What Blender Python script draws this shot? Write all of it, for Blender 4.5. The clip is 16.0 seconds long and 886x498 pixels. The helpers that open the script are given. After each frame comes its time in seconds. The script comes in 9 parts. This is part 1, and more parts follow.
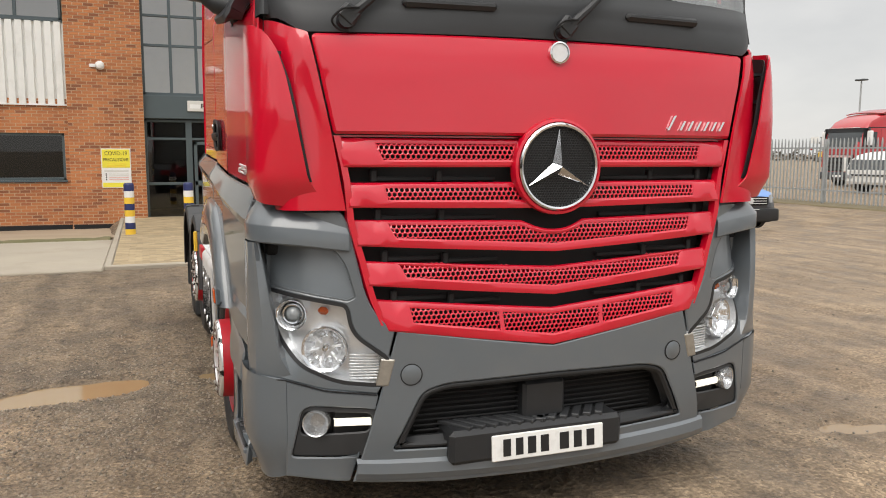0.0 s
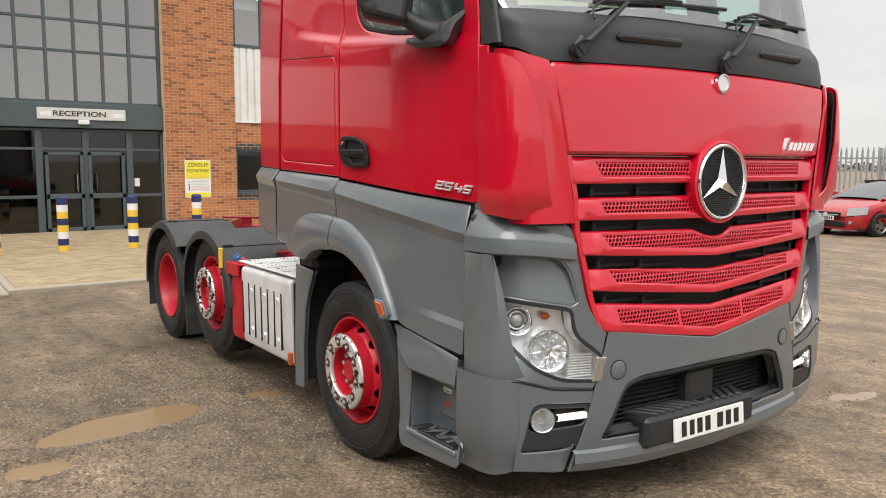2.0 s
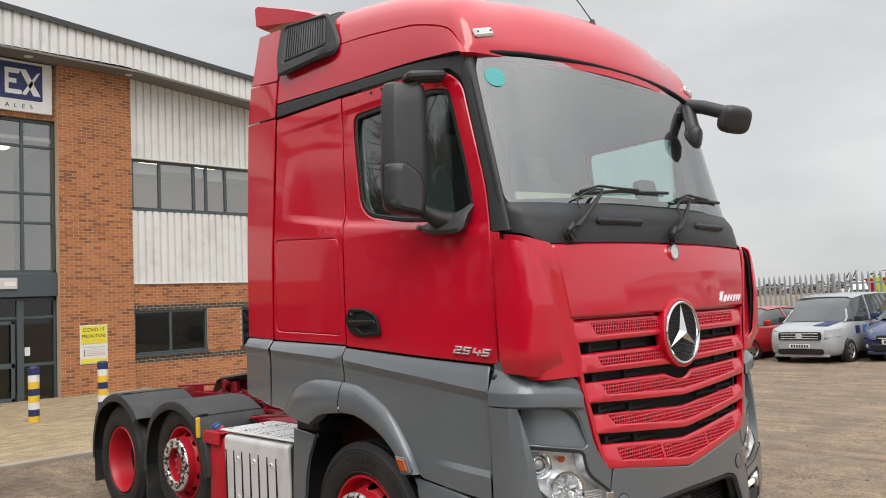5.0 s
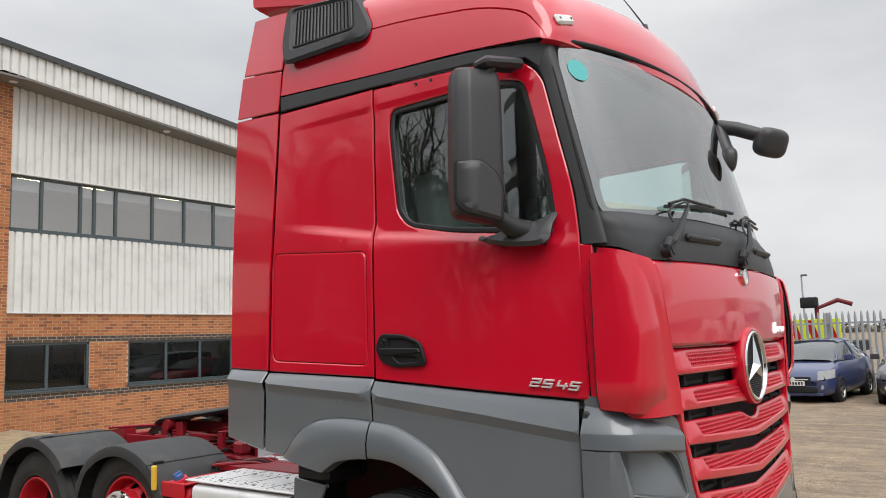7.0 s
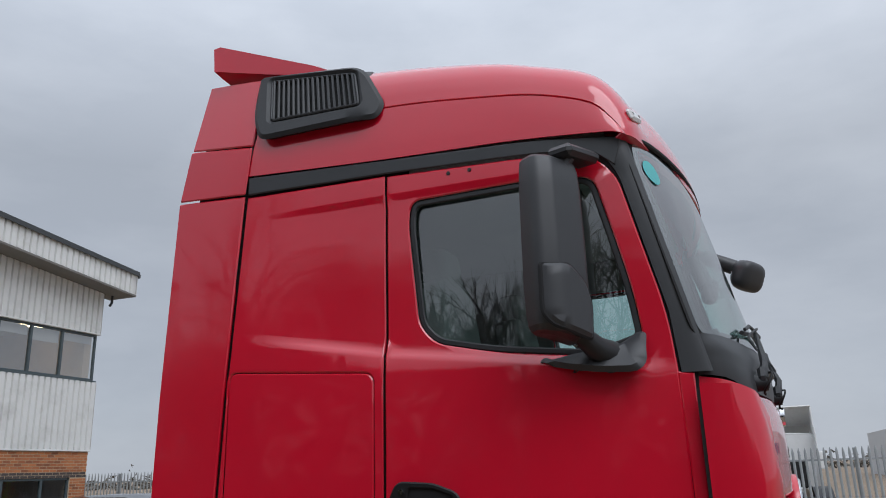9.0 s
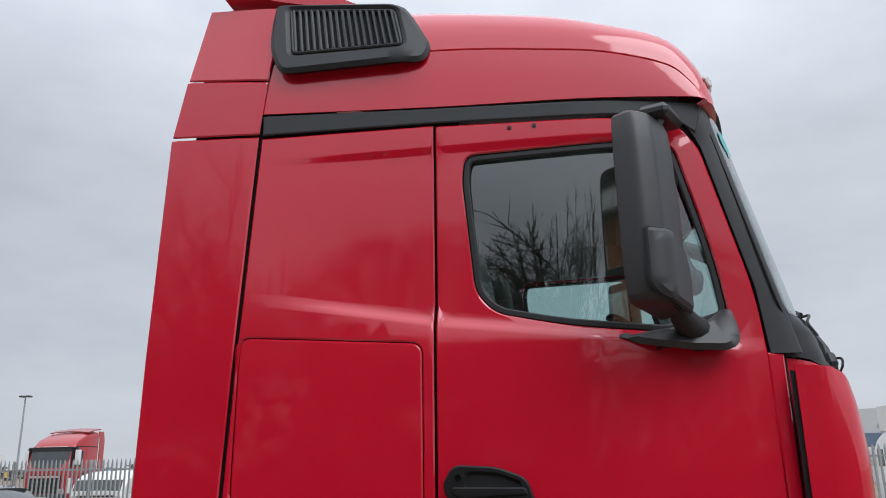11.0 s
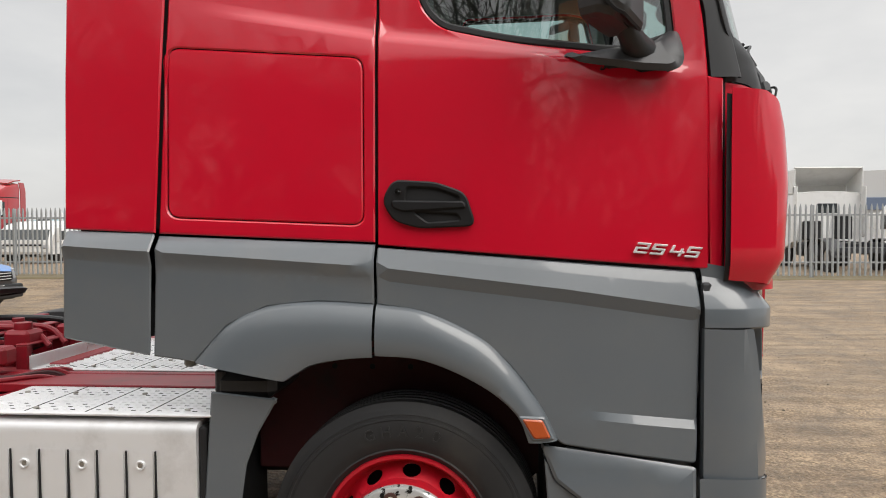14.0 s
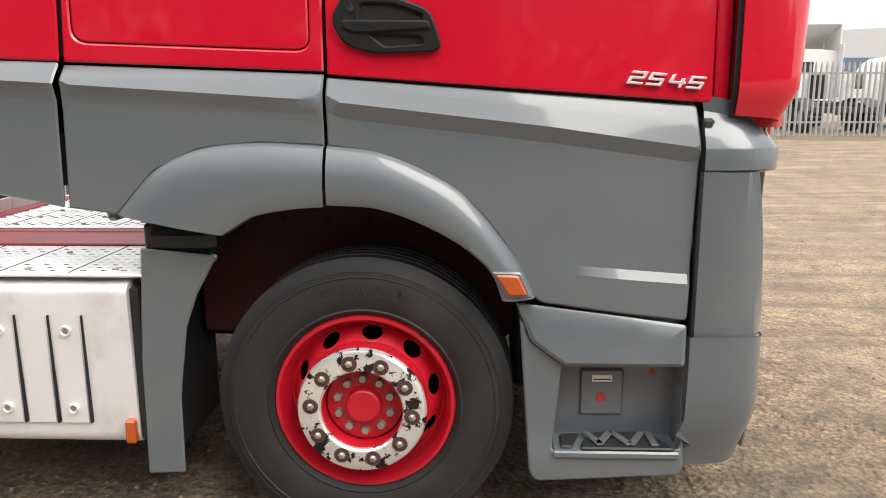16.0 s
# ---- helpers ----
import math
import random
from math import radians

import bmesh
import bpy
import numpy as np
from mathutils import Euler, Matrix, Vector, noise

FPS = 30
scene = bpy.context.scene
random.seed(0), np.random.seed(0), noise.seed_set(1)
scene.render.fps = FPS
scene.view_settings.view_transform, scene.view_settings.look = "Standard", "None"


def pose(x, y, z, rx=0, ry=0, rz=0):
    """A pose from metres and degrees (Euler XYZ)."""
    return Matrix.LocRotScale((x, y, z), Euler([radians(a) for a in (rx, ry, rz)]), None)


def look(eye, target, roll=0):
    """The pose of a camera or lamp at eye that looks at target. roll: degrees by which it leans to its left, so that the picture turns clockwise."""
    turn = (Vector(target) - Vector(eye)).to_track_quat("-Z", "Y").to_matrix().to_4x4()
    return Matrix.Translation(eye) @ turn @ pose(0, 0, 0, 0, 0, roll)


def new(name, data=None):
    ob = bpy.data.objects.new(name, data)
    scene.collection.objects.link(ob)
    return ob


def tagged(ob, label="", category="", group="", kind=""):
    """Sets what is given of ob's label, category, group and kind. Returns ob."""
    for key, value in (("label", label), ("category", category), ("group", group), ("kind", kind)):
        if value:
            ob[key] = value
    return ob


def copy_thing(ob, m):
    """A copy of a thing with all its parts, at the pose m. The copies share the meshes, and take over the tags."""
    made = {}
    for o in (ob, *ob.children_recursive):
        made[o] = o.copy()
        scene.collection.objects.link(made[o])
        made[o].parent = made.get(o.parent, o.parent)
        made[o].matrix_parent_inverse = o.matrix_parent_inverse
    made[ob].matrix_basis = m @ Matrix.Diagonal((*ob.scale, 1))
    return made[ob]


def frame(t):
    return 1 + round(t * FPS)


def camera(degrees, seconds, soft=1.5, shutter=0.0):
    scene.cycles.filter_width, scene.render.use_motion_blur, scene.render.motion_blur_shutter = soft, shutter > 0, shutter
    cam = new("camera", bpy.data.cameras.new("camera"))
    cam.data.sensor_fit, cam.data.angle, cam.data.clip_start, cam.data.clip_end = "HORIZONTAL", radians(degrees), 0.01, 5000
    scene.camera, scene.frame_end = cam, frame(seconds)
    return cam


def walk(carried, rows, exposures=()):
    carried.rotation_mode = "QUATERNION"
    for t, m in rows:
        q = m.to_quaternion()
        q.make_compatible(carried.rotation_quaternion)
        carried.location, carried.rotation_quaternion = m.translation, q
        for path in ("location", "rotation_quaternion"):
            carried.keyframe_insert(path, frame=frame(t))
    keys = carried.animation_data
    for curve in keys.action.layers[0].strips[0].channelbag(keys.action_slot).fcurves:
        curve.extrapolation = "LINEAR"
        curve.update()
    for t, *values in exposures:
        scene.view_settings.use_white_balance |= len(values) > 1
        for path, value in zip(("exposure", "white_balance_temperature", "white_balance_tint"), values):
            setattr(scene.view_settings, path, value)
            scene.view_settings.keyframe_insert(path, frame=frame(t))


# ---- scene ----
cam = camera(59.5, 16.0, 1.0)
METRES, EYE, TURN = 6.95, 1.64, -21.0
ROWS = [
    (0.0, 0.0, 0.0, 0.0, 0.03, -7.09, -0.27),
    (0.5, -0.0699, -0.0018, -0.0019, -3.95, -7.0, -0.74),
    (1.0, -0.1464, -0.0122, 0.0001, -7.15, -6.87, -0.94),
    (1.5, -0.2101, -0.0196, 0.0008, -10.52, -6.74, -0.7),
    (2.0, -0.258, -0.0083, 0.0044, -14.22, -6.36, -0.26),
    (2.5, -0.3068, -0.0215, 0.0101, -17.44, -5.57, 0.44),
    (3.0, -0.3292, -0.0423, 0.0145, -19.61, -4.02, 1.13),
    (3.5, -0.3426, -0.0586, 0.0198, -20.93, -1.61, 1.84),
    (4.0, -0.3593, -0.0673, 0.0243, -21.65, 0.78, 2.44),
    (4.5, -0.368, -0.0669, 0.0264, -22.18, 3.04, 2.82),
    (7.0, -0.4621, 0.0969, 0.0202, -32.59, 6.6, 1.89),
    (7.5, -0.4753, 0.1419, 0.0217, -36.45, 7.8, 1.99),
    (8.0, -0.4993, 0.1866, 0.0255, -40.62, 9.85, 2.2),
    (8.5, -0.5073, 0.2345, 0.0295, -44.65, 13.48, 2.44),
    (9.0, -0.5161, 0.2845, 0.0303, -47.92, 16.03, 1.72),
    (11.5, -0.5451, 0.4183, 0.0224, -61.25, 13.68, 1.28),
    (12.0, -0.5455, 0.4183, 0.0178, -62.51, 10.72, 1.16),
    (12.5, -0.5452, 0.4189, 0.0139, -63.3, 7.5, 0.89),
    (13.0, -0.5437, 0.4214, 0.01, -63.76, 4.31, 0.63),
    (13.5, -0.5418, 0.4226, 0.0061, -64.14, 1.13, 0.39),
    (14.0, -0.5399, 0.4221, 0.0029, -64.4, -1.95, 0.19),
    (14.5, -0.5385, 0.4228, -0.0012, -64.63, -4.84, 0.02),
    (15.0, -0.5376, 0.424, -0.0037, -64.78, -7.36, -0.1),
    (15.5, -0.5268, 0.4299, -0.0092, -65.2, -10.02, -0.05),
    (16.0, -0.4898, 0.4423, -0.0138, -66.64, -11.91, 0.24),
]
walk(cam, [(t, pose(-1.66, -3.05, EYE, 0, 0, TURN) @ pose(METRES * x, METRES * y, METRES * z, 90 + pitch, roll, yaw)) for t, x, y, z, yaw, pitch, roll in ROWS],
     exposures=[(0.0, 0.12, 6800, 10), (3.2, 0.26, 6700, 10), (4.5, -0.04, 6600, 10), (7.0, 0.02, 6500, 10), (7.5, 0.02, 6450, 10), (8.5, -0.23, 6150, 10), (9.0, -0.53, 5850, 10), (11.5, -0.17, 6100, 10), (12.5, -0.1, 6500, 10), (13.5, -0.02, 6650, 10), (14.5, 0.15, 6750, 10), (16.0, 0.62, 6800, 10)])

# ---- world and sun: a grey overcast day ----
world = bpy.data.worlds.new("overcast_sky")
scene.world = world
world.use_nodes = True
wn, wl = world.node_tree.nodes, world.node_tree.links
wn.clear()
w_out = wn.new("ShaderNodeOutputWorld")
w_bg = wn.new("ShaderNodeBackground")
w_sky = wn.new("ShaderNodeTexSky")
w_sky.sky_type = "NISHITA"
w_sky.sun_disc = False
w_sky.sun_elevation, w_sky.sun_rotation = radians(40), radians(200)
w_dim = wn.new("ShaderNodeVectorMath")
w_dim.operation = "SCALE"
w_dim.inputs["Scale"].default_value = 0.10
w_co = wn.new("ShaderNodeTexCoord")
w_map = wn.new("ShaderNodeMapping")
w_map.inputs["Scale"].default_value = (1.0, 1.0, 2.6)
w_n1 = wn.new("ShaderNodeTexNoise")
w_n1.inputs["Scale"].default_value = 2.1
w_n1.inputs["Detail"].default_value = 6
w_n1.inputs["Roughness"].default_value = 0.55
w_ramp = wn.new("ShaderNodeValToRGB")
w_ramp.color_ramp.elements[0].position, w_ramp.color_ramp.elements[0].color = 0.34, (0.63, 0.645, 0.665, 1)
w_ramp.color_ramp.elements[1].position, w_ramp.color_ramp.elements[1].color = 0.66, (0.82, 0.825, 0.83, 1)
w_mix = wn.new("ShaderNodeMixRGB")
w_mix.inputs["Fac"].default_value = 0.93
wl.new(w_co.outputs["Generated"], w_map.inputs["Vector"])
wl.new(w_map.outputs["Vector"], w_n1.inputs["Vector"])
wl.new(w_n1.outputs["Fac"], w_ramp.inputs["Fac"])
wl.new(w_sky.outputs["Color"], w_dim.inputs[0])
wl.new(w_dim.outputs["Vector"], w_mix.inputs["Color1"])
w_sep = wn.new("ShaderNodeSeparateXYZ")
wl.new(w_co.outputs["Generated"], w_sep.inputs["Vector"])
w_zen = wn.new("ShaderNodeMapRange")
w_zen.inputs["From Min"].default_value, w_zen.inputs["From Max"].default_value = 0.36, 0.97
w_zen.inputs["To Min"].default_value, w_zen.inputs["To Max"].default_value = 1.0, 2.8
wl.new(w_sep.outputs["Z"], w_zen.inputs["Value"])
w_up = wn.new("ShaderNodeVectorMath")
w_up.operation = "SCALE"
wl.new(w_ramp.outputs["Color"], w_up.inputs[0])
wl.new(w_zen.outputs["Result"], w_up.inputs["Scale"])
wl.new(w_up.outputs["Vector"], w_mix.inputs["Color2"])
wl.new(w_mix.outputs["Color"], w_bg.inputs["Color"])
w_bg.inputs["Strength"].default_value = 1.0
wl.new(w_bg.outputs["Background"], w_out.inputs["Surface"])
sun_data = bpy.data.lights.new("sun", "SUN")
sun_data.energy, sun_data.angle, sun_data.color = 1.65, radians(42), (1.0, 0.97, 0.93)
sun = new("sun", sun_data)
sun.matrix_world = look((-8, -9, 14), (0, 0, 0))


# ---- materials ----
def mat(name, col, rough=0.5, metal=0.0, coat=0.0, vary=0.12, scale=6.0, bump=0.0, bscale=60.0, spec=0.5, dirt=None, dirt_amt=0.0, dirt_scale=2.0, emit=None, obvar=0.0, rvary=0.1, island=False, coat_rough=0.06, coat_ior=1.5):
    m = bpy.data.materials.new(name)
    m.use_nodes = True
    n, l = m.node_tree.nodes, m.node_tree.links
    b = n["Principled BSDF"]
    co = n.new("ShaderNodeTexCoord")
    n1 = n.new("ShaderNodeTexNoise")
    n1.inputs["Scale"].default_value, n1.inputs["Detail"].default_value = scale, 5
    l.new(co.outputs["Object"], n1.inputs["Vector"])
    mix = n.new("ShaderNodeMixRGB")
    mix.inputs["Color1"].default_value = tuple(c * (1 - vary) for c in col) + (1,)
    mix.inputs["Color2"].default_value = tuple(min(1, c * (1 + vary)) for c in col) + (1,)
    l.new(n1.outputs["Fac"], mix.inputs["Fac"])
    colour = mix.outputs["Color"]
    if obvar:
        oi = n.new("ShaderNodeObjectInfo")
        hs = n.new("ShaderNodeHueSaturation")
        mr = n.new("ShaderNodeMapRange")
        mr.inputs["To Min"].default_value, mr.inputs["To Max"].default_value = 1 - obvar, 1 + obvar
        l.new(n.new("ShaderNodeNewGeometry").outputs["Random Per Island"] if island else oi.outputs["Random"], mr.inputs["Value"])
        l.new(mr.outputs["Result"], hs.inputs["Value"])
        l.new(colour, hs.inputs["Color"])
        colour = hs.outputs["Color"]
    if dirt:
        n2 = n.new("ShaderNodeTexNoise")
        n2.inputs["Scale"].default_value, n2.inputs["Detail"].default_value, n2.inputs["Roughness"].default_value = dirt_scale, 8, 0.65
        l.new(co.outputs["Object"], n2.inputs["Vector"])
        rp = n.new("ShaderNodeMapRange")
        rp.inputs["From Min"].default_value, rp.inputs["From Max"].default_value = (0.53, 0.56) if dirt_amt >= 1 else (0.5, 0.72)
        rp.inputs["To Max"].default_value = dirt_amt
        l.new(n2.outputs["Fac"], rp.inputs["Value"])
        dm = n.new("ShaderNodeMixRGB")
        dm.inputs["Color2"].default_value = dirt + (1,)
        l.new(rp.outputs["Result"], dm.inputs["Fac"])
        l.new(colour, dm.inputs["Color1"])
        colour = dm.outputs["Color"]
    l.new(colour, b.inputs["Base Color"])
    rm = n.new("ShaderNodeMapRange")
    rm.inputs["To Min"].default_value, rm.inputs["To Max"].default_value = max(0.02, rough * (1 - rvary)), min(1, rough * (1 + rvary))
    l.new(n1.outputs["Fac"], rm.inputs["Value"])
    l.new(rm.outputs["Result"], b.inputs["Roughness"])
    b.inputs["Metallic"].default_value = metal
    b.inputs["Specular IOR Level"].default_value = spec
    b.inputs["Coat Weight"].default_value = coat
    b.inputs["Coat Roughness"].default_value = coat_rough
    b.inputs["Coat IOR"].default_value = coat_ior
    if bump:
        n3 = n.new("ShaderNodeTexNoise")
        n3.inputs["Scale"].default_value, n3.inputs["Detail"].default_value = bscale, 4
        l.new(co.outputs["Object"], n3.inputs["Vector"])
        bp = n.new("ShaderNodeBump")
        bp.inputs["Strength"].default_value, bp.inputs["Distance"].default_value = bump, 0.01
        l.new(n3.outputs["Fac"], bp.inputs["Height"])
        l.new(bp.outputs["Normal"], b.inputs["Normal"])
    if emit:
        b.inputs["Emission Color"].default_value = emit[:3] + (1,)
        b.inputs["Emission Strength"].default_value = emit[3]
    return m


def glass_mat(name, tint, gloss=0.02, ior=1.72):
    """Thin pane: a tinted see-through sheet with a Fresnel gloss."""
    m = bpy.data.materials.new(name)
    m.use_nodes = True
    n, l = m.node_tree.nodes, m.node_tree.links
    n.clear()
    out, tr, gl, fr, mx, pw, ma = (n.new("ShaderNode" + k) for k in ("OutputMaterial", "BsdfTransparent", "BsdfGlossy", "LayerWeight", "MixShader", "Math", "Math"))
    r0 = ((ior - 1) / (ior + 1)) ** 2
    pw.operation, ma.operation = "POWER", "MULTIPLY_ADD"
    pw.inputs[1].default_value, ma.inputs[1].default_value, ma.inputs[2].default_value = 5.0, 1 - r0, r0
    fr.inputs["Blend"].default_value = 0.5
    l.new(fr.outputs["Facing"], pw.inputs[0])
    l.new(pw.outputs[0], ma.inputs[0])
    tr.inputs["Color"].default_value = tint + (1,)
    gl.inputs["Roughness"].default_value = gloss
    l.new(ma.outputs[0], mx.inputs[0])
    l.new(tr.outputs[0], mx.inputs[1])
    l.new(gl.outputs[0], mx.inputs[2])
    l.new(mx.outputs[0], out.inputs["Surface"])
    return m


RED = mat("red_paint", (0.60, 0.002, 0.023), 0.42, coat=1.0, coat_rough=0.055, coat_ior=1.70, vary=0.05, scale=2.5, bump=0.006, bscale=5, spec=0.20, dirt=(0.54, 0.014, 0.035), dirt_amt=0.25, dirt_scale=3)
RED2 = mat("red_chassis_paint", (0.50, 0.008, 0.022), 0.4, vary=0.12, scale=9, dirt=(0.16, 0.03, 0.03), dirt_amt=0.4, dirt_scale=6)
RED5 = mat("dull_red_frame_paint", (0.27, 0.006, 0.016), 0.45, vary=0.2, scale=9, dirt=(0.06, 0.018, 0.018), dirt_amt=0.6, dirt_scale=5)
RED3 = mat("dirty_red_paint", (0.15, 0.006, 0.012), 0.6, vary=0.25, scale=7, dirt=(0.05, 0.02, 0.018), dirt_amt=0.6, dirt_scale=4)
GREY = mat("grey_paint", (0.114, 0.131, 0.146), 0.34, coat=0.9, coat_rough=0.05, vary=0.06, scale=3, spec=0.5, dirt=(0.15, 0.15, 0.145), dirt_amt=0.3, dirt_scale=3)
BLACK = mat("black_plastic", (0.018, 0.019, 0.021), 0.5, vary=0.2, scale=30, bump=0.06, bscale=300, dirt=(0.05, 0.05, 0.048), dirt_amt=0.3)
SATIN = mat("dark_grey_trim", (0.034, 0.036, 0.039), 0.5, vary=0.12, scale=8, bump=0.04, bscale=400)
GUARD = mat("mudguard_plastic", (0.030, 0.031, 0.033), 0.58, vary=0.15, scale=10, dirt=(0.10, 0.09, 0.08), dirt_amt=0.5, dirt_scale=4)
# near-black: paints the shade in gaps and openings, also colours black parts
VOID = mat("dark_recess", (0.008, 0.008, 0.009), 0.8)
LETTER = mat("raised_rubber", (0.024, 0.024, 0.025), 0.6, vary=0.1)
STEPGREY = mat("worn_step_rubber", (0.11, 0.112, 0.115), 0.7, vary=0.3, scale=60, bump=0.4, bscale=300)
# red darkened in the colour for wheel-arch shade; side hoses share it
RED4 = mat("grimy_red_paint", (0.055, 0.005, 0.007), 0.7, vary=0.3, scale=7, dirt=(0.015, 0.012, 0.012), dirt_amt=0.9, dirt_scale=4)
GRIP = mat("black_handle_plastic", (0.008, 0.008, 0.009), 0.48, vary=0.2, scale=30, bump=0.05, bscale=300, spec=0.35)
RUBBER = mat("tyre_rubber", (0.015, 0.015, 0.016), 0.62, vary=0.2, scale=20, bump=0.05, bscale=200, dirt=(0.06, 0.053, 0.044), dirt_amt=0.4, dirt_scale=3)
CHROME = mat("chrome", (0.82, 0.83, 0.85), 0.08, metal=1.0, vary=0.03)
FIGMETAL = mat("brushed_badge_metal", (0.78, 0.78, 0.78), 0.32, metal=0.45, vary=0.05)
WORN = mat("worn_chrome", (0.80, 0.80, 0.79), 0.22, metal=0.6, vary=0.06, dirt=(0.03, 0.028, 0.026), dirt_amt=1.0, dirt_scale=19)
STEEL = mat("zinc_steel", (0.42, 0.40, 0.36), 0.42, metal=0.8, vary=0.25, scale=40)
ALU = mat("aluminium_sheet", (0.80, 0.80, 0.81), 0.40, metal=0.3, vary=0.05, scale=4, bump=0.02, bscale=90, dirt=(0.40, 0.38, 0.36), dirt_amt=0.35, dirt_scale=5)
REFLECT = mat("lamp_reflector", (0.88, 0.89, 0.90), 0.13, metal=0.85, vary=0.06, scale=40, bump=0.06, bscale=30)
LENS = glass_mat("lamp_lens", (0.96, 0.97, 0.98), ior=1.45)
AMBER = mat("amber_lens", (0.46, 0.075, 0.012), 0.2, coat=0.6, vary=0.1, scale=30, bump=0.1, bscale=200)
DRL = mat("running_lamp", (0.70, 0.70, 0.66), 0.3, emit=(1.0, 0.93, 0.76, 0.62))
FOGM = mat("fog_reflector", (0.55, 0.56, 0.57), 0.18, metal=0.75, vary=0.2, scale=40, bump=0.4, bscale=60)
RUSTY = mat("rusty_recess", (0.07, 0.03, 0.022), 0.8, vary=0.3, scale=60)
ELEMENT = mat("lamp_element", (0.80, 0.81, 0.82), 0.20, metal=0.55, vary=0.22, scale=22, bump=0.25, bscale=26)
PROJECTOR = mat("projector_lens", (0.32, 0.34, 0.35), 0.04, coat=1.0, vary=0.1)
GLASS = glass_mat("cab_glass", (0.74, 0.95, 0.90), gloss=0.01, ior=4.4)
TINT = glass_mat("tinted_glass", (0.70, 0.86, 0.84), gloss=0.0, ior=2.75)
MIRROR = mat("mirror_glass", (0.75, 0.78, 0.8), 0.03, metal=1.0, vary=0.02)
LINER = mat("cab_lining", (0.26, 0.27, 0.26), 0.8, vary=0.15)
CREAM = mat("cream_trim", (0.68, 0.62, 0.46), 0.8, vary=0.15)
TEAL = mat("teal_sticker", (0.10, 0.46, 0.46), 0.5)
WHITE = mat("white_paint", (0.78, 0.78, 0.77), 0.4, coat=0.2, vary=0.04, scale=3, dirt=(0.5, 0.49, 0.46), dirt_amt=0.35)
YELLOW = mat("yellow_paint", (0.80, 0.52, 0.05), 0.5, vary=0.08)
NAVY = mat("navy_paint", (0.02, 0.03, 0.12), 0.45, vary=0.1)
PLATE = mat("plate_white", (0.80, 0.80, 0.78), 0.35, vary=0.03, dirt=(0.45, 0.43, 0.40), dirt_amt=0.4, dirt_scale=12)
INK = mat("black_ink", (0.012, 0.012, 0.013), 0.5)
BLUECAP = mat("blue_cap", (0.05, 0.13, 0.34), 0.45)
ORANGE = mat("orange_red_mark", (0.5, 0.04, 0.02), 0.5)
MESHB = mat("dark_mesh", (0.012, 0.012, 0.013), 0.45, vary=0.3, scale=200)
RED_LAMP = mat("red_lens", (0.45, 0.01, 0.01), 0.2, coat=0.5)


# ---- geometry helpers: a geo is (verts, faces) ----
def add(*geos):
    v, f = [], []
    for gv, gf in geos:
        o = len(v)
        v.extend(gv)
        f.extend([tuple(i + o for i in q) for q in gf])
    return v, f


def moved(geo, m):
    return [tuple(m @ Vector(p)) for p in geo[0]], geo[1]


def flip_x(geo):
    return [(-p[0], p[1], p[2]) for p in geo[0]], [tuple(reversed(q)) for q in geo[1]]


SQUARE = [0.0]  # how far the thing now being built stands out of square


def part(name, geo, material, parent=None, label="", smooth=True, angle=32, solid=0.0):
    me = bpy.data.meshes.new(name)
    me.from_pydata([(p[0], p[1] - SQUARE[0] * (p[0] + 1.0), p[2]) for p in geo[0]], [], [tuple(q) for q in geo[1]])
    if len(geo[1]) < 60000:
        bm = bmesh.new()
        bm.from_mesh(me)
        bmesh.ops.recalc_face_normals(bm, faces=bm.faces)
        bm.to_mesh(me)
        bm.free()
    me.materials.append(material)
    if smooth:
        me.shade_smooth()
        me.set_sharp_from_angle(angle=radians(angle))
    ob = new(name, me)
    if parent is not None:
        ob.parent = parent
    if label:
        tagged(ob, label)
    return ob


def thing(name, label, category, group="", at=(0, 0, 0), kind=""):
    return tagged(new(name), label, category, group, kind) if at == (0, 0, 0) else _placed(tagged(new(name), label, category, group, kind), at)


def _placed(ob, at):
    ob.location = at
    return ob


def box(x0, x1, y0, y1, z0, z1, b=0.008):
    b = min(b, abs(x1 - x0) * 0.45, abs(y1 - y0) * 0.45, abs(z1 - z0) * 0.45)
    X, Y, Z = (x0, x1), (y0, y1), (z0, z1)
    v, idx = [], {}
    for i in (0, 1):
        for j in (0, 1):
            for k in (0, 1):
                s = (1 - 2 * i, 1 - 2 * j, 1 - 2 * k)
                for a in range(3):
                    p = [X[i], Y[j], Z[k]]
                    for c in range(3):
                        if c != a:
                            p[c] += s[c] * b
                    idx[i, j, k, a] = len(v)
                    v.append(tuple(p))
    f = []
    for a in range(3):
        o = [c for c in range(3) if c != a]
        for e in (0, 1):
            ring = []
            for q in ((0, 0), (1, 0), (1, 1), (0, 1)):
                key = [0, 0, 0]
                key[a], key[o[0]], key[o[1]] = e, q[0], q[1]
                ring.append(idx[(*key, a)])
            f.append(tuple(ring))
    for a in range(3):
        o = [c for c in range(3) if c != a]
        for q in ((0, 0), (1, 0), (1, 1), (0, 1)):
            k0, k1 = [0, 0, 0], [0, 0, 0]
            k0[o[0]], k0[o[1]], k1[o[0]], k1[o[1]] = q[0], q[1], q[0], q[1]
            k1[a] = 1
            f.append((idx[(*k0, o[0])], idx[(*k1, o[0])], idx[(*k1, o[1])], idx[(*k0, o[1])]))
    for i in (0, 1):
        for j in (0, 1):
            for k in (0, 1):
                f.append((idx[i, j, k, 0], idx[i, j, k, 1], idx[i, j, k, 2]))
    return v, f


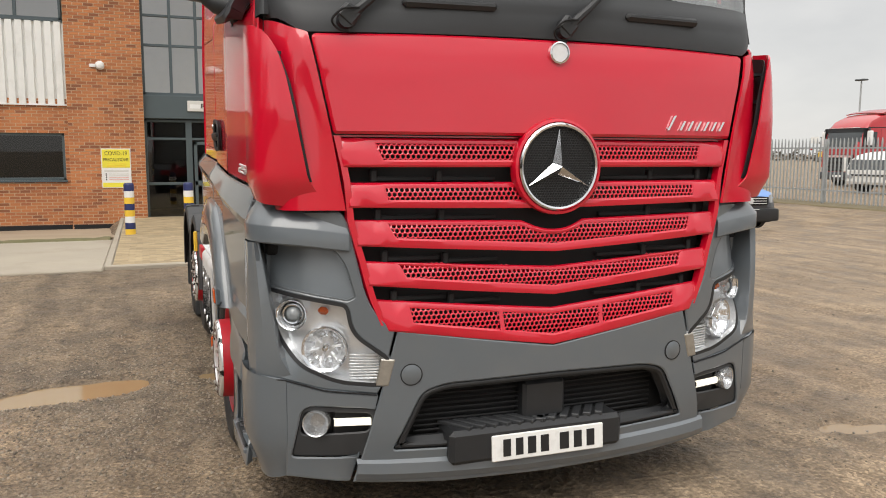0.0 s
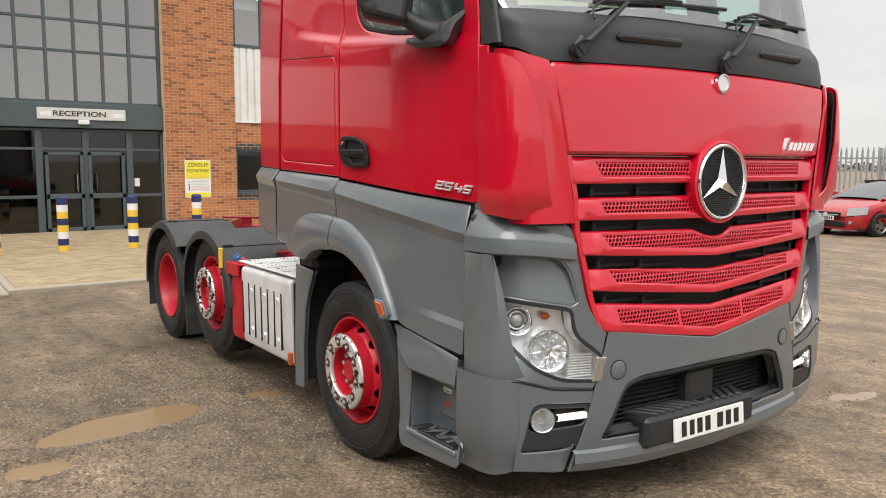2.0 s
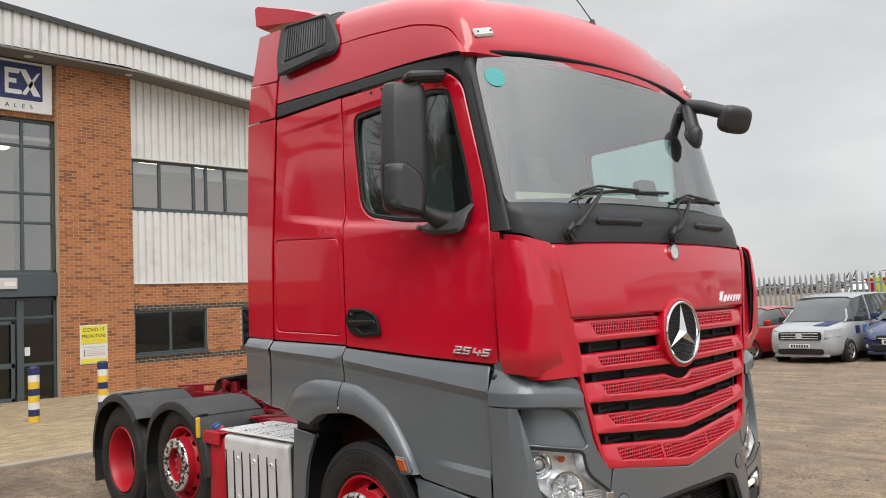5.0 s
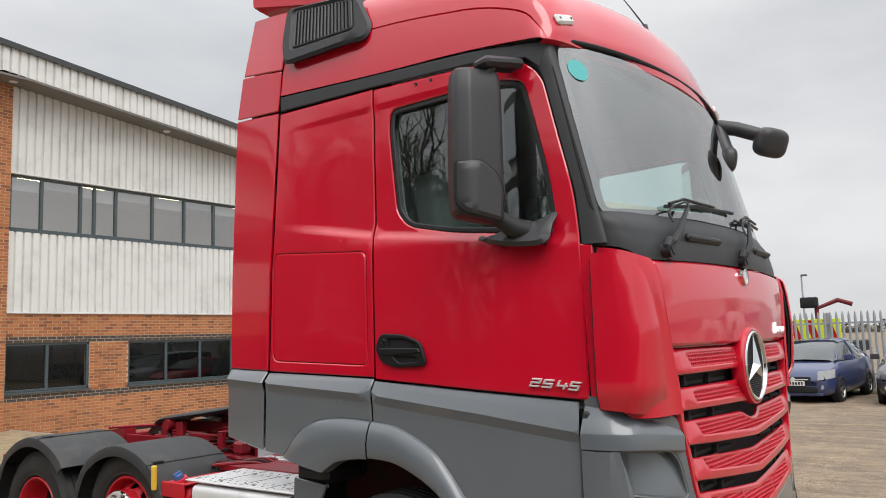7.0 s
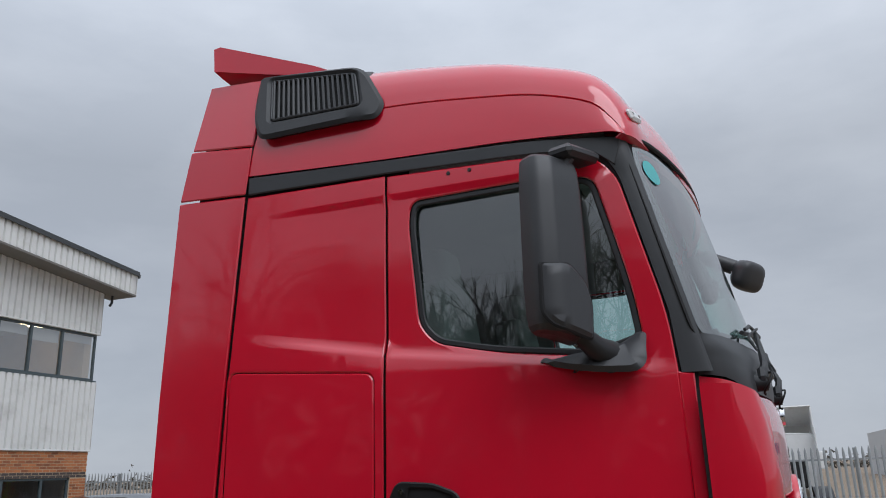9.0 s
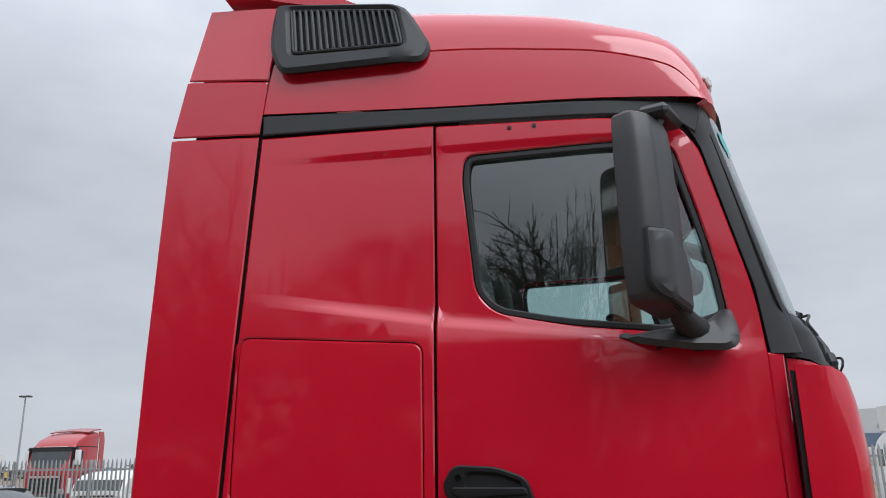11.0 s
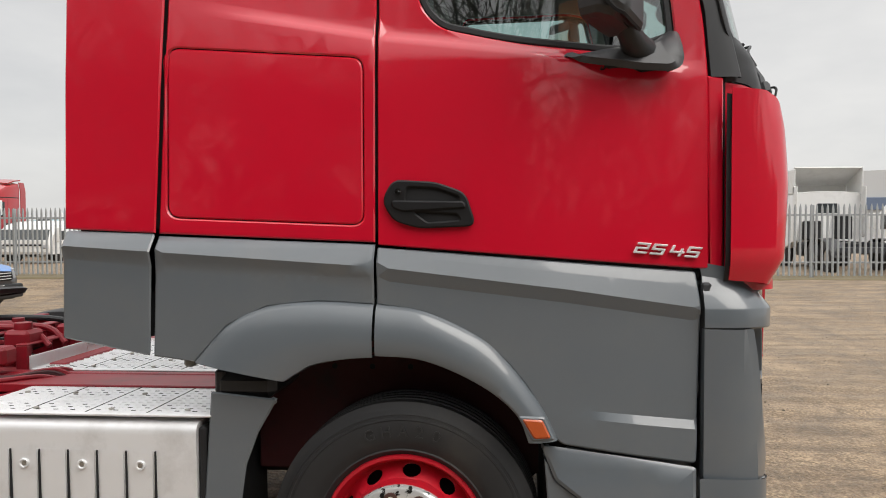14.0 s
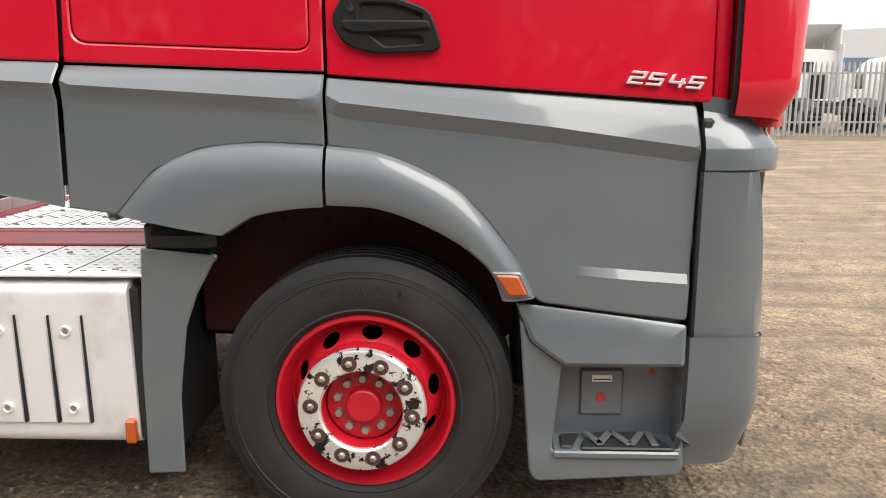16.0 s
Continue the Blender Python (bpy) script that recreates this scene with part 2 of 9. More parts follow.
def lathe(profile, centre, axis="x", segs=48, closed=False):
    """Turn (radius, along) pairs round an axis through centre."""
    v, f, n = [], [], len(profile)
    for s in range(segs):
        a = 2 * math.pi * s / segs
        c, d = math.cos(a), math.sin(a)
        for r, h in profile:
            p = {"x": (h, r * c, r * d), "y": (r * c, h, r * d), "z": (r * c, r * d, h)}[axis]
            v.append(tuple(p[i] + centre[i] for i in range(3)))
    for s in range(segs):
        t = (s + 1) % segs
        for i in range(n - 1 + (1 if closed else 0)):
            j = (i + 1) % n
            f.append((s * n + i, s * n + j, t * n + j, t * n + i))
    return v, f


def disc(r, centre, axis="x", segs=32, th=0.01):
    return lathe([(0.0001, -th / 2), (r * 0.94, -th / 2), (r, -th / 4), (r, th / 4), (r * 0.94, th / 2), (0.0001, th / 2)], centre, axis, segs)


def tube(pts, r, segs=8, cap=True):
    pts = [Vector(p) for p in pts]
    rs = r if isinstance(r, (list, tuple)) else [r] * len(pts)
    v, f = [], []
    up = Vector((0.13, 0.21, 0.97))
    for i, p in enumerate(pts):
        d = (pts[min(i + 1, len(pts) - 1)] - pts[max(i - 1, 0)]).normalized()
        a = d.cross(up)
        if a.length < 0.05:
            a = d.cross(Vector((1, 0, 0)))
        a.normalize()
        b = d.cross(a)
        for s in range(segs):
            t = 2 * math.pi * s / segs
            v.append(tuple(p + (a * math.cos(t) + b * math.sin(t)) * rs[i]))
    for i in range(len(pts) - 1):
        for s in range(segs):
            t = (s + 1) % segs
            f.append((i * segs + s, i * segs + t, (i + 1) * segs + t, (i + 1) * segs + s))
    if cap:
        f.append(tuple(range(segs)))
        f.append(tuple((len(pts) - 1) * segs + s for s in range(segs)))
    return v, f


def grid(rows, th=0.0, wrap=False):
    """A sheet through rows of points, thickened by th against its normals."""
    n, k = len(rows), len(rows[0])
    v = [tuple(p) for r in rows for p in r]
    f = []
    for i in range(n - 1):
        for j in range(k - 1 + (1 if wrap else 0)):
            jj = (j + 1) % k
            f.append((i * k + j, i * k + jj, (i + 1) * k + jj, (i + 1) * k + j))
    return thick((v, f), th) if th else (v, f)


def thick(geo, th):
    v, f = geo
    P = np.array(v, float)
    N = np.zeros_like(P)
    edges = {}
    for q in f:
        a, b, c = P[q[0]], P[q[1]], P[q[2]]
        nn = np.cross(b - a, c - a)
        if len(q) == 4:
            nn = nn + np.cross(P[q[2]] - a, P[q[3]] - a)
        for i in q:
            N[i] += nn
        for i in range(len(q)):
            e = (q[i], q[(i + 1) % len(q)])
            edges[e] = edges.get(e, 0) + 1
    N /= np.maximum(np.linalg.norm(N, axis=1, keepdims=True), 1e-9)
    B = P - N * th
    o = len(v)
    out = list(f) + [tuple(i + o for i in reversed(q)) for q in f]
    for (a, b) in edges:
        if (b, a) not in edges:
            out.append((b, a, a + o, b + o))
    return [tuple(p) for p in P] + [tuple(p) for p in B], out


def rounded(poly, r=0.03, n=5):
    """Round the corners of a closed 2D outline; r is one radius or one for each corner."""
    out, k = [], len(poly)
    for i in range(k):
        p0, p, p1 = Vector(poly[i - 1]), Vector(poly[i]), Vector(poly[(i + 1) % k])
        rr = r[i] if isinstance(r, (list, tuple)) else r
        rr = min(rr, (p0 - p).length * 0.45, (p1 - p).length * 0.45)
        if rr < 1e-4:
            out.append(tuple(p))
            continue
        a, b = p + (p0 - p).normalized() * rr, p + (p1 - p).normalized() * rr
        for j in range(n + 1):
            t = j / n
            out.append(tuple(a * (1 - t) ** 2 + p * 2 * t * (1 - t) + b * t * t))
    return out


def dense(poly, step):
    out, k = [], len(poly)
    for i in range(k):
        a, b = Vector(poly[i]), Vector(poly[(i + 1) % k])
        m = max(1, int((b - a).length / step))
        for j in range(m):
            out.append(tuple(a + (b - a) * (j / m)))
    return out


def inside(pts, poly):
    pts, q = np.asarray(pts, float), np.asarray(poly, float)
    x, y = pts[:, 0], pts[:, 1]
    hit = np.zeros(len(pts), bool)
    for i in range(len(q)):
        x0, y0 = q[i]
        x1, y1 = q[(i + 1) % len(q)]
        if y0 != y1:
            c = ((y0 > y) != (y1 > y)) & (x < (x1 - x0) * (y - y0) / (y1 - y0) + x0)
            hit ^= c
    return hit


def shrunk(poly, d):
    """The outline moved inwards by d (outwards if d is negative)."""
    area = sum(poly[i - 1][0] * poly[i][1] - poly[i][0] * poly[i - 1][1] for i in range(len(poly)))
    s = 1 if area > 0 else -1
    out, k = [], len(poly)
    for i in range(k):
        a, p, b = Vector(poly[i - 1]), Vector(poly[i]), Vector(poly[(i + 1) % k])
        e0, e1 = (p - a), (b - p)
        if e0.length < 1e-7 or e1.length < 1e-7:
            out.append(tuple(p))
            continue
        n0, n1 = Vector((-e0.y, e0.x)).normalized() * s, Vector((-e1.y, e1.x)).normalized() * s
        n = n0 + n1
        n = n / max(0.35, n.length_squared / 2) if n.length > 1e-6 else n0
        out.append(tuple(p + n * d))
    return out


def patch(outer, holes, surf, step=0.08, th=0.02, lip=0.005, rim=0.006, lines=()):
    """A panel: a flat outline with holes, laid on the surface surf(u, v), with thickness and softened edges."""
    from mathutils import geometry
    loops = [dense(outer, step)] + [dense(h, step) for h in holes]
    base = len(loops)
    if lip:
        loops = loops + [shrunk(loops[0], rim)] + [shrunk(h, -rim) for h in loops[1:]]
    pts, edges, edge_n = [], [], 0
    for i, lp in enumerate(loops):
        o = len(pts)
        pts.extend(lp)
        edges.extend((o + j, o + (j + 1) % len(lp)) for j in range(len(lp)))
        if i == base - 1:
            edge_n = len(pts)
    for ln in lines:
        q = dense([tuple(p) for p in ln], step * 0.7)[:-1] if len(ln) > 2 else ln
        ok = inside(q, shrunk(loops[0], rim * 1.6))
        for h in loops[1:base]:
            ok &= ~inside(q, shrunk(h, -rim * 1.6))
        prev = None
        for p, k in zip(q, ok):
            if k:
                pts.append(tuple(p))
                if prev is not None and math.hypot(p[0] - pts[prev][0], p[1] - pts[prev][1]) < step * 1.2:
                    edges.append((prev, len(pts) - 1))
                prev = len(pts) - 1
            else:
                prev = None
    arr = np.array(loops[0])
    lo, hi = arr.min(0), arr.max(0)
    gx, gy = np.meshgrid(np.arange(lo[0] + step * 0.5, hi[0], step), np.arange(lo[1] + step * 0.5, hi[1], step))
    g = np.stack([gx.ravel(), gy.ravel()], 1)
    if len(g):
        m = inside(g, shrunk(loops[0], rim * 2.5))
        for h in loops[1:base]:
            m &= ~inside(g, shrunk(h, -rim * 2.5))
        pts.extend(map(tuple, g[m]))
    vs, _, fs, origin, _, _ = geometry.delaunay_2d_cdt([Vector(p) for p in pts], edges, [], 0, 1e-6)
    P = np.array([tuple(p) for p in vs])
    C = np.array([P[list(q)].mean(0) for q in fs])
    keep = inside(C, loops[0])
    for h in loops[1:base]:
        keep &= ~inside(C, h)
    faces = [tuple(q) for q, k in zip(fs, keep) if k]
    rimset = {i for i, o in enumerate(origin) if any(j < edge_n for j in o)}
    V = np.array([surf(*p) for p in P], float)
    mean_n = sum(np.cross(V[q[1]] - V[q[0]], V[q[2]] - V[q[0]]) for q in faces)
    ax = int(np.argmax(np.abs(mean_n)))
    if (ax == 0 and mean_n[0] * V[:, 0].mean() < 0) or (ax == 2 and mean_n[2] < 0):
        faces = [tuple(reversed(q)) for q in faces]
    if lip:
        N = np.zeros_like(V)
        for q in faces:
            nn = np.cross(V[q[1]] - V[q[0]], V[q[2]] - V[q[0]])
            for i in q:
                N[i] += nn
        N /= np.maximum(np.linalg.norm(N, axis=1, keepdims=True), 1e-9)
        for i in rimset:
            V[i] -= N[i] * lip
    used = sorted({i for q in faces for i in q})
    re = {i: j for j, i in enumerate(used)}
    geo = ([tuple(V[i]) for i in used], [tuple(re[i] for i in q) for q in faces])
    return thick(geo, th) if th else geo


def lerp(table, x):
    xs, ys = zip(*table)
    return float(np.interp(x, xs, ys))


def smooth(a, b, x):
    t = min(1.0, max(0.0, (x - a) / (b - a)))
    return t * t * (3 - 2 * t)


def bezier_line(pts, n=12):
    """A smooth run of points through pts (Catmull-Rom)."""
    P = [Vector(p) for p in pts]
    P = [P[0] * 2 - P[1]] + P + [P[-1] * 2 - P[-2]]
    out = []
    for i in range(1, len(P) - 2):
        for j in range(n):
            t = j / n
            a, b, c, d = P[i - 1:i + 3]
            out.append(0.5 * (2 * b + (c - a) * t + (2 * a - 5 * b + 4 * c - d) * t * t + (3 * b - a - 3 * c + d) * t ** 3))
    out.append(P[-2])
    return [tuple(p) for p in out]


def words(name, text, size, m, material, parent=None, depth=0.004, label="", shear=0.0, width=None, bold=0.0):
    cu = bpy.data.curves.new(name, "FONT")
    cu.body, cu.size, cu.extrude, cu.shear, cu.offset = text, size, depth / 2, shear, bold
    cu.align_x, cu.align_y = "CENTER", "CENTER"
    tmp = bpy.data.objects.new(name, cu)
    scene.collection.objects.link(tmp)
    dg = bpy.context.evaluated_depsgraph_get()
    me = bpy.data.meshes.new_from_object(tmp.evaluated_get(dg))
    bpy.data.objects.remove(tmp)
    if width:
        w = max(v.co.x for v in me.vertices) - min(v.co.x for v in me.vertices)
        for v in me.vertices:
            v.co.x *= width / w
    me.transform(m)
    for v in me.vertices:
        v.co.y -= SQUARE[0] * (v.co.x + 1.0)
    me.materials.clear()
    me.materials.append(material)
    ob = new(name, me)
    if parent is not None:
        ob.parent = parent
    if label:
        tagged(ob, label)
    return ob


# ==== the lorry tractor: forward is -y, its driver's side is -x ====
SQUARE[0] = 0.026
lorry = thing("lorry_tractor", "red and grey three-axle lorry tractor on muddy gravel", "lorry")
RED_BOT = [(-0.2, 1.44), (0.28, 1.48), (1.5, 1.58), (2.34, 1.615), (2.75, 1.64)]
CREASE = [(0.3, 1.345), (0.81, 1.42), (1.5, 1.50), (2.34, 1.555), (2.75, 1.58)]
WAIST = [(0.3, 2.19), (0.76, 2.245), (1.5, 2.33), (2.13, 2.44), (2.75, 2.5)]


def half_width(y, z):
    w = 1.275 - 0.062 * (max(0.0, 0.95 - y) / 0.67) ** 1.5
    w -= 0.03 * max(0.0, (z - 2.2) / 1.0)
    k = lerp(WAIST, y)
    fade = smooth(2.25, 1.75, y) * smooth(0.25, 0.5, y)
    w -= 0.026 * fade * smooth(k - 0.004, k + 0.045, z) * (1 - smooth(3.052, 3.078, z)) * (1 - 0.6 * smooth(k + 0.05, k + 0.6, z))
    return w


WL = [[(y, lerp(WAIST, y) + d) for y in np.linspace(0.28, 2.3, 40)] for d in (-0.006, 0.02, 0.05)] + [[(y, z) for y in np.linspace(0.55, 2.25, 30)] for z in (3.045, 3.055, 3.075, 3.085)]
GL = [[(y, lerp(CREASE, y) + d) for y in np.linspace(0.3, 2.75, 50)] for d in (0.0, -0.05)] + [[(y, lerp(RED_BOT, y) - 0.42 * (lerp(RED_BOT, y) - lerp(CREASE, y))) for y in np.linspace(0.3, 1.3, 24)]] + [[(y, 0.986 - (0.82 - y) * 0.10 + d) for y in np.linspace(0.3, 0.86, 14)] for d in (0.0, -0.03)]


def side_at(off=0.0):
    return lambda y, z: (-half_width(y, z) - off, y, z)


def lower_at(off=0.0):
    def f(y, z):
        r, c = lerp(RED_BOT, y), lerp(CREASE, y)
        k = min(1.0, max(0.0, (r - z) / (r - c)))
        v = 0.47
        d = 0.046 * (k / 0.42 * v if k < 0.42 else v + (k - 0.42) / 0.58 * (1 - v))
        if z < c:
            d -= 0.020 * min(1.0, (c - z) / 0.05)
        ridge = 0.986 - (0.82 - y) * 0.10
        if y < 0.86 and z < ridge:
            d += 0.016 * min(1.0, (ridge - z) / 0.03) * smooth(0.86, 0.5, y)
        return (-half_width(y, 2.0) - d - off, y, z)
    return f


def both(name, geo, material, parent, label="", **k):
    a = part(name, geo, material, parent, label, **k)
    part(name, flip_x(geo), material, parent, label, **k)
    return a


# sleeper side with its locker lid
lid = rounded([(2.292, 2.322), (1.547, 2.270), (1.547, 1.650), (2.30, 1.681)], 0.05)
both("sleeper_side", patch([(1.507, 1.588), (2.333, 1.622), (2.252, 3.185), (1.50, 3.176)], [lid], side_at(), lines=WL), RED, lorry)
both("locker_lid", patch(shrunk(lid, 0.0035), [], side_at(-0.001), lip=0.005, rim=0.006), RED, lorry)
# added near-black sheets block the sky behind the panel seams
both("seam_backing", patch([(1.40, 1.40), (2.45, 1.40), (2.36, 3.25), (1.40, 3.20)], [], side_at(-0.03), lip=0, step=0.3), VOID, lorry)
both("lower_backing", patch([(1.40, 1.40), (2.42, 1.22), (2.42, 1.64), (1.40, 1.62)], [], side_at(-0.03), lip=0, step=0.3), VOID, lorry)
both("fairing_backing", patch([(2.30, 1.50), (2.69, 1.52), (2.56, 3.84), (2.24, 3.80)], [], lambda y, z: (-half_width(y, z) + 0.04 + 0.08 * max(0.0, y - 2.30), y, z), lip=0, step=0.3), VOID, lorry)
both("locker_seal", patch(shrunk(lid, -0.015), [], side_at(-0.022), lip=0), VOID, lorry)
turned_in = lambda off: lambda y, z: (-half_width(y, z) - off + 0.08 * max(0.0, y - 2.30), y, z)
both("side_fairing", patch([(2.346, 1.624), (2.72, 1.640), (2.69, 3.226), (2.263, 3.192)], [], turned_in(0.008)), RED, lorry)
both("upper_fairing", patch(rounded([(2.261, 3.202), (2.685, 3.236), (2.635, 3.508), (2.236, 3.455)], 0.01), [], turned_in(0.010)), RED, lorry)
both("upper_fairing", patch(rounded([(2.236, 3.463), (2.633, 3.516), (2.57, 3.895), (2.19, 3.85)], 0.01), [], lambda y, z: (-1.244 + (z - 3.47) * 0.12 + 0.08 * max(0.0, y - 2.30), y, z)), RED, lorry)

# doors
WIN = rounded([(1.387, 2.93), (1.372, 3.035), (0.68, 3.05), (0.55, 3.02), (0.478, 2.72), (0.435, 2.52), (0.412, 2.33), (0.60, 2.272), (1.0, 2.315), (1.27, 2.375), (1.345, 2.46)], [0.1, 0.09, 0.06, 0.05, 0.2, 0.2, 0.04, 0.1, 0.2, 0.1, 0.1])
DOOR = rounded([(1.496, 1.578), (1.490, 3.172), (0.75, 3.146), (0.545, 3.115), (0.455, 3.02), (0.375, 2.68), (0.315, 2.43), (0.294, 2.19), (0.286, 1.487)], [0.005, 0.01, 0.1, 0.08, 0.06, 0.3, 0.3, 0.05, 0.01])
for s in (0, 1):
    fx = flip_x if s else (lambda g: g)
    door = part("door", fx(patch(DOOR, [WIN], side_at(), lines=WL)), RED, lorry)
    part("window_seal", fx(patch(WIN, [shrunk(WIN, 0.028)], side_at(-0.008), th=0.02)), BLACK, door)
    pane = part("window_pane", fx(patch(shrunk(WIN, 0.02), [], lambda y, z: (-1.232 + 0.062 * (max(0.0, 0.95 - y) / 0.67) ** 1.5 + 0.03 * (z - 2.2), y, z), th=0.0, lip=0)), TINT, door)
    pane.visible_shadow = False
    part("lower_skin", fx(patch(rounded([(1.497, 1.572), (0.336, 1.480), (0.322, 1.35), (0.336, 0.782), (0.82, 0.852), (0.85, 0.88), (0.935, 1.047), (1.017, 1.15), (1.12, 1.242), (1.32, 1.334), (1.497, 1.36)], [0.005, 0.01, 0.04, 0.02, 0.02, 0.02, 0.05, 0.05, 0.05, 0.05, 0.0]), [], lower_at(), step=0.05, lines=GL)), GREY, door, angle=12)
    # handle
    hrec = rounded([(1.472, 1.74), (1.435, 1.812), (1.28, 1.803), (1.175, 1.765), (1.138, 1.652), (1.34, 1.645), (1.43, 1.67)], 0.03)
    hrec = shrunk(hrec, -0.006)
    hd = part("door_handle", fx(patch(hrec, [rounded([(1.385, 1.79), (1.28, 1.785), (1.195, 1.755), (1.195, 1.735), (1.39, 1.735)], 0.015), rounded([(1.36, 1.70), (1.20, 1.69), (1.19, 1.67), (1.31, 1.662)], 0.012)], side_at(0.022), step=0.04, th=0.022)), GRIP, door, "black recessed door handle")
    part("handle_bowl", fx(patch(shrunk(hrec, 0.004), [], side_at(0.009), th=0.004, lip=0, step=0.04)), VOID, hd)
    part("handle_bar", fx(patch(rounded([(1.44, 1.742), (1.175, 1.738), (1.165, 1.712), (1.40, 1.70), (1.44, 1.715)], 0.012), [], side_at(0.032), step=0.03, th=0.02, lip=0.006)), GRIP, hd)
    part("key_lock", fx(disc(0.012, (-1.299, 1.415, 1.775), "x", 16, 0.012)), CHROME, hd)
    for yy in (1.085, 1.185):
        part("rivet", fx(disc(0.009, (-half_width(yy, 3.135) - 0.001, yy, 3.135), "x", 12, 0.008)), BLACK, door)
    # wheel-arch flare, rear half on the sleeper, front half on the door
    for nm, up, own, oo, ii in (("arch_flare", lorry, 0, [(2.19, 1.14), (2.06, 1.28), (1.91, 1.35), (1.72, 1.37), (1.507, 1.36)], [(1.83, 1.078), (1.775, 1.112), (1.72, 1.14), (1.61, 1.16), (1.507, 1.168)]),
                            ("arch_flare", door, 1, [(1.497, 1.361), (1.32, 1.336), (1.12, 1.244), (1.017, 1.152), (0.933, 1.047), (0.880, 0.965), (0.835, 0.872)], [(1.497, 1.174), (1.346, 1.164), (1.223, 1.125), (1.10, 1.063), (1.017, 1.0), (0.972, 0.945), (0.945, 0.87)])):
        O, I = bezier_line([(y, z, 0) for y, z in oo], 8), bezier_line([(y, z, 0) for y, z in ii], 8)
        rows = []
        for o, i in zip(O, I):
            row = []
            for t, d in ((0, -0.004), (0.03, 0.012), (0.08, 0.022), (0.3, 0.040), (0.6, 0.052), (0.9, 0.050), (0.98, 0.044), (1.0, 0.03), (1.0, -0.03)):
                y, z = o[0] + (i[0] - o[0]) * t, o[1] + (i[1] - o[1]) * t
                row.append((lower_at()(y, max(z, 1.0))[0] - d, y, z))
            rows.append(row)
        part(nm, fx(grid(rows, 0.0)), GREY, up)
    mk = part("side_marker", fx(patch(rounded([(0.966, 0.960), (0.893, 0.958), (0.862, 0.892), (0.922, 0.889)], 0.01), [], lower_at(0.066), step=0.04, th=0.03)), AMBER, door, "amber side marker lamp")
    part("marker_frame", fx(patch(rounded([(0.980, 0.969), (0.884, 0.967), (0.848, 0.883), (0.930, 0.879)], 0.01), [], lower_at(0.058), step=0.04, th=0.03)), GREY, mk)
both("lower_sleeper_skin", patch([(1.507, 1.582), (2.333, 1.616), (2.348, 1.16), (2.19, 1.14), (2.06, 1.28), (1.91, 1.35), (1.72, 1.37), (1.507, 1.36)], [], lower_at(), step=0.05, lines=GL), GREY, lorry)
both("lower_fairing", patch(rounded([(2.349, 1.6215), (2.712, 1.6375), (2.72, 1.222), (2.362, 1.162)], 0.01), [], lambda y, z: (lower_at(0.008)(y, z)[0] + 0.08 * max(0.0, y - 2.30), y, z), step=0.05, lines=GL), GREY, lorry)

# roof: a loft over three curves
TOP = [(0.335, 3.185), (0.352, 3.30), (0.43, 3.475), (0.56, 3.605), (0.82, 3.70), (1.09, 3.775), (1.63, 3.855), (2.2, 3.90)]
EDGE = [(0.40, 3.189), (0.41, 3.212), (0.45, 3.275), (0.54, 3.37), (0.76, 3.45), (0.99, 3.49), (1.46, 3.54), (2.22, 3.56)]
STRIP = [(0.41, 3.187), (0.42, 3.193), (0.45, 3.203), (0.54, 3.213), (0.76, 3.232), (0.99, 3.245), (1.49, 3.262), (2.255, 3.302)]
top_l, edge_l, strip_l = (bezier_line([(y, z, 0) for y, z in c], 5) for c in (TOP, EDGE, STRIP))
rows = []
for (ty, tz, _), (ey, ez, _), (sy, sz, _) in zip(top_l, edge_l, strip_l):
    half = []
    front = smooth(1.1, 0.3, ty)
    for x in (0.0, 0.15, 0.3, 0.45, 0.6, 0.75, 0.88):
        half.append((x, ty - 0.13 * front * (1 - (x / 0.9) ** 2), tz + 0.045 * (1 - (x / 0.9) ** 2) * smooth(3.2, 3.6, tz)))
    for t in (0.2, 0.4, 0.6, 0.8, 0.93):
        a = t * math.pi / 2
        half.append((0.9 + 0.31 * math.sin(a) ** 0.85, ty + (ey - ty) * (1 - math.cos(a)) ** 0.8, ez + (tz - ez) * math.cos(a) ** 0.8))
    g = min(1.0, max(0.0, (ez - sz) / 0.12))
    half += [(1.217, ey, ez + 0.002 * g), (1.217 - 0.011 * g, ey, ez - 0.004 * g), (1.222, ey, ez - 0.010 * g)]
    half.append((1.236, (ey + sy) / 2, (ez + sz) / 2))
    half.append((1.242, sy, sz))
    rows.append([(-x, y, z) for x, y, z in reversed(half)] + half[1:])
rows.insert(0, [(x * 0.985, y + 0.03, z - 0.012) for x, y, z in rows[0]])
part("roof", grid(rows, 0.006), RED, lorry)


def seat_on(sheet, target):
    """Place and outward turn of the sheet's point nearest to target."""
    i, j = min(((i, j) for i in range(1, len(sheet) - 1) for j in range(1, len(sheet[0]) - 1)), key=lambda q: (Vector(sheet[q[0]][q[1]]) - Vector(target)).length)
    p = Vector(sheet[i][j])
    u = Vector(sheet[i][j + 1]) - Vector(sheet[i][j - 1])
    n = u.cross(Vector(sheet[i + 1][j]) - Vector(sheet[i - 1][j])).normalized()
    if n.z < 0:
        n = -n
    u = (u - n * u.dot(n)).normalized()
    v = n.cross(u)
    return Matrix(((u.x, v.x, n.x, p.x), (u.y, v.y, n.y, p.y), (u.z, v.z, n.z, p.z), (0, 0, 0, 1)))


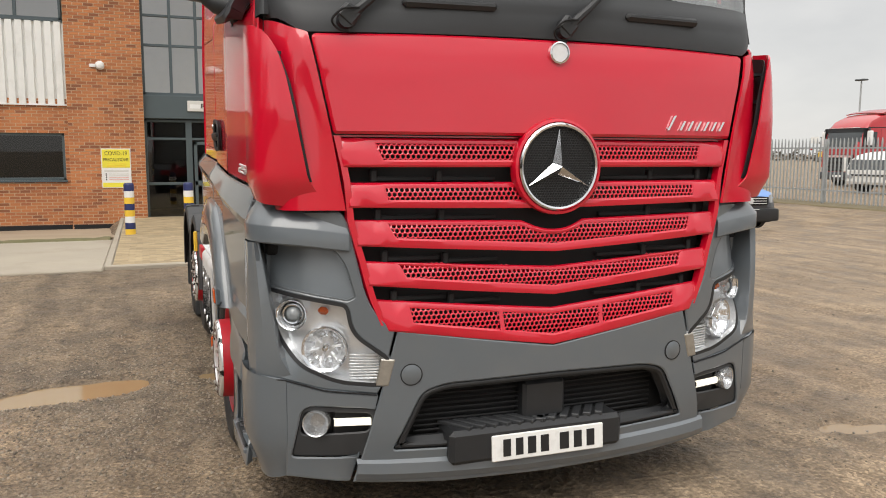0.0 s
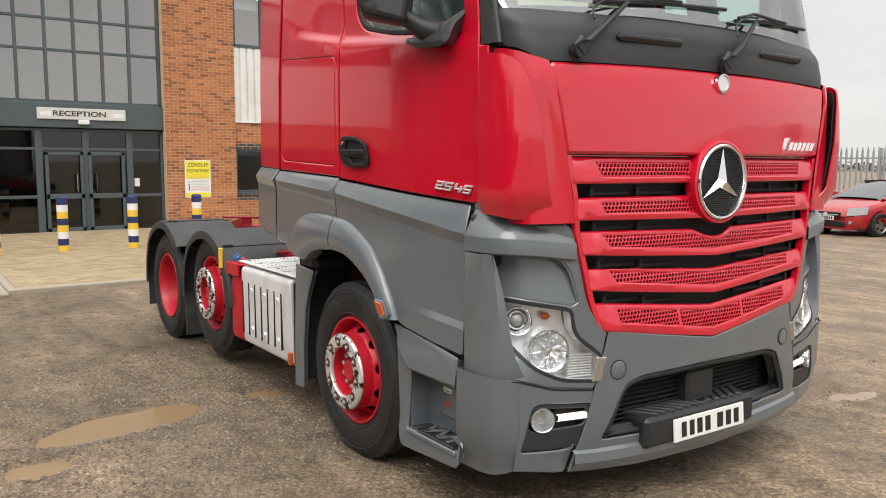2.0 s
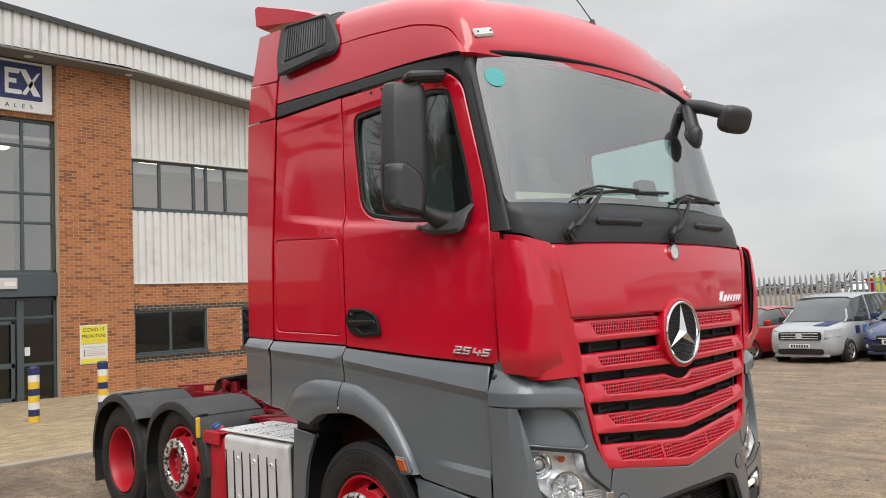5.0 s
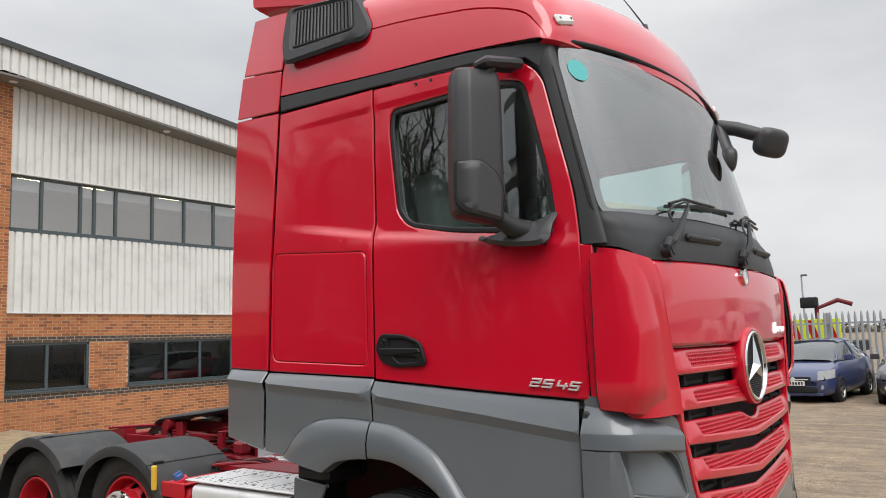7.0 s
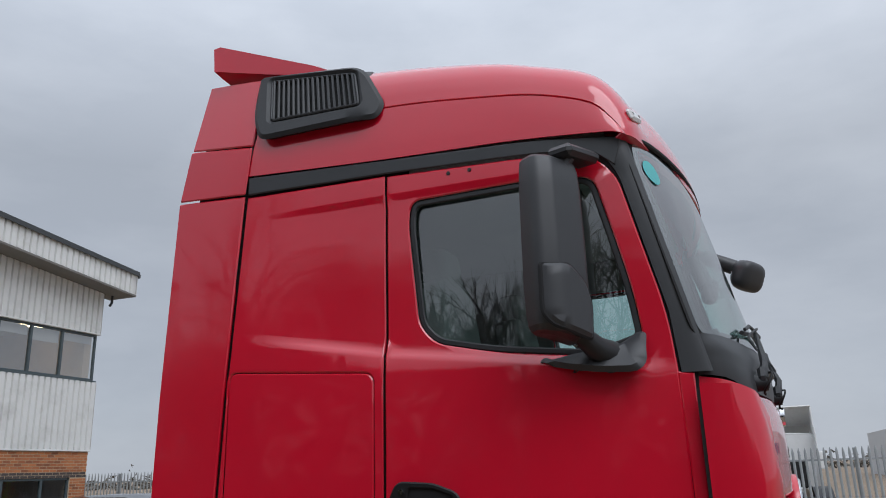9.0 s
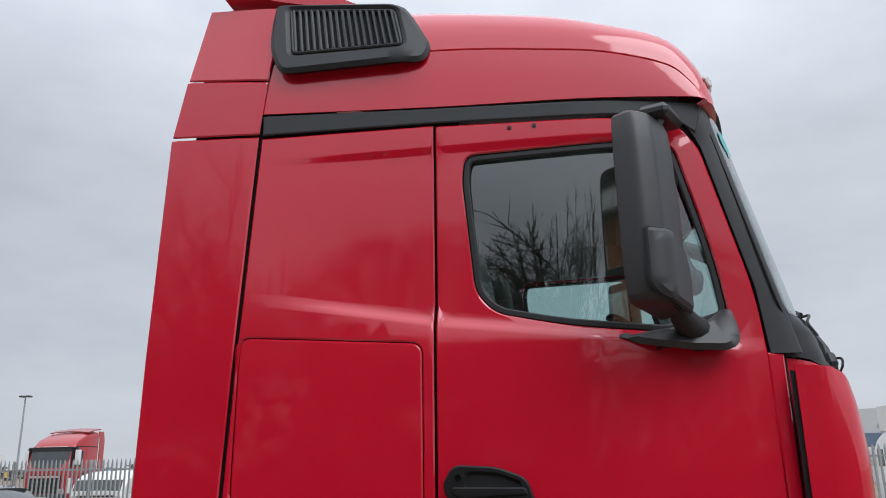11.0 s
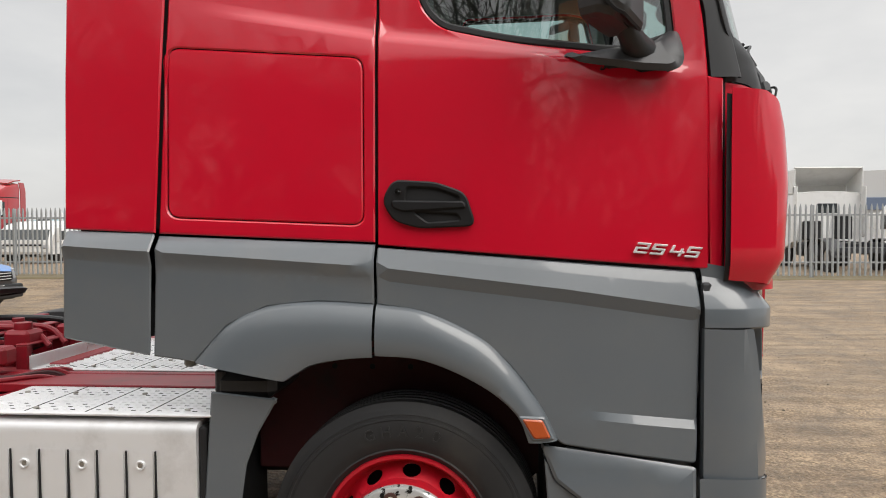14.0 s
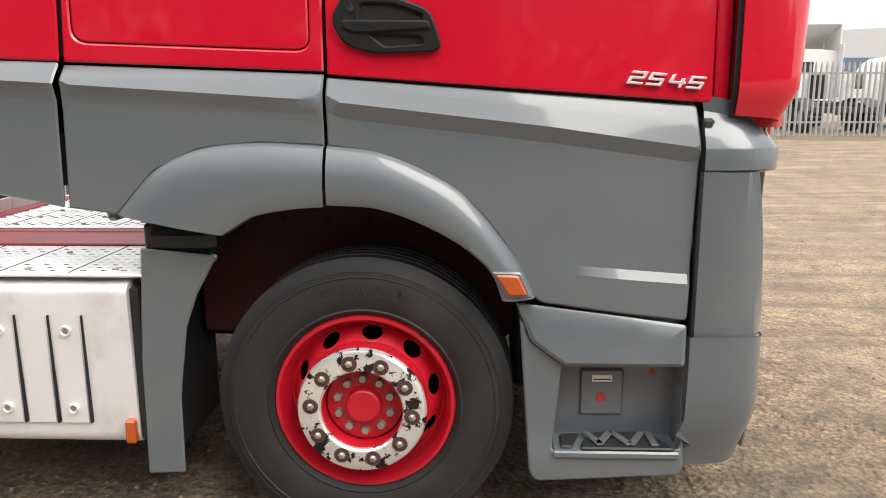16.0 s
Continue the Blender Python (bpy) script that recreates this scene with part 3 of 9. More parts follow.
for s in (-1, 1):
    lm = seat_on(rows, (s * 1.085, 0.415, 3.315))
    lamp = part("roof_marker_lamp", moved(box(-0.068, 0.068, -0.028, 0.028, -0.012, 0.016, 0.011), lm), WHITE, lorry, "white roof marker lamp")
    for k in (-0.045, 0.045):
        part("lens", moved(disc(0.007, (k, 0, 0.016), "z", 10, 0.004), lm), SATIN, lamp)
ant = part("aerial", lathe([(0.001, 0.05), (0.014, 0.045), (0.022, 0.01), (0.03, 0.0)], (-0.02, 0.40, 3.585), "z", 16), BLACK, lorry)
part("whip", tube([(-0.02, 0.40, 3.62), (-0.03, 0.48, 3.76), (-0.04, 0.60, 3.95)], [0.005, 0.004, 0.002], 6), BLACK, ant)

# side intake in the roof corner
for s in (0, 1):
    fx = flip_x if s else (lambda g: g)
    vo = rounded([(2.25, 3.885), (1.63, 3.805), (1.50, 3.56), (1.53, 3.475), (2.17, 3.47), (2.235, 3.62)], [0.05, 0.10, 0.06, 0.04, 0.05, 0.1])
    vi = rounded([(2.17, 3.84), (1.67, 3.77), (1.62, 3.56), (2.125, 3.57)], 0.03)
    vsurf = lambda y, z: (-1.285 + (z - 3.5) * 0.24 + max(0, 1.63 - y) * 0.3, y, z)
    vent = part("side_intake", fx(patch(vo, [vi], vsurf, step=0.04, th=0.15, lip=0.014, rim=0.02)), BLACK, lorry, "black louvred side air intake")
    part("backing", fx(patch(shrunk(vi, -0.01), [], lambda y, z: (vsurf(y, z)[0] + 0.022, y, z), lip=0, th=0.01, step=0.05)), VOID, vent)
    part("intake_frame", fx(patch(vi, [shrunk(vi, 0.014)], lambda y, z: (vsurf(y, z)[0] + 0.004, y, z), step=0.05, th=0.02)), SATIN, vent)
    n = 17
    for k in range(n):
        t = (k + 0.7) / (n + 0.4)
        a = Vector((2.17 + (1.67 - 2.17) * t, 3.84 + (3.77 - 3.84) * t))
        b = Vector((2.125 + (1.62 - 2.125) * t, 3.57 + (3.56 - 3.57) * t))
        pts = [(vsurf(*(a + (b - a) * q))[0] + 0.010, *(a + (b - a) * q)) for q in (0.04, 0.5, 0.96)]
        part("slat", fx(tube(pts, 0.0075, 6)), SATIN, vent)
# roof spoiler
sec = [(1.76, 3.80), (1.95, 3.90), (2.2, 4.0), (2.47, 4.085), (2.51, 4.08), (2.50, 3.945), (2.2, 3.90), (1.9, 3.83)]
rows = []
for x, k in ((-1.24, 0.0), (-1.2, 0.3), (-1.1, 0.6), (-0.8, 0.85), (-0.4, 1.0), (0, 1.05), (0.4, 1.0), (0.8, 0.85), (1.1, 0.6), (1.2, 0.3), (1.24, 0.0)):
    rows.append([(x * (1 - 0.07 * (1 - smooth(2.15, 2.4, y))), y - 0.05 * k, z + (0.03 if j < 5 else -0.07) * k) for j, (y, z) in enumerate(sec)])
sp = grid(rows, wrap=True)
part("roof_spoiler", add(sp, (rows[0], [tuple(range(len(sec)))]), (rows[-1], [tuple(range(len(sec)))])), RED, lorry, angle=40)

# black strip above the doors running into the windscreen pillars
both("drip_strip", patch([(2.25, 3.200), (2.252, 3.292), (1.49, 3.254), (0.75, 3.222), (0.53, 3.205), (0.42, 3.19), (0.455, 3.06), (0.535, 3.127), (0.75, 3.158), (1.49, 3.186)], [], side_at(0.002), step=0.06), SATIN, lorry)


def screen_y(x, z):
    return -0.012 + (z - 2.3) * 0.255 + 0.125 * x * x + 1.0 * max(0.0, abs(x) - 1.0) ** 2


rows = []
for z in np.linspace(2.186, 3.19, 22):
    rear = float(np.interp(z, [2.186, 2.43, 2.68, 3.02, 3.115, 3.19], [0.285, 0.308, 0.368, 0.448, 0.50, 0.52]))
    xe = 1.187 - 0.03 * (z - 2.3)
    ye = screen_y(xe, z)
    xr = half_width(rear, z) - 0.002
    row = [(-xr + 0.034, rear + 0.06, z), (-xr + 0.03, rear + 0.004, z), (-xr, rear - 0.002, z)]
    for t in (0.25, 0.5, 0.7, 0.85, 0.95):
        a = t * math.pi / 2
        row.append((-xe - (xr - xe) * math.cos(a) ** 0.75, rear + (ye - rear) * math.sin(a) ** 1.15, z))
    row += [(-xe, ye - 0.002, z), (-xe + 0.02, ye + 0.006, z)]
    rows.append(row)
both("windscreen_pillar", grid(rows), SATIN, lorry)

# windscreen
SCR = rounded([(-1.182, 2.31), (-0.5, 2.345), (0.5, 2.345), (1.182, 2.31), (1.16, 3.10), (1.13, 3.19), (0.5, 3.235), (-0.5, 3.235), (-1.13, 3.19), (-1.16, 3.10)], 0.08)
ws = part("windscreen", patch(SCR, [], lambda x, z: (x, screen_y(x, z), z), step=0.12, th=0, lip=0), GLASS, lorry, "large curved windscreen")
ws.visible_shadow = False
part("screen_border", patch(shrunk(SCR, -0.03), [shrunk(SCR, 0.035)], lambda x, z: (x, screen_y(x, z) + 0.004, z), step=0.1, th=0.006, lip=0), VOID, ws)
part("round_sticker", patch([(-1.07 + 0.056 * math.cos(k * math.pi / 14), 3.055 + 0.056 * math.sin(k * math.pi / 14)) for k in range(28)], [], lambda x, z: (x, screen_y(x, z) - 0.003, z), step=0.05, th=0.0, lip=0), TEAL, ws, "round teal sticker")
part("top_seal", tube([(x, screen_y(x, 3.235 - 0.035 * abs(x / 1.13) ** 3) - 0.006, 3.235 - 0.035 * abs(x / 1.13) ** 3) for x in np.linspace(-1.13, 1.13, 33)], 0.013, 8), VOID, ws)

# hood, cowl
HC = 0.07


def hood_y(x, z):
    return -0.060 + HC * x * x + 0.03 * smooth(1.95, 2.16, z) ** 2 - 0.012 * (2.1 - z)


HOOD = rounded([(-1.035, 2.105), (-0.5, 2.118), (0.5, 2.118), (1.035, 2.105), (0.955, 1.712), (-0.955, 1.712)], [0.03, 0.2, 0.2, 0.03, 0.015, 0.015])
part("hood_flap", patch(HOOD, [], lambda x, z: (x, hood_y(x, z), z), step=0.09, lip=0.010, rim=0.012), RED, lorry)
part("bonnet_badge", add(disc(0.040, (0.0, -0.058, 2.062), "y", 32, 0.018)), ALU, lorry, "small round white and silver badge")
part("bonnet_badge_ring", lathe([(0.040, -0.092), (0.046, -0.09), (0.046, -0.07), (0.038, -0.07), (0.038, -0.09)], (0, 0.020, 2.062), "y", 32), CHROME, lorry)
# cowl between hood and windscreen, wrapping round to the pillars
def cowl_foot(x):
    x = abs(x)
    return lerp([(1.02, hood_y(1.02, 2.115)), (1.07, hood_y(1.07, 2.115) + 0.014), (1.125, 0.098), (1.155, 0.145), (1.175, 0.205), (1.185, 0.28)], x) if x > 1.02 else hood_y(x, 2.115)


rows = []
for t in np.linspace(0, 1, 11):
    row = []
    for x in [-1.184, -1.178, -1.165, -1.145, -1.12, -1.09] + list(np.linspace(-1.05, 1.05, 25)) + [1.09, 1.12, 1.145, 1.165, 1.178, 1.184]:
        zl = 2.121 - 0.013 * min(1.0, x * x / 1.07) + 0.068 * smooth(1.04, 1.18, abs(x))
        z = zl + (2.335 - zl) * t
        y0, y1 = cowl_foot(x) + 0.006, screen_y(x, 2.335) - 0.004
        row.append((x, y0 + (y1 - y0) * t ** 1.3 - 0.012 * math.sin(math.pi * t) - (0.006 if 0.60 < t < 0.85 else 0.0), z))
    rows.append(row)
part("cowl", grid(rows, 0.012), SATIN, lorry)
for s in (-0.47, 0.54):
    part("cowl_handle", moved(add(box(-0.20, 0.20, -0.05, 0.0, -0.022, 0.016, 0.014), box(-0.19, -0.10, -0.02, 0.04, -0.03, 0.01), box(0.10, 0.19, -0.02, 0.04, -0.03, 0.01)), pose(s, hood_y(s, 2.12) + 0.036, 2.235, -8, 0, 4 if s > 0 else -4)), BLACK, lorry, "black grab handle on the cowl")
# wipers
for x, xt, xb0, xb1 in ((-0.90, -0.585, -0.76, 0.088), (0.03, 0.32, 0.15, 0.95)):
    SY = lambda q, z: screen_y(q, z)
    py = hood_y(x, 2.12) - 0.02
    wp = part("wiper", add(disc(0.034, (x, py + 0.02, 2.155), "y", 16, 0.07), moved(box(-0.03, 0.045, -0.02, 0.02, -0.035, 0.045, 0.012), pose(x + 0.01, py, 2.165, 0, -50, 0)), tube([(x, py, 2.155), (x + (xt - x) * 0.35, py - 0.012, 2.25), (xt - 0.03, SY(xt, 2.40) - 0.05, 2.385), (xt, SY(xt, 2.41) - 0.045, 2.405)], [0.021, 0.017, 0.010, 0.007], 8)), BLACK, lorry, "black wiper resting low on the windscreen")
    part("blade", tube([(q, SY(q, z) - 0.02, z) for q, z in ((xb0, 2.385), ((xb0 + xb1) / 2 - 0.1, 2.415), (xb1, 2.435))], 0.010, 6), BLACK, wp)
    part("blade_bow", tube(bezier_line([(q, SY(q, z) - 0.035, z) for q, z in ((xt - 0.16, 2.40), (xt - 0.05, 2.425), (xt, 2.437), (xt + 0.12, 2.432), (xt + 0.33, 2.43))], 4), 0.008, 6), BLACK, wp)
    part("linkage", tube(bezier_line([(xt, SY(xt, 2.41) - 0.05, 2.415), (xt - 0.10, SY(xt, 2.4) - 0.055, 2.405), (xb0 - 0.02, SY(xb0, 2.38) - 0.045, 2.36), (xb0 - 0.045, SY(xb0, 2.3) - 0.05, 2.30)], 4), 0.006, 6), BLACK, wp)
    part("washer_hose", tube(bezier_line([(x + 0.05, py - 0.02, 2.20), (x - 0.02, py - 0.035, 2.19), (x - 0.06, py - 0.02, 2.15), (x - 0.035, py, 2.12), (x + 0.01, py, 2.11)], 5), 0.005, 6), VOID, wp)

# corner panels with their stand-off air vanes
def hood_edge(z):
    return lerp([(1.40, 0.905), (1.712, 0.957), (2.105, 1.04), (2.2, 1.055)], z)


def corner_rows(plan, ztop, z0, n=18):
    """Rows of a skin whose upper edge height varies along its plan."""
    rows = []
    for i in range(n):
        t = i / (n - 1)
        row = []
        for j, k in enumerate(np.linspace(0, 1, 24) ** 1.25):
            z = z0(k) + (ztop(k) - z0(k)) * t
            row.append(plan(k, z))
        rows.append(row)
    return rows


def body_plan(k, z):
    xh = hood_edge(z)
    yh = hood_y(xh, z) + 0.004
    P = [(xh + 0.004, yh), (xh + 0.05, yh + 0.016), (1.125, yh + 0.055), (1.165, 0.17), (1.175, 0.285)]
    q = k * 4
    i = min(3, int(q))
    f = q - i
    p0, p1, p2, p3 = (Vector(P[max(0, i - 1)]), Vector(P[i]), Vector(P[i + 1]), Vector(P[min(4, i + 2)]))
    p = 0.5 * (2 * p1 + (p2 - p0) * f + (2 * p0 - 5 * p1 + 4 * p2 - p3) * f * f + (3 * p1 - p0 - 3 * p2 + p3) * f ** 3)
    return (-p.x, p.y, z)


def vane_plan(k, z):
    lift = 0.014 * math.sin(math.pi * min(1.0, max(0.0, (z - 1.42) / 0.75)))
    tuck = 0.030 * smooth(1.535, 1.43, z)
    xf = lerp([(1.42, 0.940), (1.46, 1.0), (1.53, 1.060), (2.0, 1.150), (2.14, 1.172)], z)
    yf = lerp([(1.42, 0.045), (1.53, 0.004), (1.8, 0.006), (2.0, 0.024), (2.14, 0.050)], z)
    P = [(xf, yf - lift), ((xf + 1.22) / 2 + 0.01, yf + 0.012 - lift), (1.232 - tuck, yf + 0.042 - lift * 0.5), (1.256 - tuck, 0.125), (1.260 - tuck, 0.222)]
    q = k * 4
    i = min(3, int(q))
    f = q - i
    p0, p1, p2, p3 = (Vector(P[max(0, i - 1)]), Vector(P[i]), Vector(P[i + 1]), Vector(P[min(4, i + 2)]))
    p = 0.5 * (2 * p1 + (p2 - p0) * f + (2 * p0 - 5 * p1 + 4 * p2 - p3) * f * f + (3 * p1 - p0 - 3 * p2 + p3) * f ** 3)
    return (-p.x, p.y, z)


both("corner_panel", grid(corner_rows(body_plan, lambda k: lerp([(0, 2.100), (0.3, 2.122), (0.6, 2.148), (1, 2.18)], k), lambda k: 1.408), 0.012), RED, lorry)
vane_geo = grid(corner_rows(vane_plan, lambda k: lerp([(0, 1.93), (0.04, 1.985), (0.10, 2.035), (0.2, 2.080), (0.35, 2.108), (0.6, 2.125), (1, 2.138)], k), lambda k: lerp([(0, 1.425), (0.3, 1.428), (1, 1.452)], k), 22), 0.008)
for s in (0, 1):
    fx = flip_x if s else (lambda g: g)
    vn = part("air_vane", fx(vane_geo), RED, lorry, "red stand-off air vane", angle=26)
    part("vane_lining", fx(grid([[(x + 0.014, y + 0.014, z) for x, y, z in r] for r in corner_rows(vane_plan, lambda k: lerp([(0, 1.90), (0.10, 2.01), (0.2, 2.06), (0.35, 2.09), (1, 2.12)], k), lambda k: 1.445)], 0.003)), BLACK, vn, "black ribbed lining")
    for z in (1.50, 1.63, 1.76, 1.89, 2.02):
        part("vane_rib", fx(grid([[(-hood_edge(z) - 0.06, 0.085, z), (-1.195, 0.07, z)], [(-1.15, 0.19, z), (-1.24, 0.17, z)]], 0.012)), BLACK, vn)
both("door_jamb", box(-1.185, -1.12, 0.225, 0.30, 1.42, 2.19, 0.002), VOID, lorry)
both("corner_strip", patch([(0.234, 1.455), (0.279, 1.462), (0.298, 2.19), (0.238, 2.182)], [], side_at(0.0), th=0.03, lip=0.005), RED, lorry)

# grille: five perforated slats over a near-black sheet that paints the shade behind
def grille_y(x, z):
    return -0.065 + 0.062 * x * x + 0.02 * (z - 1.2)


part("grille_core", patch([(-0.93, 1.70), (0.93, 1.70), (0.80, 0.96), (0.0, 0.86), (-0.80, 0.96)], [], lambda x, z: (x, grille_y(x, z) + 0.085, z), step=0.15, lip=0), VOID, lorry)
SLATS = [(1.700, 1.580, 0.945, 0.918, 0.0, 0.0), (1.520, 1.418, 0.907, 0.900, 0.0, 0.012), (1.370, 1.262, 0.895, 0.868, 0.018, 0.045), (1.200, 1.098, 0.850, 0.825, 0.050, 0.070), (1.040, 0.905, 0.808, 0.742, 0.075, 0.100)]


def hexsheet(outline, zf, pitch, hole):
    """A sheet of six-sided holes, kept inside an outline."""
    arr = np.array(outline)
    lo, hi = arr.min(0), arr.max(0)
    v, f = [], []
    rows_n = int((hi[1] - lo[1]) / (pitch * 0.866)) + 2
    cols_n = int((hi[0] - lo[0]) / pitch) + 2
    cs = [(lo[0] + (c + 0.5 * (r % 2)) * pitch, lo[1] + r * pitch * 0.866) for r in range(rows_n) for c in range(cols_n)]
    ok = inside(cs, outline)
    R = pitch / math.sqrt(3)
    for (cx, cz), k in zip(cs, ok):
        if not k:
            continue
        o = len(v)
        for rad, dep in ((R, 0.0), (hole, 0.001), (hole * 0.92, 0.006)):
            for s in range(6):
                a = math.pi / 6 + s * math.pi / 3
                x, z = cx + rad * math.cos(a), cz + rad * math.sin(a)
                v.append((x, zf(x, z) + dep, z))
        for ring in (0, 6):
            for s in range(6):
                t = (s + 1) % 6
                f.append((o + ring + s, o + ring + t, o + ring + 6 + t, o + ring + 6 + s))
    return v, f


grille = part("grille", patch([(-0.95, 1.708), (0.95, 1.708), (0.95, 1.702), (-0.95, 1.702)], [], lambda x, z: (x, grille_y(x, z) + 0.03, z), lip=0), RED, lorry, "red slatted grille with perforated bands")
STAR = (0.0, -0.13, 1.582)
for i, (zt, zb, wt, wb, vt, vb) in enumerate(SLATS):
    def vee(x, d, w):
        return d * (1 - abs(x) / w)

    def outline(wt, zt, wb, zb, vt, vb, cut=0.0):
        xs = np.linspace(-1, 1, 25 if not cut else 61)
        notch = lambda x, z: min(z, 1.582 - math.sqrt(cut ** 2 - x * x)) if abs(x) < cut * 0.75 else z
        return [(x * wt, notch(x * wt, zt - vee(x * wt, vt, wt))) for x in xs] + [(x * wb, zb - vee(x * wb, vb, wb)) for x in reversed(xs)]
    out = outline(wt, zt, wb, zb, vt, vb, 0.268 if i == 2 else 0.0)
    inset = 0.160
    h = zt - zb
    win = outline(wt - inset, zt - 0.022, wb - inset, zb + (0.030 if i < 4 else 0.042), vt * 0.9, vb * 0.9, 0.288 if i == 2 else 0.0)

    def tilt(x, z, i=i, zt=zt, zb=zb, vt=vt, vb=vb, wt=wt):
        t = (zt - vee(x, vt, wt) - z) / (zt - zb)
        return grille_y(x, z) + 0.028 * (1 - t) - 0.012 * math.sin(math.pi * min(1, max(0, t)))
    holes = [win]
    if i == 4:
        holes = []
        for a, b in ((-1, -0.30), (-0.29, 0.29), (0.30, 1)):
            xa, xb = a * (wt - inset), b * (wt - inset)
            if a == -0.29:
                xa, xb = -0.235, 0.235
            elif b == 1:
                xa = 0.255
            else:
                xb = -0.255
            xs = np.linspace(xa, xb, 9)
            hh = [(x, zt - 0.028 - vee(x, vt, wt)) for x in xs] + [(x * 0.985, zb + 0.045 - vee(x, vb, wb)) for x in reversed(xs)]
            holes.append(hh)
    slat = part("slat", patch(out, holes, lambda x, z: (x, tilt(x, z), z), step=0.06, th=0.025, lip=0.005, rim=0.008), RED, grille)
    for hh in holes:
        part("perforated_band", hexsheet(shrunk(hh, -0.006), lambda x, z: tilt(x, z) + 0.006, 0.0215, 0.0093), RED, slat)
    if i < 4:
        for s in (-1, 1):
            for a, b in ((0.28, 0.56), (0.58, 0.86)):
                zc = (zb + SLATS[i + 1][0]) / 2 - (vb + SLATS[i + 1][4]) / 2 * (1 - (a + b) / 2)
                w = wb
                yb = grille_y((a + b) / 2 * w, zc) + 0.05
                part("vent_bar", add(box(min(s * a, s * b) * w, max(s * a, s * b) * w, yb, yb + 0.02, zc - 0.028, zc - 0.008, 0.004), box(s * b * w - 0.012, s * b * w + 0.012, yb - 0.01, yb + 0.02, zc - 0.03, zc + 0.02, 0.004)), VOID, grille)
for s in (-1, 1):
    pr = [(1.705, 0.946), (1.58, 0.919), (1.52, 0.908), (1.42, 0.900), (1.37, 0.896), (1.262, 0.869), (1.20, 0.851), (1.098, 0.826), (1.04, 0.809), (0.93, 0.765)]
    part("side_frame", grid([[(s * (x + d), grille_y(x, z) + e, z) for z, x in pr] for d, e in ((0.012, 0.03), (0.008, 0.006), (-0.018, 0.004), (-0.024, 0.04))]), RED, grille)
# emblem
emb = part("emblem", add(lathe([(0.188, -0.045), (0.202, -0.06), (0.208, -0.10), (0.204, -0.118), (0.192, -0.122), (0.186, -0.11), (0.184, -0.06)], (0, 0.036, 1.582), "y", 64, True)), RED, lorry, "round black emblem with a silver three-pointed star")
part("emblem_disc", disc(0.186, (0, -0.062, 1.582), "y", 64, 0.02), VOID, emb)
part("emblem_mesh", hexsheet([(0.182 * math.cos(a), 1.582 + 0.182 * math.sin(a)) for a in np.linspace(0, 2 * math.pi, 40, endpoint=False)], lambda x, z: -0.076, 0.0125, 0.0046), MESHB, emb)
part("chrome_ring", lathe([(0.166, -0.112), (0.172, -0.128), (0.180, -0.131), (0.187, -0.124), (0.188, -0.105), (0.166, -0.105)], (0, 0.036, 1.582), "y", 64, True), CHROME, emb)
sv, sf = [(0, -0.112, 1.582)], []
for k in range(6):
    a = math.pi / 2 + k * math.pi / 3
    r = 0.165 if k % 2 == 0 else 0.032
    sv.append((r * math.cos(a), -0.082 if k % 2 == 0 else -0.080, 1.582 + r * math.sin(a)))
for k in range(6):
    sf.append((0, 1 + k, 1 + (k + 1) % 6))
part("star", (sv, sf), CHROME, emb, smooth=False)
# model lettering as plain chrome bars
xs = 0.565
ab = part("model_badge", box(0.56, 0.565, -0.05, -0.045, 1.752, 1.757, 0.001), CHROME, lorry, "slanted chrome bars of a model badge")
for k in range(7):
    hgt = 0.066 if k == 0 else 0.042
    yy = hood_y(xs, 1.77) - 0.009
    q = [(xs, 1.746), (xs + 0.011, 1.746), (xs + 0.011 + hgt * 0.55, 1.746 + hgt), (xs + hgt * 0.55, 1.746 + hgt)]
    part("bar", ([(x, yy, z) for x, z in q] + [(x, yy + 0.012, z) for x, z in q], [(0, 1, 2, 3), (4, 5, 6, 7), (0, 3, 7, 4), (1, 2, 6, 5), (2, 3, 7, 6), (0, 1, 5, 4)]), CHROME, ab)
    xs += 0.07 if k == 0 else 0.047
NM = Matrix.Translation((-half_width(0.445, 1.555) - 0.010, 0.445, 1.558)) @ Matrix.Rotation(math.atan2(half_width(0.57, 1.55) - half_width(0.32, 1.55), 0.25), 4, "Z") @ Matrix.Rotation(radians(5.0), 4, "X") @ Euler((radians(90), 0, radians(-90))).to_matrix().to_4x4()


def digit(strokes, x0):
    """One squared, slanting figure: strokes are (x, y, w, h) boxes in parts of its width and height."""
    out = []
    for x, y, w, h in strokes:
        v, f = box(x0 + x * 0.049, x0 + (x + w) * 0.049, (y - 0.5) * 0.041, (y + h - 0.5) * 0.041, -0.006, 0.006, 0.0022)
        out.append(([(a + 0.42 * b, b, c) for a, b, c in v], f))
    return moved(add(*out), NM)


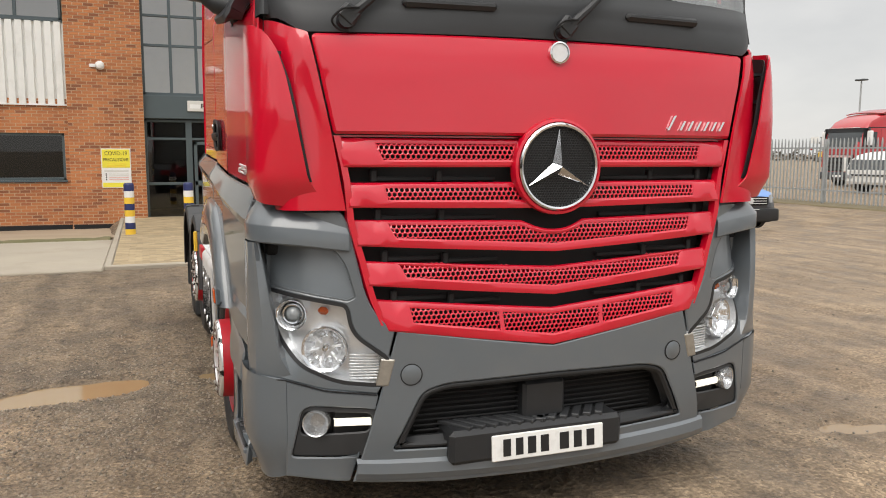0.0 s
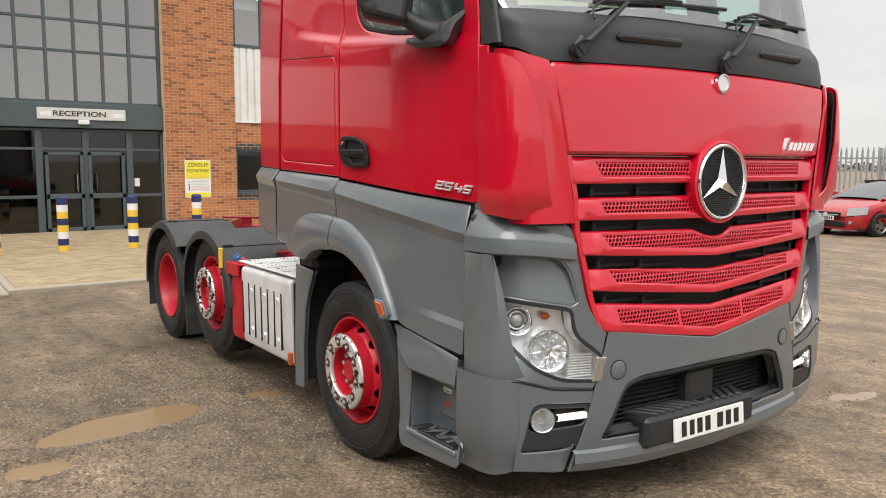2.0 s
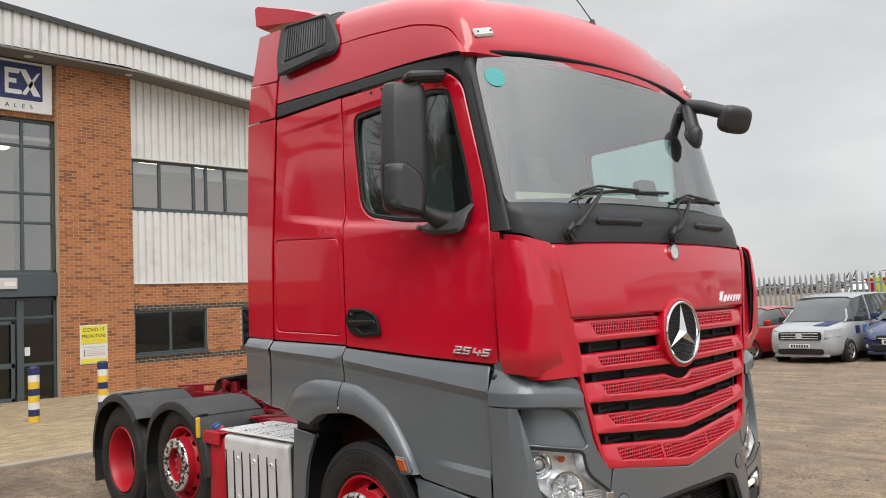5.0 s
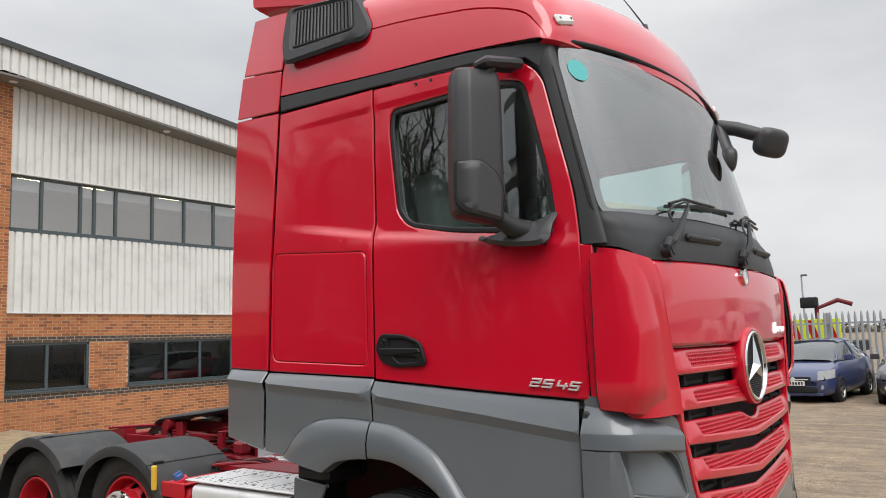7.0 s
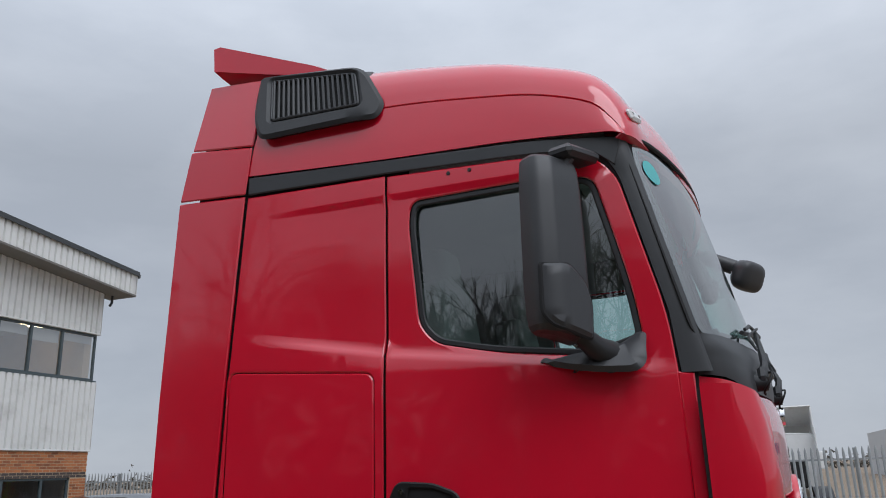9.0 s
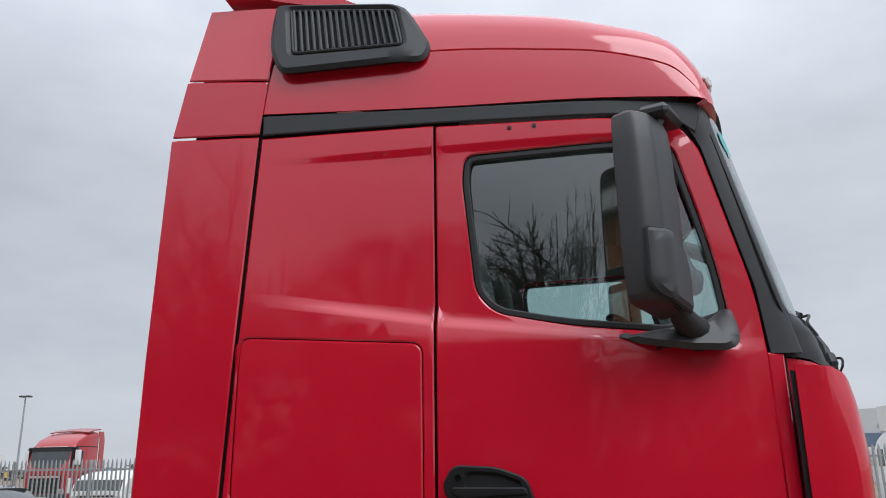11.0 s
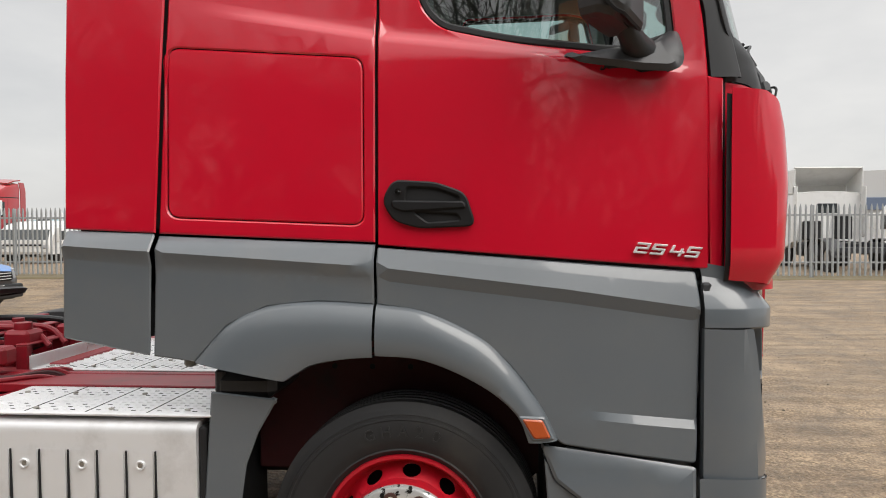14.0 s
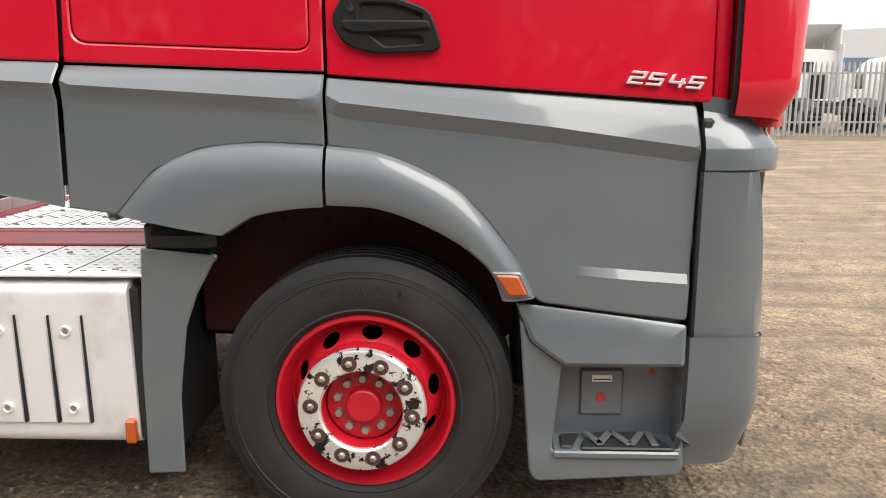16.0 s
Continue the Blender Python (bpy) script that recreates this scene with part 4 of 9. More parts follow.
FIGURES = {"2": ((0, 0.8, 1, 0.2), (0.8, 0.4, 0.2, 0.5), (0, 0.4, 1, 0.2), (0, 0.1, 0.2, 0.4), (0, 0, 1, 0.2)),
           "5": ((0, 0.8, 1, 0.2), (0, 0.45, 0.2, 0.4), (0, 0.4, 1, 0.2), (0.8, 0.1, 0.2, 0.4), (0, 0, 1, 0.2)),
           "4": ((0, 0.35, 0.2, 0.65), (0, 0.3, 1.08, 0.2), (0.72, 0, 0.2, 0.75))}
num = part("model_number", digit(FIGURES["2"], -0.113), FIGMETAL, lorry, "chrome model number 2545")
for k, ch in enumerate("545"):
    part("figure", digit(FIGURES[ch], -0.113 + 0.060 * (k + 1) + 0.008 * (k > 0)), FIGMETAL, num)


# ---- bumper ----
def bump_y(x, z):
    x = abs(x)
    return -0.072 + 0.072 * x * x + 0.46 * max(0.0, x - 0.72) ** 2 + 0.03 * smooth(0.5, 0.25, z)


BS = lambda x, z: (x, bump_y(x, z), z)
ctr = [(-0.705, 0.905), (-0.76, 0.70), (-0.80, 0.56), (-0.855, 0.35), (-0.885, 0.248), (-0.5, 0.218), (0, 0.208), (0.5, 0.218), (0.885, 0.248), (0.855, 0.35), (0.80, 0.56), (0.76, 0.70), (0.705, 0.905), (0.35, 0.85), (0.0, 0.798), (-0.35, 0.85)]
opening = rounded([(-0.725, 0.385), (-0.60, 0.635), (-0.50, 0.665), (0.0, 0.675), (0.50, 0.665), (0.60, 0.635), (0.725, 0.385), (0.0, 0.355)], [0.02, 0.04, 0.05, 0.1, 0.05, 0.04, 0.02, 0.1])
bumper = part("bumper", patch(ctr, [opening], BS, step=0.06, th=0.02), GREY, lorry, "grey moulded front bumper")
part("opening_lip", patch(shrunk(opening, -0.002), [shrunk(opening, 0.03)], lambda x, z: (x, bump_y(x, z) + 0.006, z), step=0.08, th=0.06, lip=0.01, rim=0.012), BLACK, bumper)
# plain near-black sheet paints the dark depth behind the mesh bars
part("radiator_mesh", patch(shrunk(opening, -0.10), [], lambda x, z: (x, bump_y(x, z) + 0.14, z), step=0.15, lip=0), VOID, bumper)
for z in np.arange(0.40, 0.66, 0.024):
    w = 0.60 - max(0, z - 0.6) * 0.8
    part("mesh_bar", tube([(x, bump_y(x, z) + 0.11, z) for x in (-w, -w / 2, 0, w / 2, w)], 0.006, 5), MESHB, bumper)
part("sensor_box", box(-0.115, 0.095, -0.020, 0.08, 0.45, 0.625, 0.015), BLACK, bumper)
for s in (-1, 1):
    part("tow_cap", moved(disc(0.043, (0, 0, 0), "y", 28, 0.006), pose(s * 0.648, bump_y(0.648, 0.715) - 0.001, 0.715, 0, 0, s * 7)), GREY, bumper)
    part("tow_cap_groove", moved(lathe([(0.043, -0.0025), (0.047, -0.0025), (0.047, 0.003), (0.043, 0.003)], (0, 0, 0), "y", 28, True), pose(s * 0.648, bump_y(0.648, 0.715) - 0.001, 0.715, 0, 0, s * 7)), VOID, bumper)
# step with its tread bars, and the number plate
stp = part("front_step", add(box(-0.485, 0.36, -0.082, 0.10, 0.30, 0.452, 0.02)), BLACK, bumper, "black ribbed step")
for k in range(13):
    x = -0.43 + k * 0.06
    part("tread_bar", moved(box(-0.018, 0.018, -0.085, 0.085, -0.008, 0.012, 0.004), pose(x, 0.008, 0.454, 0, 0, 35 if k < 7 else -35)), SATIN, stp)
pl = part("number_plate", moved(box(-0.275, 0.275, -0.006, 0.006, -0.058, 0.058, 0.004), pose(-0.024, -0.090, 0.362, -4, 0, 0)), PLATE, bumper, "white number plate with dark bars")
for k, w in ((-0.205, 0.036), (-0.145, 0.036), (-0.085, 0.04), (-0.022, 0.04), (0.075, 0.046), (0.143, 0.04), (0.208, 0.04)):
    part("plate_bar", moved(box(k - w / 2, k + w / 2, -0.0085, -0.004, -0.038, 0.038, 0.001), pose(-0.024, -0.090, 0.362, -4, 0, 0)), INK, pl)
part("lower_lip", grid([[(x, bump_y(x, 0.3) + d, z + 0.03 * (x / 0.88) ** 2) for x in np.linspace(-0.872, 0.872, 21)] for d, z in ((-0.004, 0.325), (-0.022, 0.31), (-0.026, 0.265), (-0.010, 0.236), (0.05, 0.224))], 0.0), GREY, bumper)

# bumper corners: headlamp surround, fog pocket, side wrap
for s in (0, 1):
    fx = flip_x if s else (lambda g: g)

    def cy(x, z):
        x = abs(x)
        base = bump_y(min(x, 1.06), z) + (0.0 if x < 1.06 else 0.62 * (x - 1.06) + 4.0 * (x - 1.06) ** 2)
        return base + (ly(x, 0.7) - base) * smooth(0.95, 0.70, z) * smooth(0.92, 1.06, x)

    def ly(x, z):
        x = abs(x)
        return bump_y(x, z) if x < 0.85 else lerp([(0.85, bump_y(0.85, z)), (0.95, 0.006), (1.06, 0.033), (1.152, 0.058), (1.2, 0.074), (1.25, 0.11), (1.28, 0.16), (1.29, 0.25)], x) + 0.03 * smooth(0.5, 0.25, z)
    CS = lambda x, z: (x, cy(x, z), z)
    lamp_out = rounded([(-1.205, 1.075), (-0.905, 1.02), (-0.885, 0.90), (-0.74, 0.79), (-0.772, 0.672), (-0.95, 0.69), (-1.10, 0.765), (-1.175, 0.88)], [0.02, 0.03, 0.06, 0.02, 0.015, 0.05, 0.05, 0.06])
    upper = rounded([(-1.215, 1.40), (-0.93, 1.402), (-0.905, 1.36), (-0.835, 1.06), (-0.80, 0.985), (-0.715, 0.91), (-0.77, 0.685), (-0.79, 0.64), (-1.0, 0.665), (-1.215, 0.73)], [0.01, 0.02, 0.05, 0.08, 0.08, 0.01, 0.01, 0.005, 0.02, 0.005])
    brow = rounded([(-1.20, 1.264), (-0.962, 1.252), (-0.915, 1.19), (-0.876, 1.05), (-0.905, 1.034), (-1.20, 1.089)], [0.01, 0.05, 0.08, 0.01, 0.01, 0.01])
    surr = part("headlamp_surround", fx(patch(upper, [lamp_out, brow], CS, step=0.05)), GREY, bumper)
    part("brow_pocket", fx(patch(shrunk(brow, -0.004), [], lambda x, z: (x, cy(x, z) + 0.008 + 0.042 * min(1.0, max(0.0, (z - 1.05) / 0.2)), z), step=0.05, th=0.008, lip=0)), GREY, surr)
    part("brow_wall", fx(patch(brow, [shrunk(brow, 0.006)], lambda x, z: (x, cy(x, z) + 0.003, z), step=0.05, th=0.05, lip=0)), GREY, surr)
    LS = lambda x, z: (x, ly(x, z), z)
    lower = rounded([(-1.155, 0.708), (-1.0, 0.660), (-0.785, 0.634), (-0.86, 0.35), (-0.890, 0.246), (-1.155, 0.288)], [0.0, 0.02, 0.005, 0.01, 0.01, 0.0])
    part("ledge", fx(grid([[(-x, (ly(x, 0.68) - 0.001) if k == 0 else 0.0 + cy(x, 0.72) + 0.02, lerp([(0.785, 0.633), (1.0, 0.659), (1.155, 0.708), (1.28, 0.735)], x) + k * 0.012) for x in np.linspace(0.79, 1.27, 20)] for k in (0, 1)])), GREY, bumper)
    seam = bezier_line([(-x, ly(x, 0.68) - 0.001, lerp([(0.785, 0.636), (1.0, 0.662), (1.155, 0.710), (1.28, 0.722)], x)) for x in np.linspace(0.79, 1.262, 14)], 2)
    part("seam_line", fx(tube(seam, 0.0035, 6)), VOID, bumper)
    fog_out = rounded([(-1.09, 0.60), (-0.785, 0.575), (-0.835, 0.36), (-1.135, 0.375)], [0.05, 0.02, 0.02, 0.02])
    low = part("fog_surround", fx(patch(lower, [fog_out], LS, step=0.05)), GREY, bumper)
    part("fog_pocket", fx(patch(shrunk(fog_out, -0.004), [], lambda x, z: (x, ly(x, z) + 0.065, z), step=0.06, th=0.02, lip=0)), BLACK, low)
    part("fog_bezel", fx(patch(fog_out, [rounded([(-1.085, 0.572), (-0.805, 0.552), (-0.82, 0.475), (-1.10, 0.47)], 0.03)], lambda x, z: (x, ly(x, z) + 0.012, z), step=0.05, th=0.02)), SATIN, low)
    fm = pose(-1.035, ly(1.035, 0.52) + 0.014, 0.52, 0, 0, -24)
    fl = part("fog_lamp", fx(moved(lathe([(0.0005, 0.035), (0.03, 0.03), (0.045, 0.01), (0.05, -0.012), (0.055, -0.016), (0.057, -0.005), (0.057, 0.03)], (0, 0, 0), "y", 28), fm)), FOGM, bumper, "round clear fog lamp")
    gl = part("fog_glass", fx(moved(lathe([(0.0005, -0.022), (0.03, -0.019), (0.05, -0.012)], (0, 0, 0), "y", 28), fm)), LENS, fl)
    gl.visible_shadow = False
    part("running_light", fx(grid([[(x, ly(x, 0.52) + d, z - 0.012 * (x + 0.9)) for x in np.linspace(-0.965, -0.815, 8)] for d, z in ((0.02, 0.536), (0.004, 0.534), (0.002, 0.52), (0.004, 0.507), (0.02, 0.505))])), DRL, bumper, "lit white running lamp")
    # added near-black box darkens the slit between the bumper pieces
    part("seam_backing", fx(box(-0.96, -0.74, 0.045, 0.07, 0.29, 0.66, 0.004)), VOID, bumper)
    # rounded lower corner
    plan = bezier_line([(1.152, 0.058, 0), (1.215, 0.075, 0), (1.265, 0.112, 0), (1.29, 0.175, 0), (1.297, 0.25, 0), (1.297, 0.330, 0)], 4)
    rows = []
    for z in (0.709, 0.66, 0.55, 0.45, 0.38, 0.33, 0.30, 0.285):
        k = smooth(0.45, 0.28, z)
        zz = lambda x: z + (0.022 * (x - 1.152) / 0.11 if z > 0.5 else (-0.02 * (x - 1.152) / 0.11 if z < 0.35 else 0))
        rows.append([(-x + 0.05 * k * (x - 1.1) / 0.16, y + 0.03 * smooth(0.5, 0.25, z) + 0.02 * k, zz(x)) for x, y, _ in plan] + [(-1.20, 0.333, zz(1.26))])
    part("lower_corner", fx(grid(rows)), GREY, bumper)
    # upright fin beside the headlamp
    rows = []
    for z, f, xl in ((0.712, 0.050, 1.10), (0.735, 0.055, 1.135), (0.80, 0.064, 1.17), (0.88, 0.075, 1.188), (1.0, 0.088, 1.203), (1.1, 0.105, 1.215), (1.2, 0.128, 1.228), (1.274, 0.15, 1.238)):
        rows.append([(-1.20, 0.318, z), (-1.268, 0.312, z), (-1.280, 0.25, z), (-1.278, 0.175, z), (-1.262, max(0.118, (0.175 + f) / 2), z), (-(1.262 + xl) / 2 - 0.008, f + (0.118 - f) * 0.42, z), (-xl - 0.004, f + 0.002, z), (-xl, f, z), (-xl + 0.004, f + 0.003, z), (-xl + 0.03, max(f + 0.003, cy(xl - 0.03, z) + 0.012), z)])
    part("corner_fin", fx(grid(rows)), GREY, bumper, angle=22)
    part("corner_core", fx(box(-1.24, -1.0, 0.28, 0.318, 0.30, 1.44, 0.01)), SATIN, bumper)
    # grey shoulder between the corner panel and the headlamp
    T = [Vector(p) for p in bezier_line([(0.925, 0.05, 1.405), (1.06, 0.085, 1.418), (1.15, 0.125, 1.43), (1.20, 0.19, 1.44), (1.214, 0.25, 1.452), (1.212, 0.312, 1.462)], 4)]
    E = [Vector(p) for p in bezier_line([(0.90, -0.012, 1.312), (1.05, 0.018, 1.332), (1.19, 0.065, 1.345), (1.252, 0.135, 1.347), (1.276, 0.215, 1.347), (1.272, 0.312, 1.347)], 4)]
    rows = [[(-p.x, p.y + 0.01, p.z + 0.05) for p in T], [tuple((-p.x, p.y, p.z)) for p in T]]
    for k in (0.5, 0.97):
        rows.append([(-(a.x + (b.x - a.x) * k), a.y + (b.y - a.y) * k, a.z + (b.z - a.z) * k) for a, b in zip(T, E)])
    for dz, o in ((-0.004, 0.0), (-0.067, 0.0), (-0.073, 0.006), (-0.075, 0.05)):
        rows.append([(-p.x + o * smooth(1.1, 1.26, p.x), p.y + o * smooth(1.27, 1.15, p.x), p.z + dz) for p in E])
    part("shoulder", fx(grid(rows)), GREY, bumper, angle=24)
    # headlamp
    hl = part("headlamp", fx(patch(shrunk(lamp_out, -0.006), [], lambda x, z: (x, cy(x, z) + 0.085, z), step=0.05, th=0.01, lip=0)), ELEMENT, lorry, "clear headlamp unit with chrome reflectors")
    part("lamp_wall", fx(patch(lamp_out, [shrunk(lamp_out, 0.012)], lambda x, z: (x, cy(x, z) + 0.004, z), step=0.05, th=0.095, lip=0)), ELEMENT, hl)
    part("lamp_gasket", fx(patch(shrunk(lamp_out, -0.003), [shrunk(lamp_out, 0.0125)], lambda x, z: (x, cy(x, z) - 0.001, z), step=0.05, th=0.004, lip=0)), BLACK, hl)
    for (lx, lz, lr, nm) in ((-1.105, 0.968, 0.058, "dipped_lamp"), (-0.985, 0.828, 0.086, "main_lamp")):
        mm = pose(lx, cy(lx, lz) + 0.045, lz, 0, 0, -24)
        segs = 16 if nm == "main_lamp" else 36
        b = part(nm, fx(moved(lathe([(0.014, 0.05), (lr * 0.32, 0.046), (lr * 0.55, 0.036), (lr * 0.78, 0.018), (lr, -0.018), (lr * 1.07, -0.022), (lr * 1.1, -0.01), (lr * 1.1, 0.04)], (0, 0, 0), "y", segs), mm)), REFLECT, hl, smooth=(nm != "main_lamp"))
        if nm == "main_lamp":
            part("bulb_shield", fx(moved(lathe([(0.0005, -0.012), (0.012, -0.010), (0.016, 0.0), (0.014, 0.05)], (0, 0, 0), "y", 18), mm)), CHROME, hl)
            for q in range(6):
                part("reflector_facet", fx(moved(box(-0.005, 0.005, 0.0, 0.03, lr * 0.30, lr * 0.82, 0.003), mm @ Matrix.Rotation(q * math.pi / 3 + 0.3, 4, "Y"))), ELEMENT, hl)
        else:
            part("projector", fx(moved(lathe([(0.0005, -0.014), (0.014, -0.011), (0.026, -0.003), (0.034, 0.012), (0.036, 0.03)], (0, 0, 0), "y", 28), mm)), PROJECTOR, hl, "clear round projector lens")
            part("projector_ring", fx(moved(lathe([(0.035, -0.006), (0.041, -0.008), (0.044, 0.0), (0.040, 0.02)], (0, 0, 0), "y", 36, True), mm)), CHROME, hl)
        part("lamp_bezel", fx(moved(lathe([(lr * 1.02, -0.024), (lr * 1.1, -0.028), (lr * 1.14, -0.016), (lr * 1.08, -0.012)], (0, 0, 0), "y", 40, True), mm)), CHROME, hl)
    for k in range(9):
        part("turn_lamp_rib", fx(moved(box(-0.062, 0.062, -0.004, 0.012, -0.0035, 0.0035, 0.002), pose(-0.835, cy(0.835, 0.75) + 0.035, 0.70 + k * 0.0125, 0, 0, -16))), ELEMENT, hl)
    part("turn_bulb", fx(moved(box(-0.022, 0.022, -0.01, 0.02, -0.016, 0.016, 0.012), pose(-0.99, cy(0.99, 0.985) + 0.05, 0.985, 0, 6, -22))), AMBER, hl)
    ln = part("lamp_glass", fx(patch(shrunk(lamp_out, 0.004), [], lambda x, z: (x, cy(x, z) + 0.004, z), step=0.05, th=0, lip=0)), LENS, hl)
    ln.visible_shadow = False
    part("side_reflector", fx(patch(rounded([(-0.775, 0.79), (-0.715, 0.785), (-0.745, 0.67), (-0.80, 0.673)], 0.008), [], lambda x, z: (x, cy(x, z) - 0.004, z), step=0.05, th=0.02)), STEEL, hl)

# ---- driver's steps ----
for s in (0, 1):
    fx = flip_x if s else (lambda g: g)
    st = part("entry_step", fx(patch(rounded([(0.90, 0.847), (0.34, 0.775), (0.345, 0.637), (0.735, 0.637), (0.845, 0.72)], 0.012), [], lambda y, z: (-1.285 - 0.02 * smooth(0.80, 0.66, z), y, z), step=0.05, th=0.03, lip=0.008, rim=0.012)), GREY, lorry, "grey entry step housing")
    hole = rounded([(0.742, 0.632), (0.345, 0.632), (0.337, 0.335), (0.77, 0.325)], 0.02)
    part("step_frame", fx(patch(rounded([(0.885, 0.80), (0.845, 0.715), (0.735, 0.634), (0.347, 0.634), (0.325, 0.27), (0.345, 0.245), (0.82, 0.215), (0.845, 0.25)], 0.015), [hole], lambda y, z: (-1.278 - 0.012 * smooth(0.36, 0.30, z), y, z), step=0.05, th=0.03)), GREY, st)
    part("step_well", fx(add(box(-1.15, -1.13, 0.33, 0.80, 0.29, 0.80, 0.004), box(-1.26, -1.13, 0.765, 0.785, 0.29, 0.66, 0.004), box(-1.26, -1.13, 0.325, 0.34, 0.29, 0.66, 0.004))), GREY, st)
    tr = part("tread", fx(box(-1.300, -1.14, 0.34, 0.765, 0.305, 0.332, 0.006)), GREY, st)
    tg = part("tread_grid", fx(patch(rounded([(0.352, -1.296), (0.675, -1.296), (0.665, -1.25), (0.62, -1.165), (0.42, -1.158)], 0.015), [], lambda y, x: (x, y, 0.345), step=0.05, th=0.013)), BLACK, tr)
    part("corner_grid", fx(patch(rounded([(0.70, -1.28), (0.74, -1.28), (0.735, -1.18), (0.665, -1.17)], 0.012), [], lambda y, x: (x, y, 0.342), step=0.05, th=0.01)), BLACK, tr)
    for k, (y, a) in enumerate(((0.425, 4), (0.475, -28), (0.53, 28), (0.585, -28), (0.625, 24))):
        part("tread_bar", fx(moved(box(-0.056, 0.056, -0.013, 0.013, -0.003, 0.005, 0.002), pose(-1.228, y, 0.349, 0, 0, a))), STEPGREY, tg)
    cv = part("well_cover", fx(box(-1.162, -1.148, 0.515, 0.665, 0.405, 0.575, 0.02)), GREY, st)
    part("data_label", fx(box(-1.164, -1.161, 0.555, 0.625, 0.53, 0.555, 0.0005)), PLATE, cv)
    part("label_bar", fx(box(-1.1655, -1.163, 0.56, 0.62, 0.537, 0.541, 0.0004)), INK, cv)
    part("red_mark", fx(disc(0.017, (-1.163, 0.592, 0.472), "x", 18, 0.004)), ORANGE, cv)
    part("red_mark", fx(disc(0.010, (-1.152, 0.415, 0.565), "x", 14, 0.006)), ORANGE, st)
    # air duct strip in the gap by the door
    part("grab_pocket", fx(patch(rounded([(0.30, 1.235), (0.262, 1.23), (0.252, 0.93), (0.28, 0.92)], 0.01), [], lambda y, z: (-1.262, y, z), step=0.08, th=0.02)), BLACK, st)


# ---- wheels ----
def tyre_geo(w=0.30, R=0.5):
    h = w / 2
    p = [(0.300, -h * 0.72), (0.325, -h * 0.88), (0.332, -h * 0.93), (0.338, -h * 0.91), (0.36, -h * 0.97), (0.38, -h * 1.0), (0.43, -h * 0.985), (0.446, -h * 0.965), (0.449, -h * 0.985), (0.455, -h * 0.975), (0.458, -h * 0.935), (0.466, -h * 0.925), (0.468, -h * 0.94), (0.472, -h * 0.92), (0.478, -h * 0.86), (0.492, -h * 0.80), (R * 0.995, -h * 0.74)]
    for g in (-0.45, -0.15, 0.15, 0.45):
        p += [(R, h * (g - 0.07)), (R - 0.012, h * (g - 0.05)), (R - 0.012, h * (g + 0.05)), (R, h * (g + 0.07))]
    p += [(R * 0.995, h * 0.74), (0.492, h * 0.80), (0.478, h * 0.86), (0.46, h * 0.93), (0.43, h * 0.985), (0.38, h), (0.33, h * 0.9), (0.300, h * 0.72)]
    return lathe(p, (0, 0, 0), "x", 72)


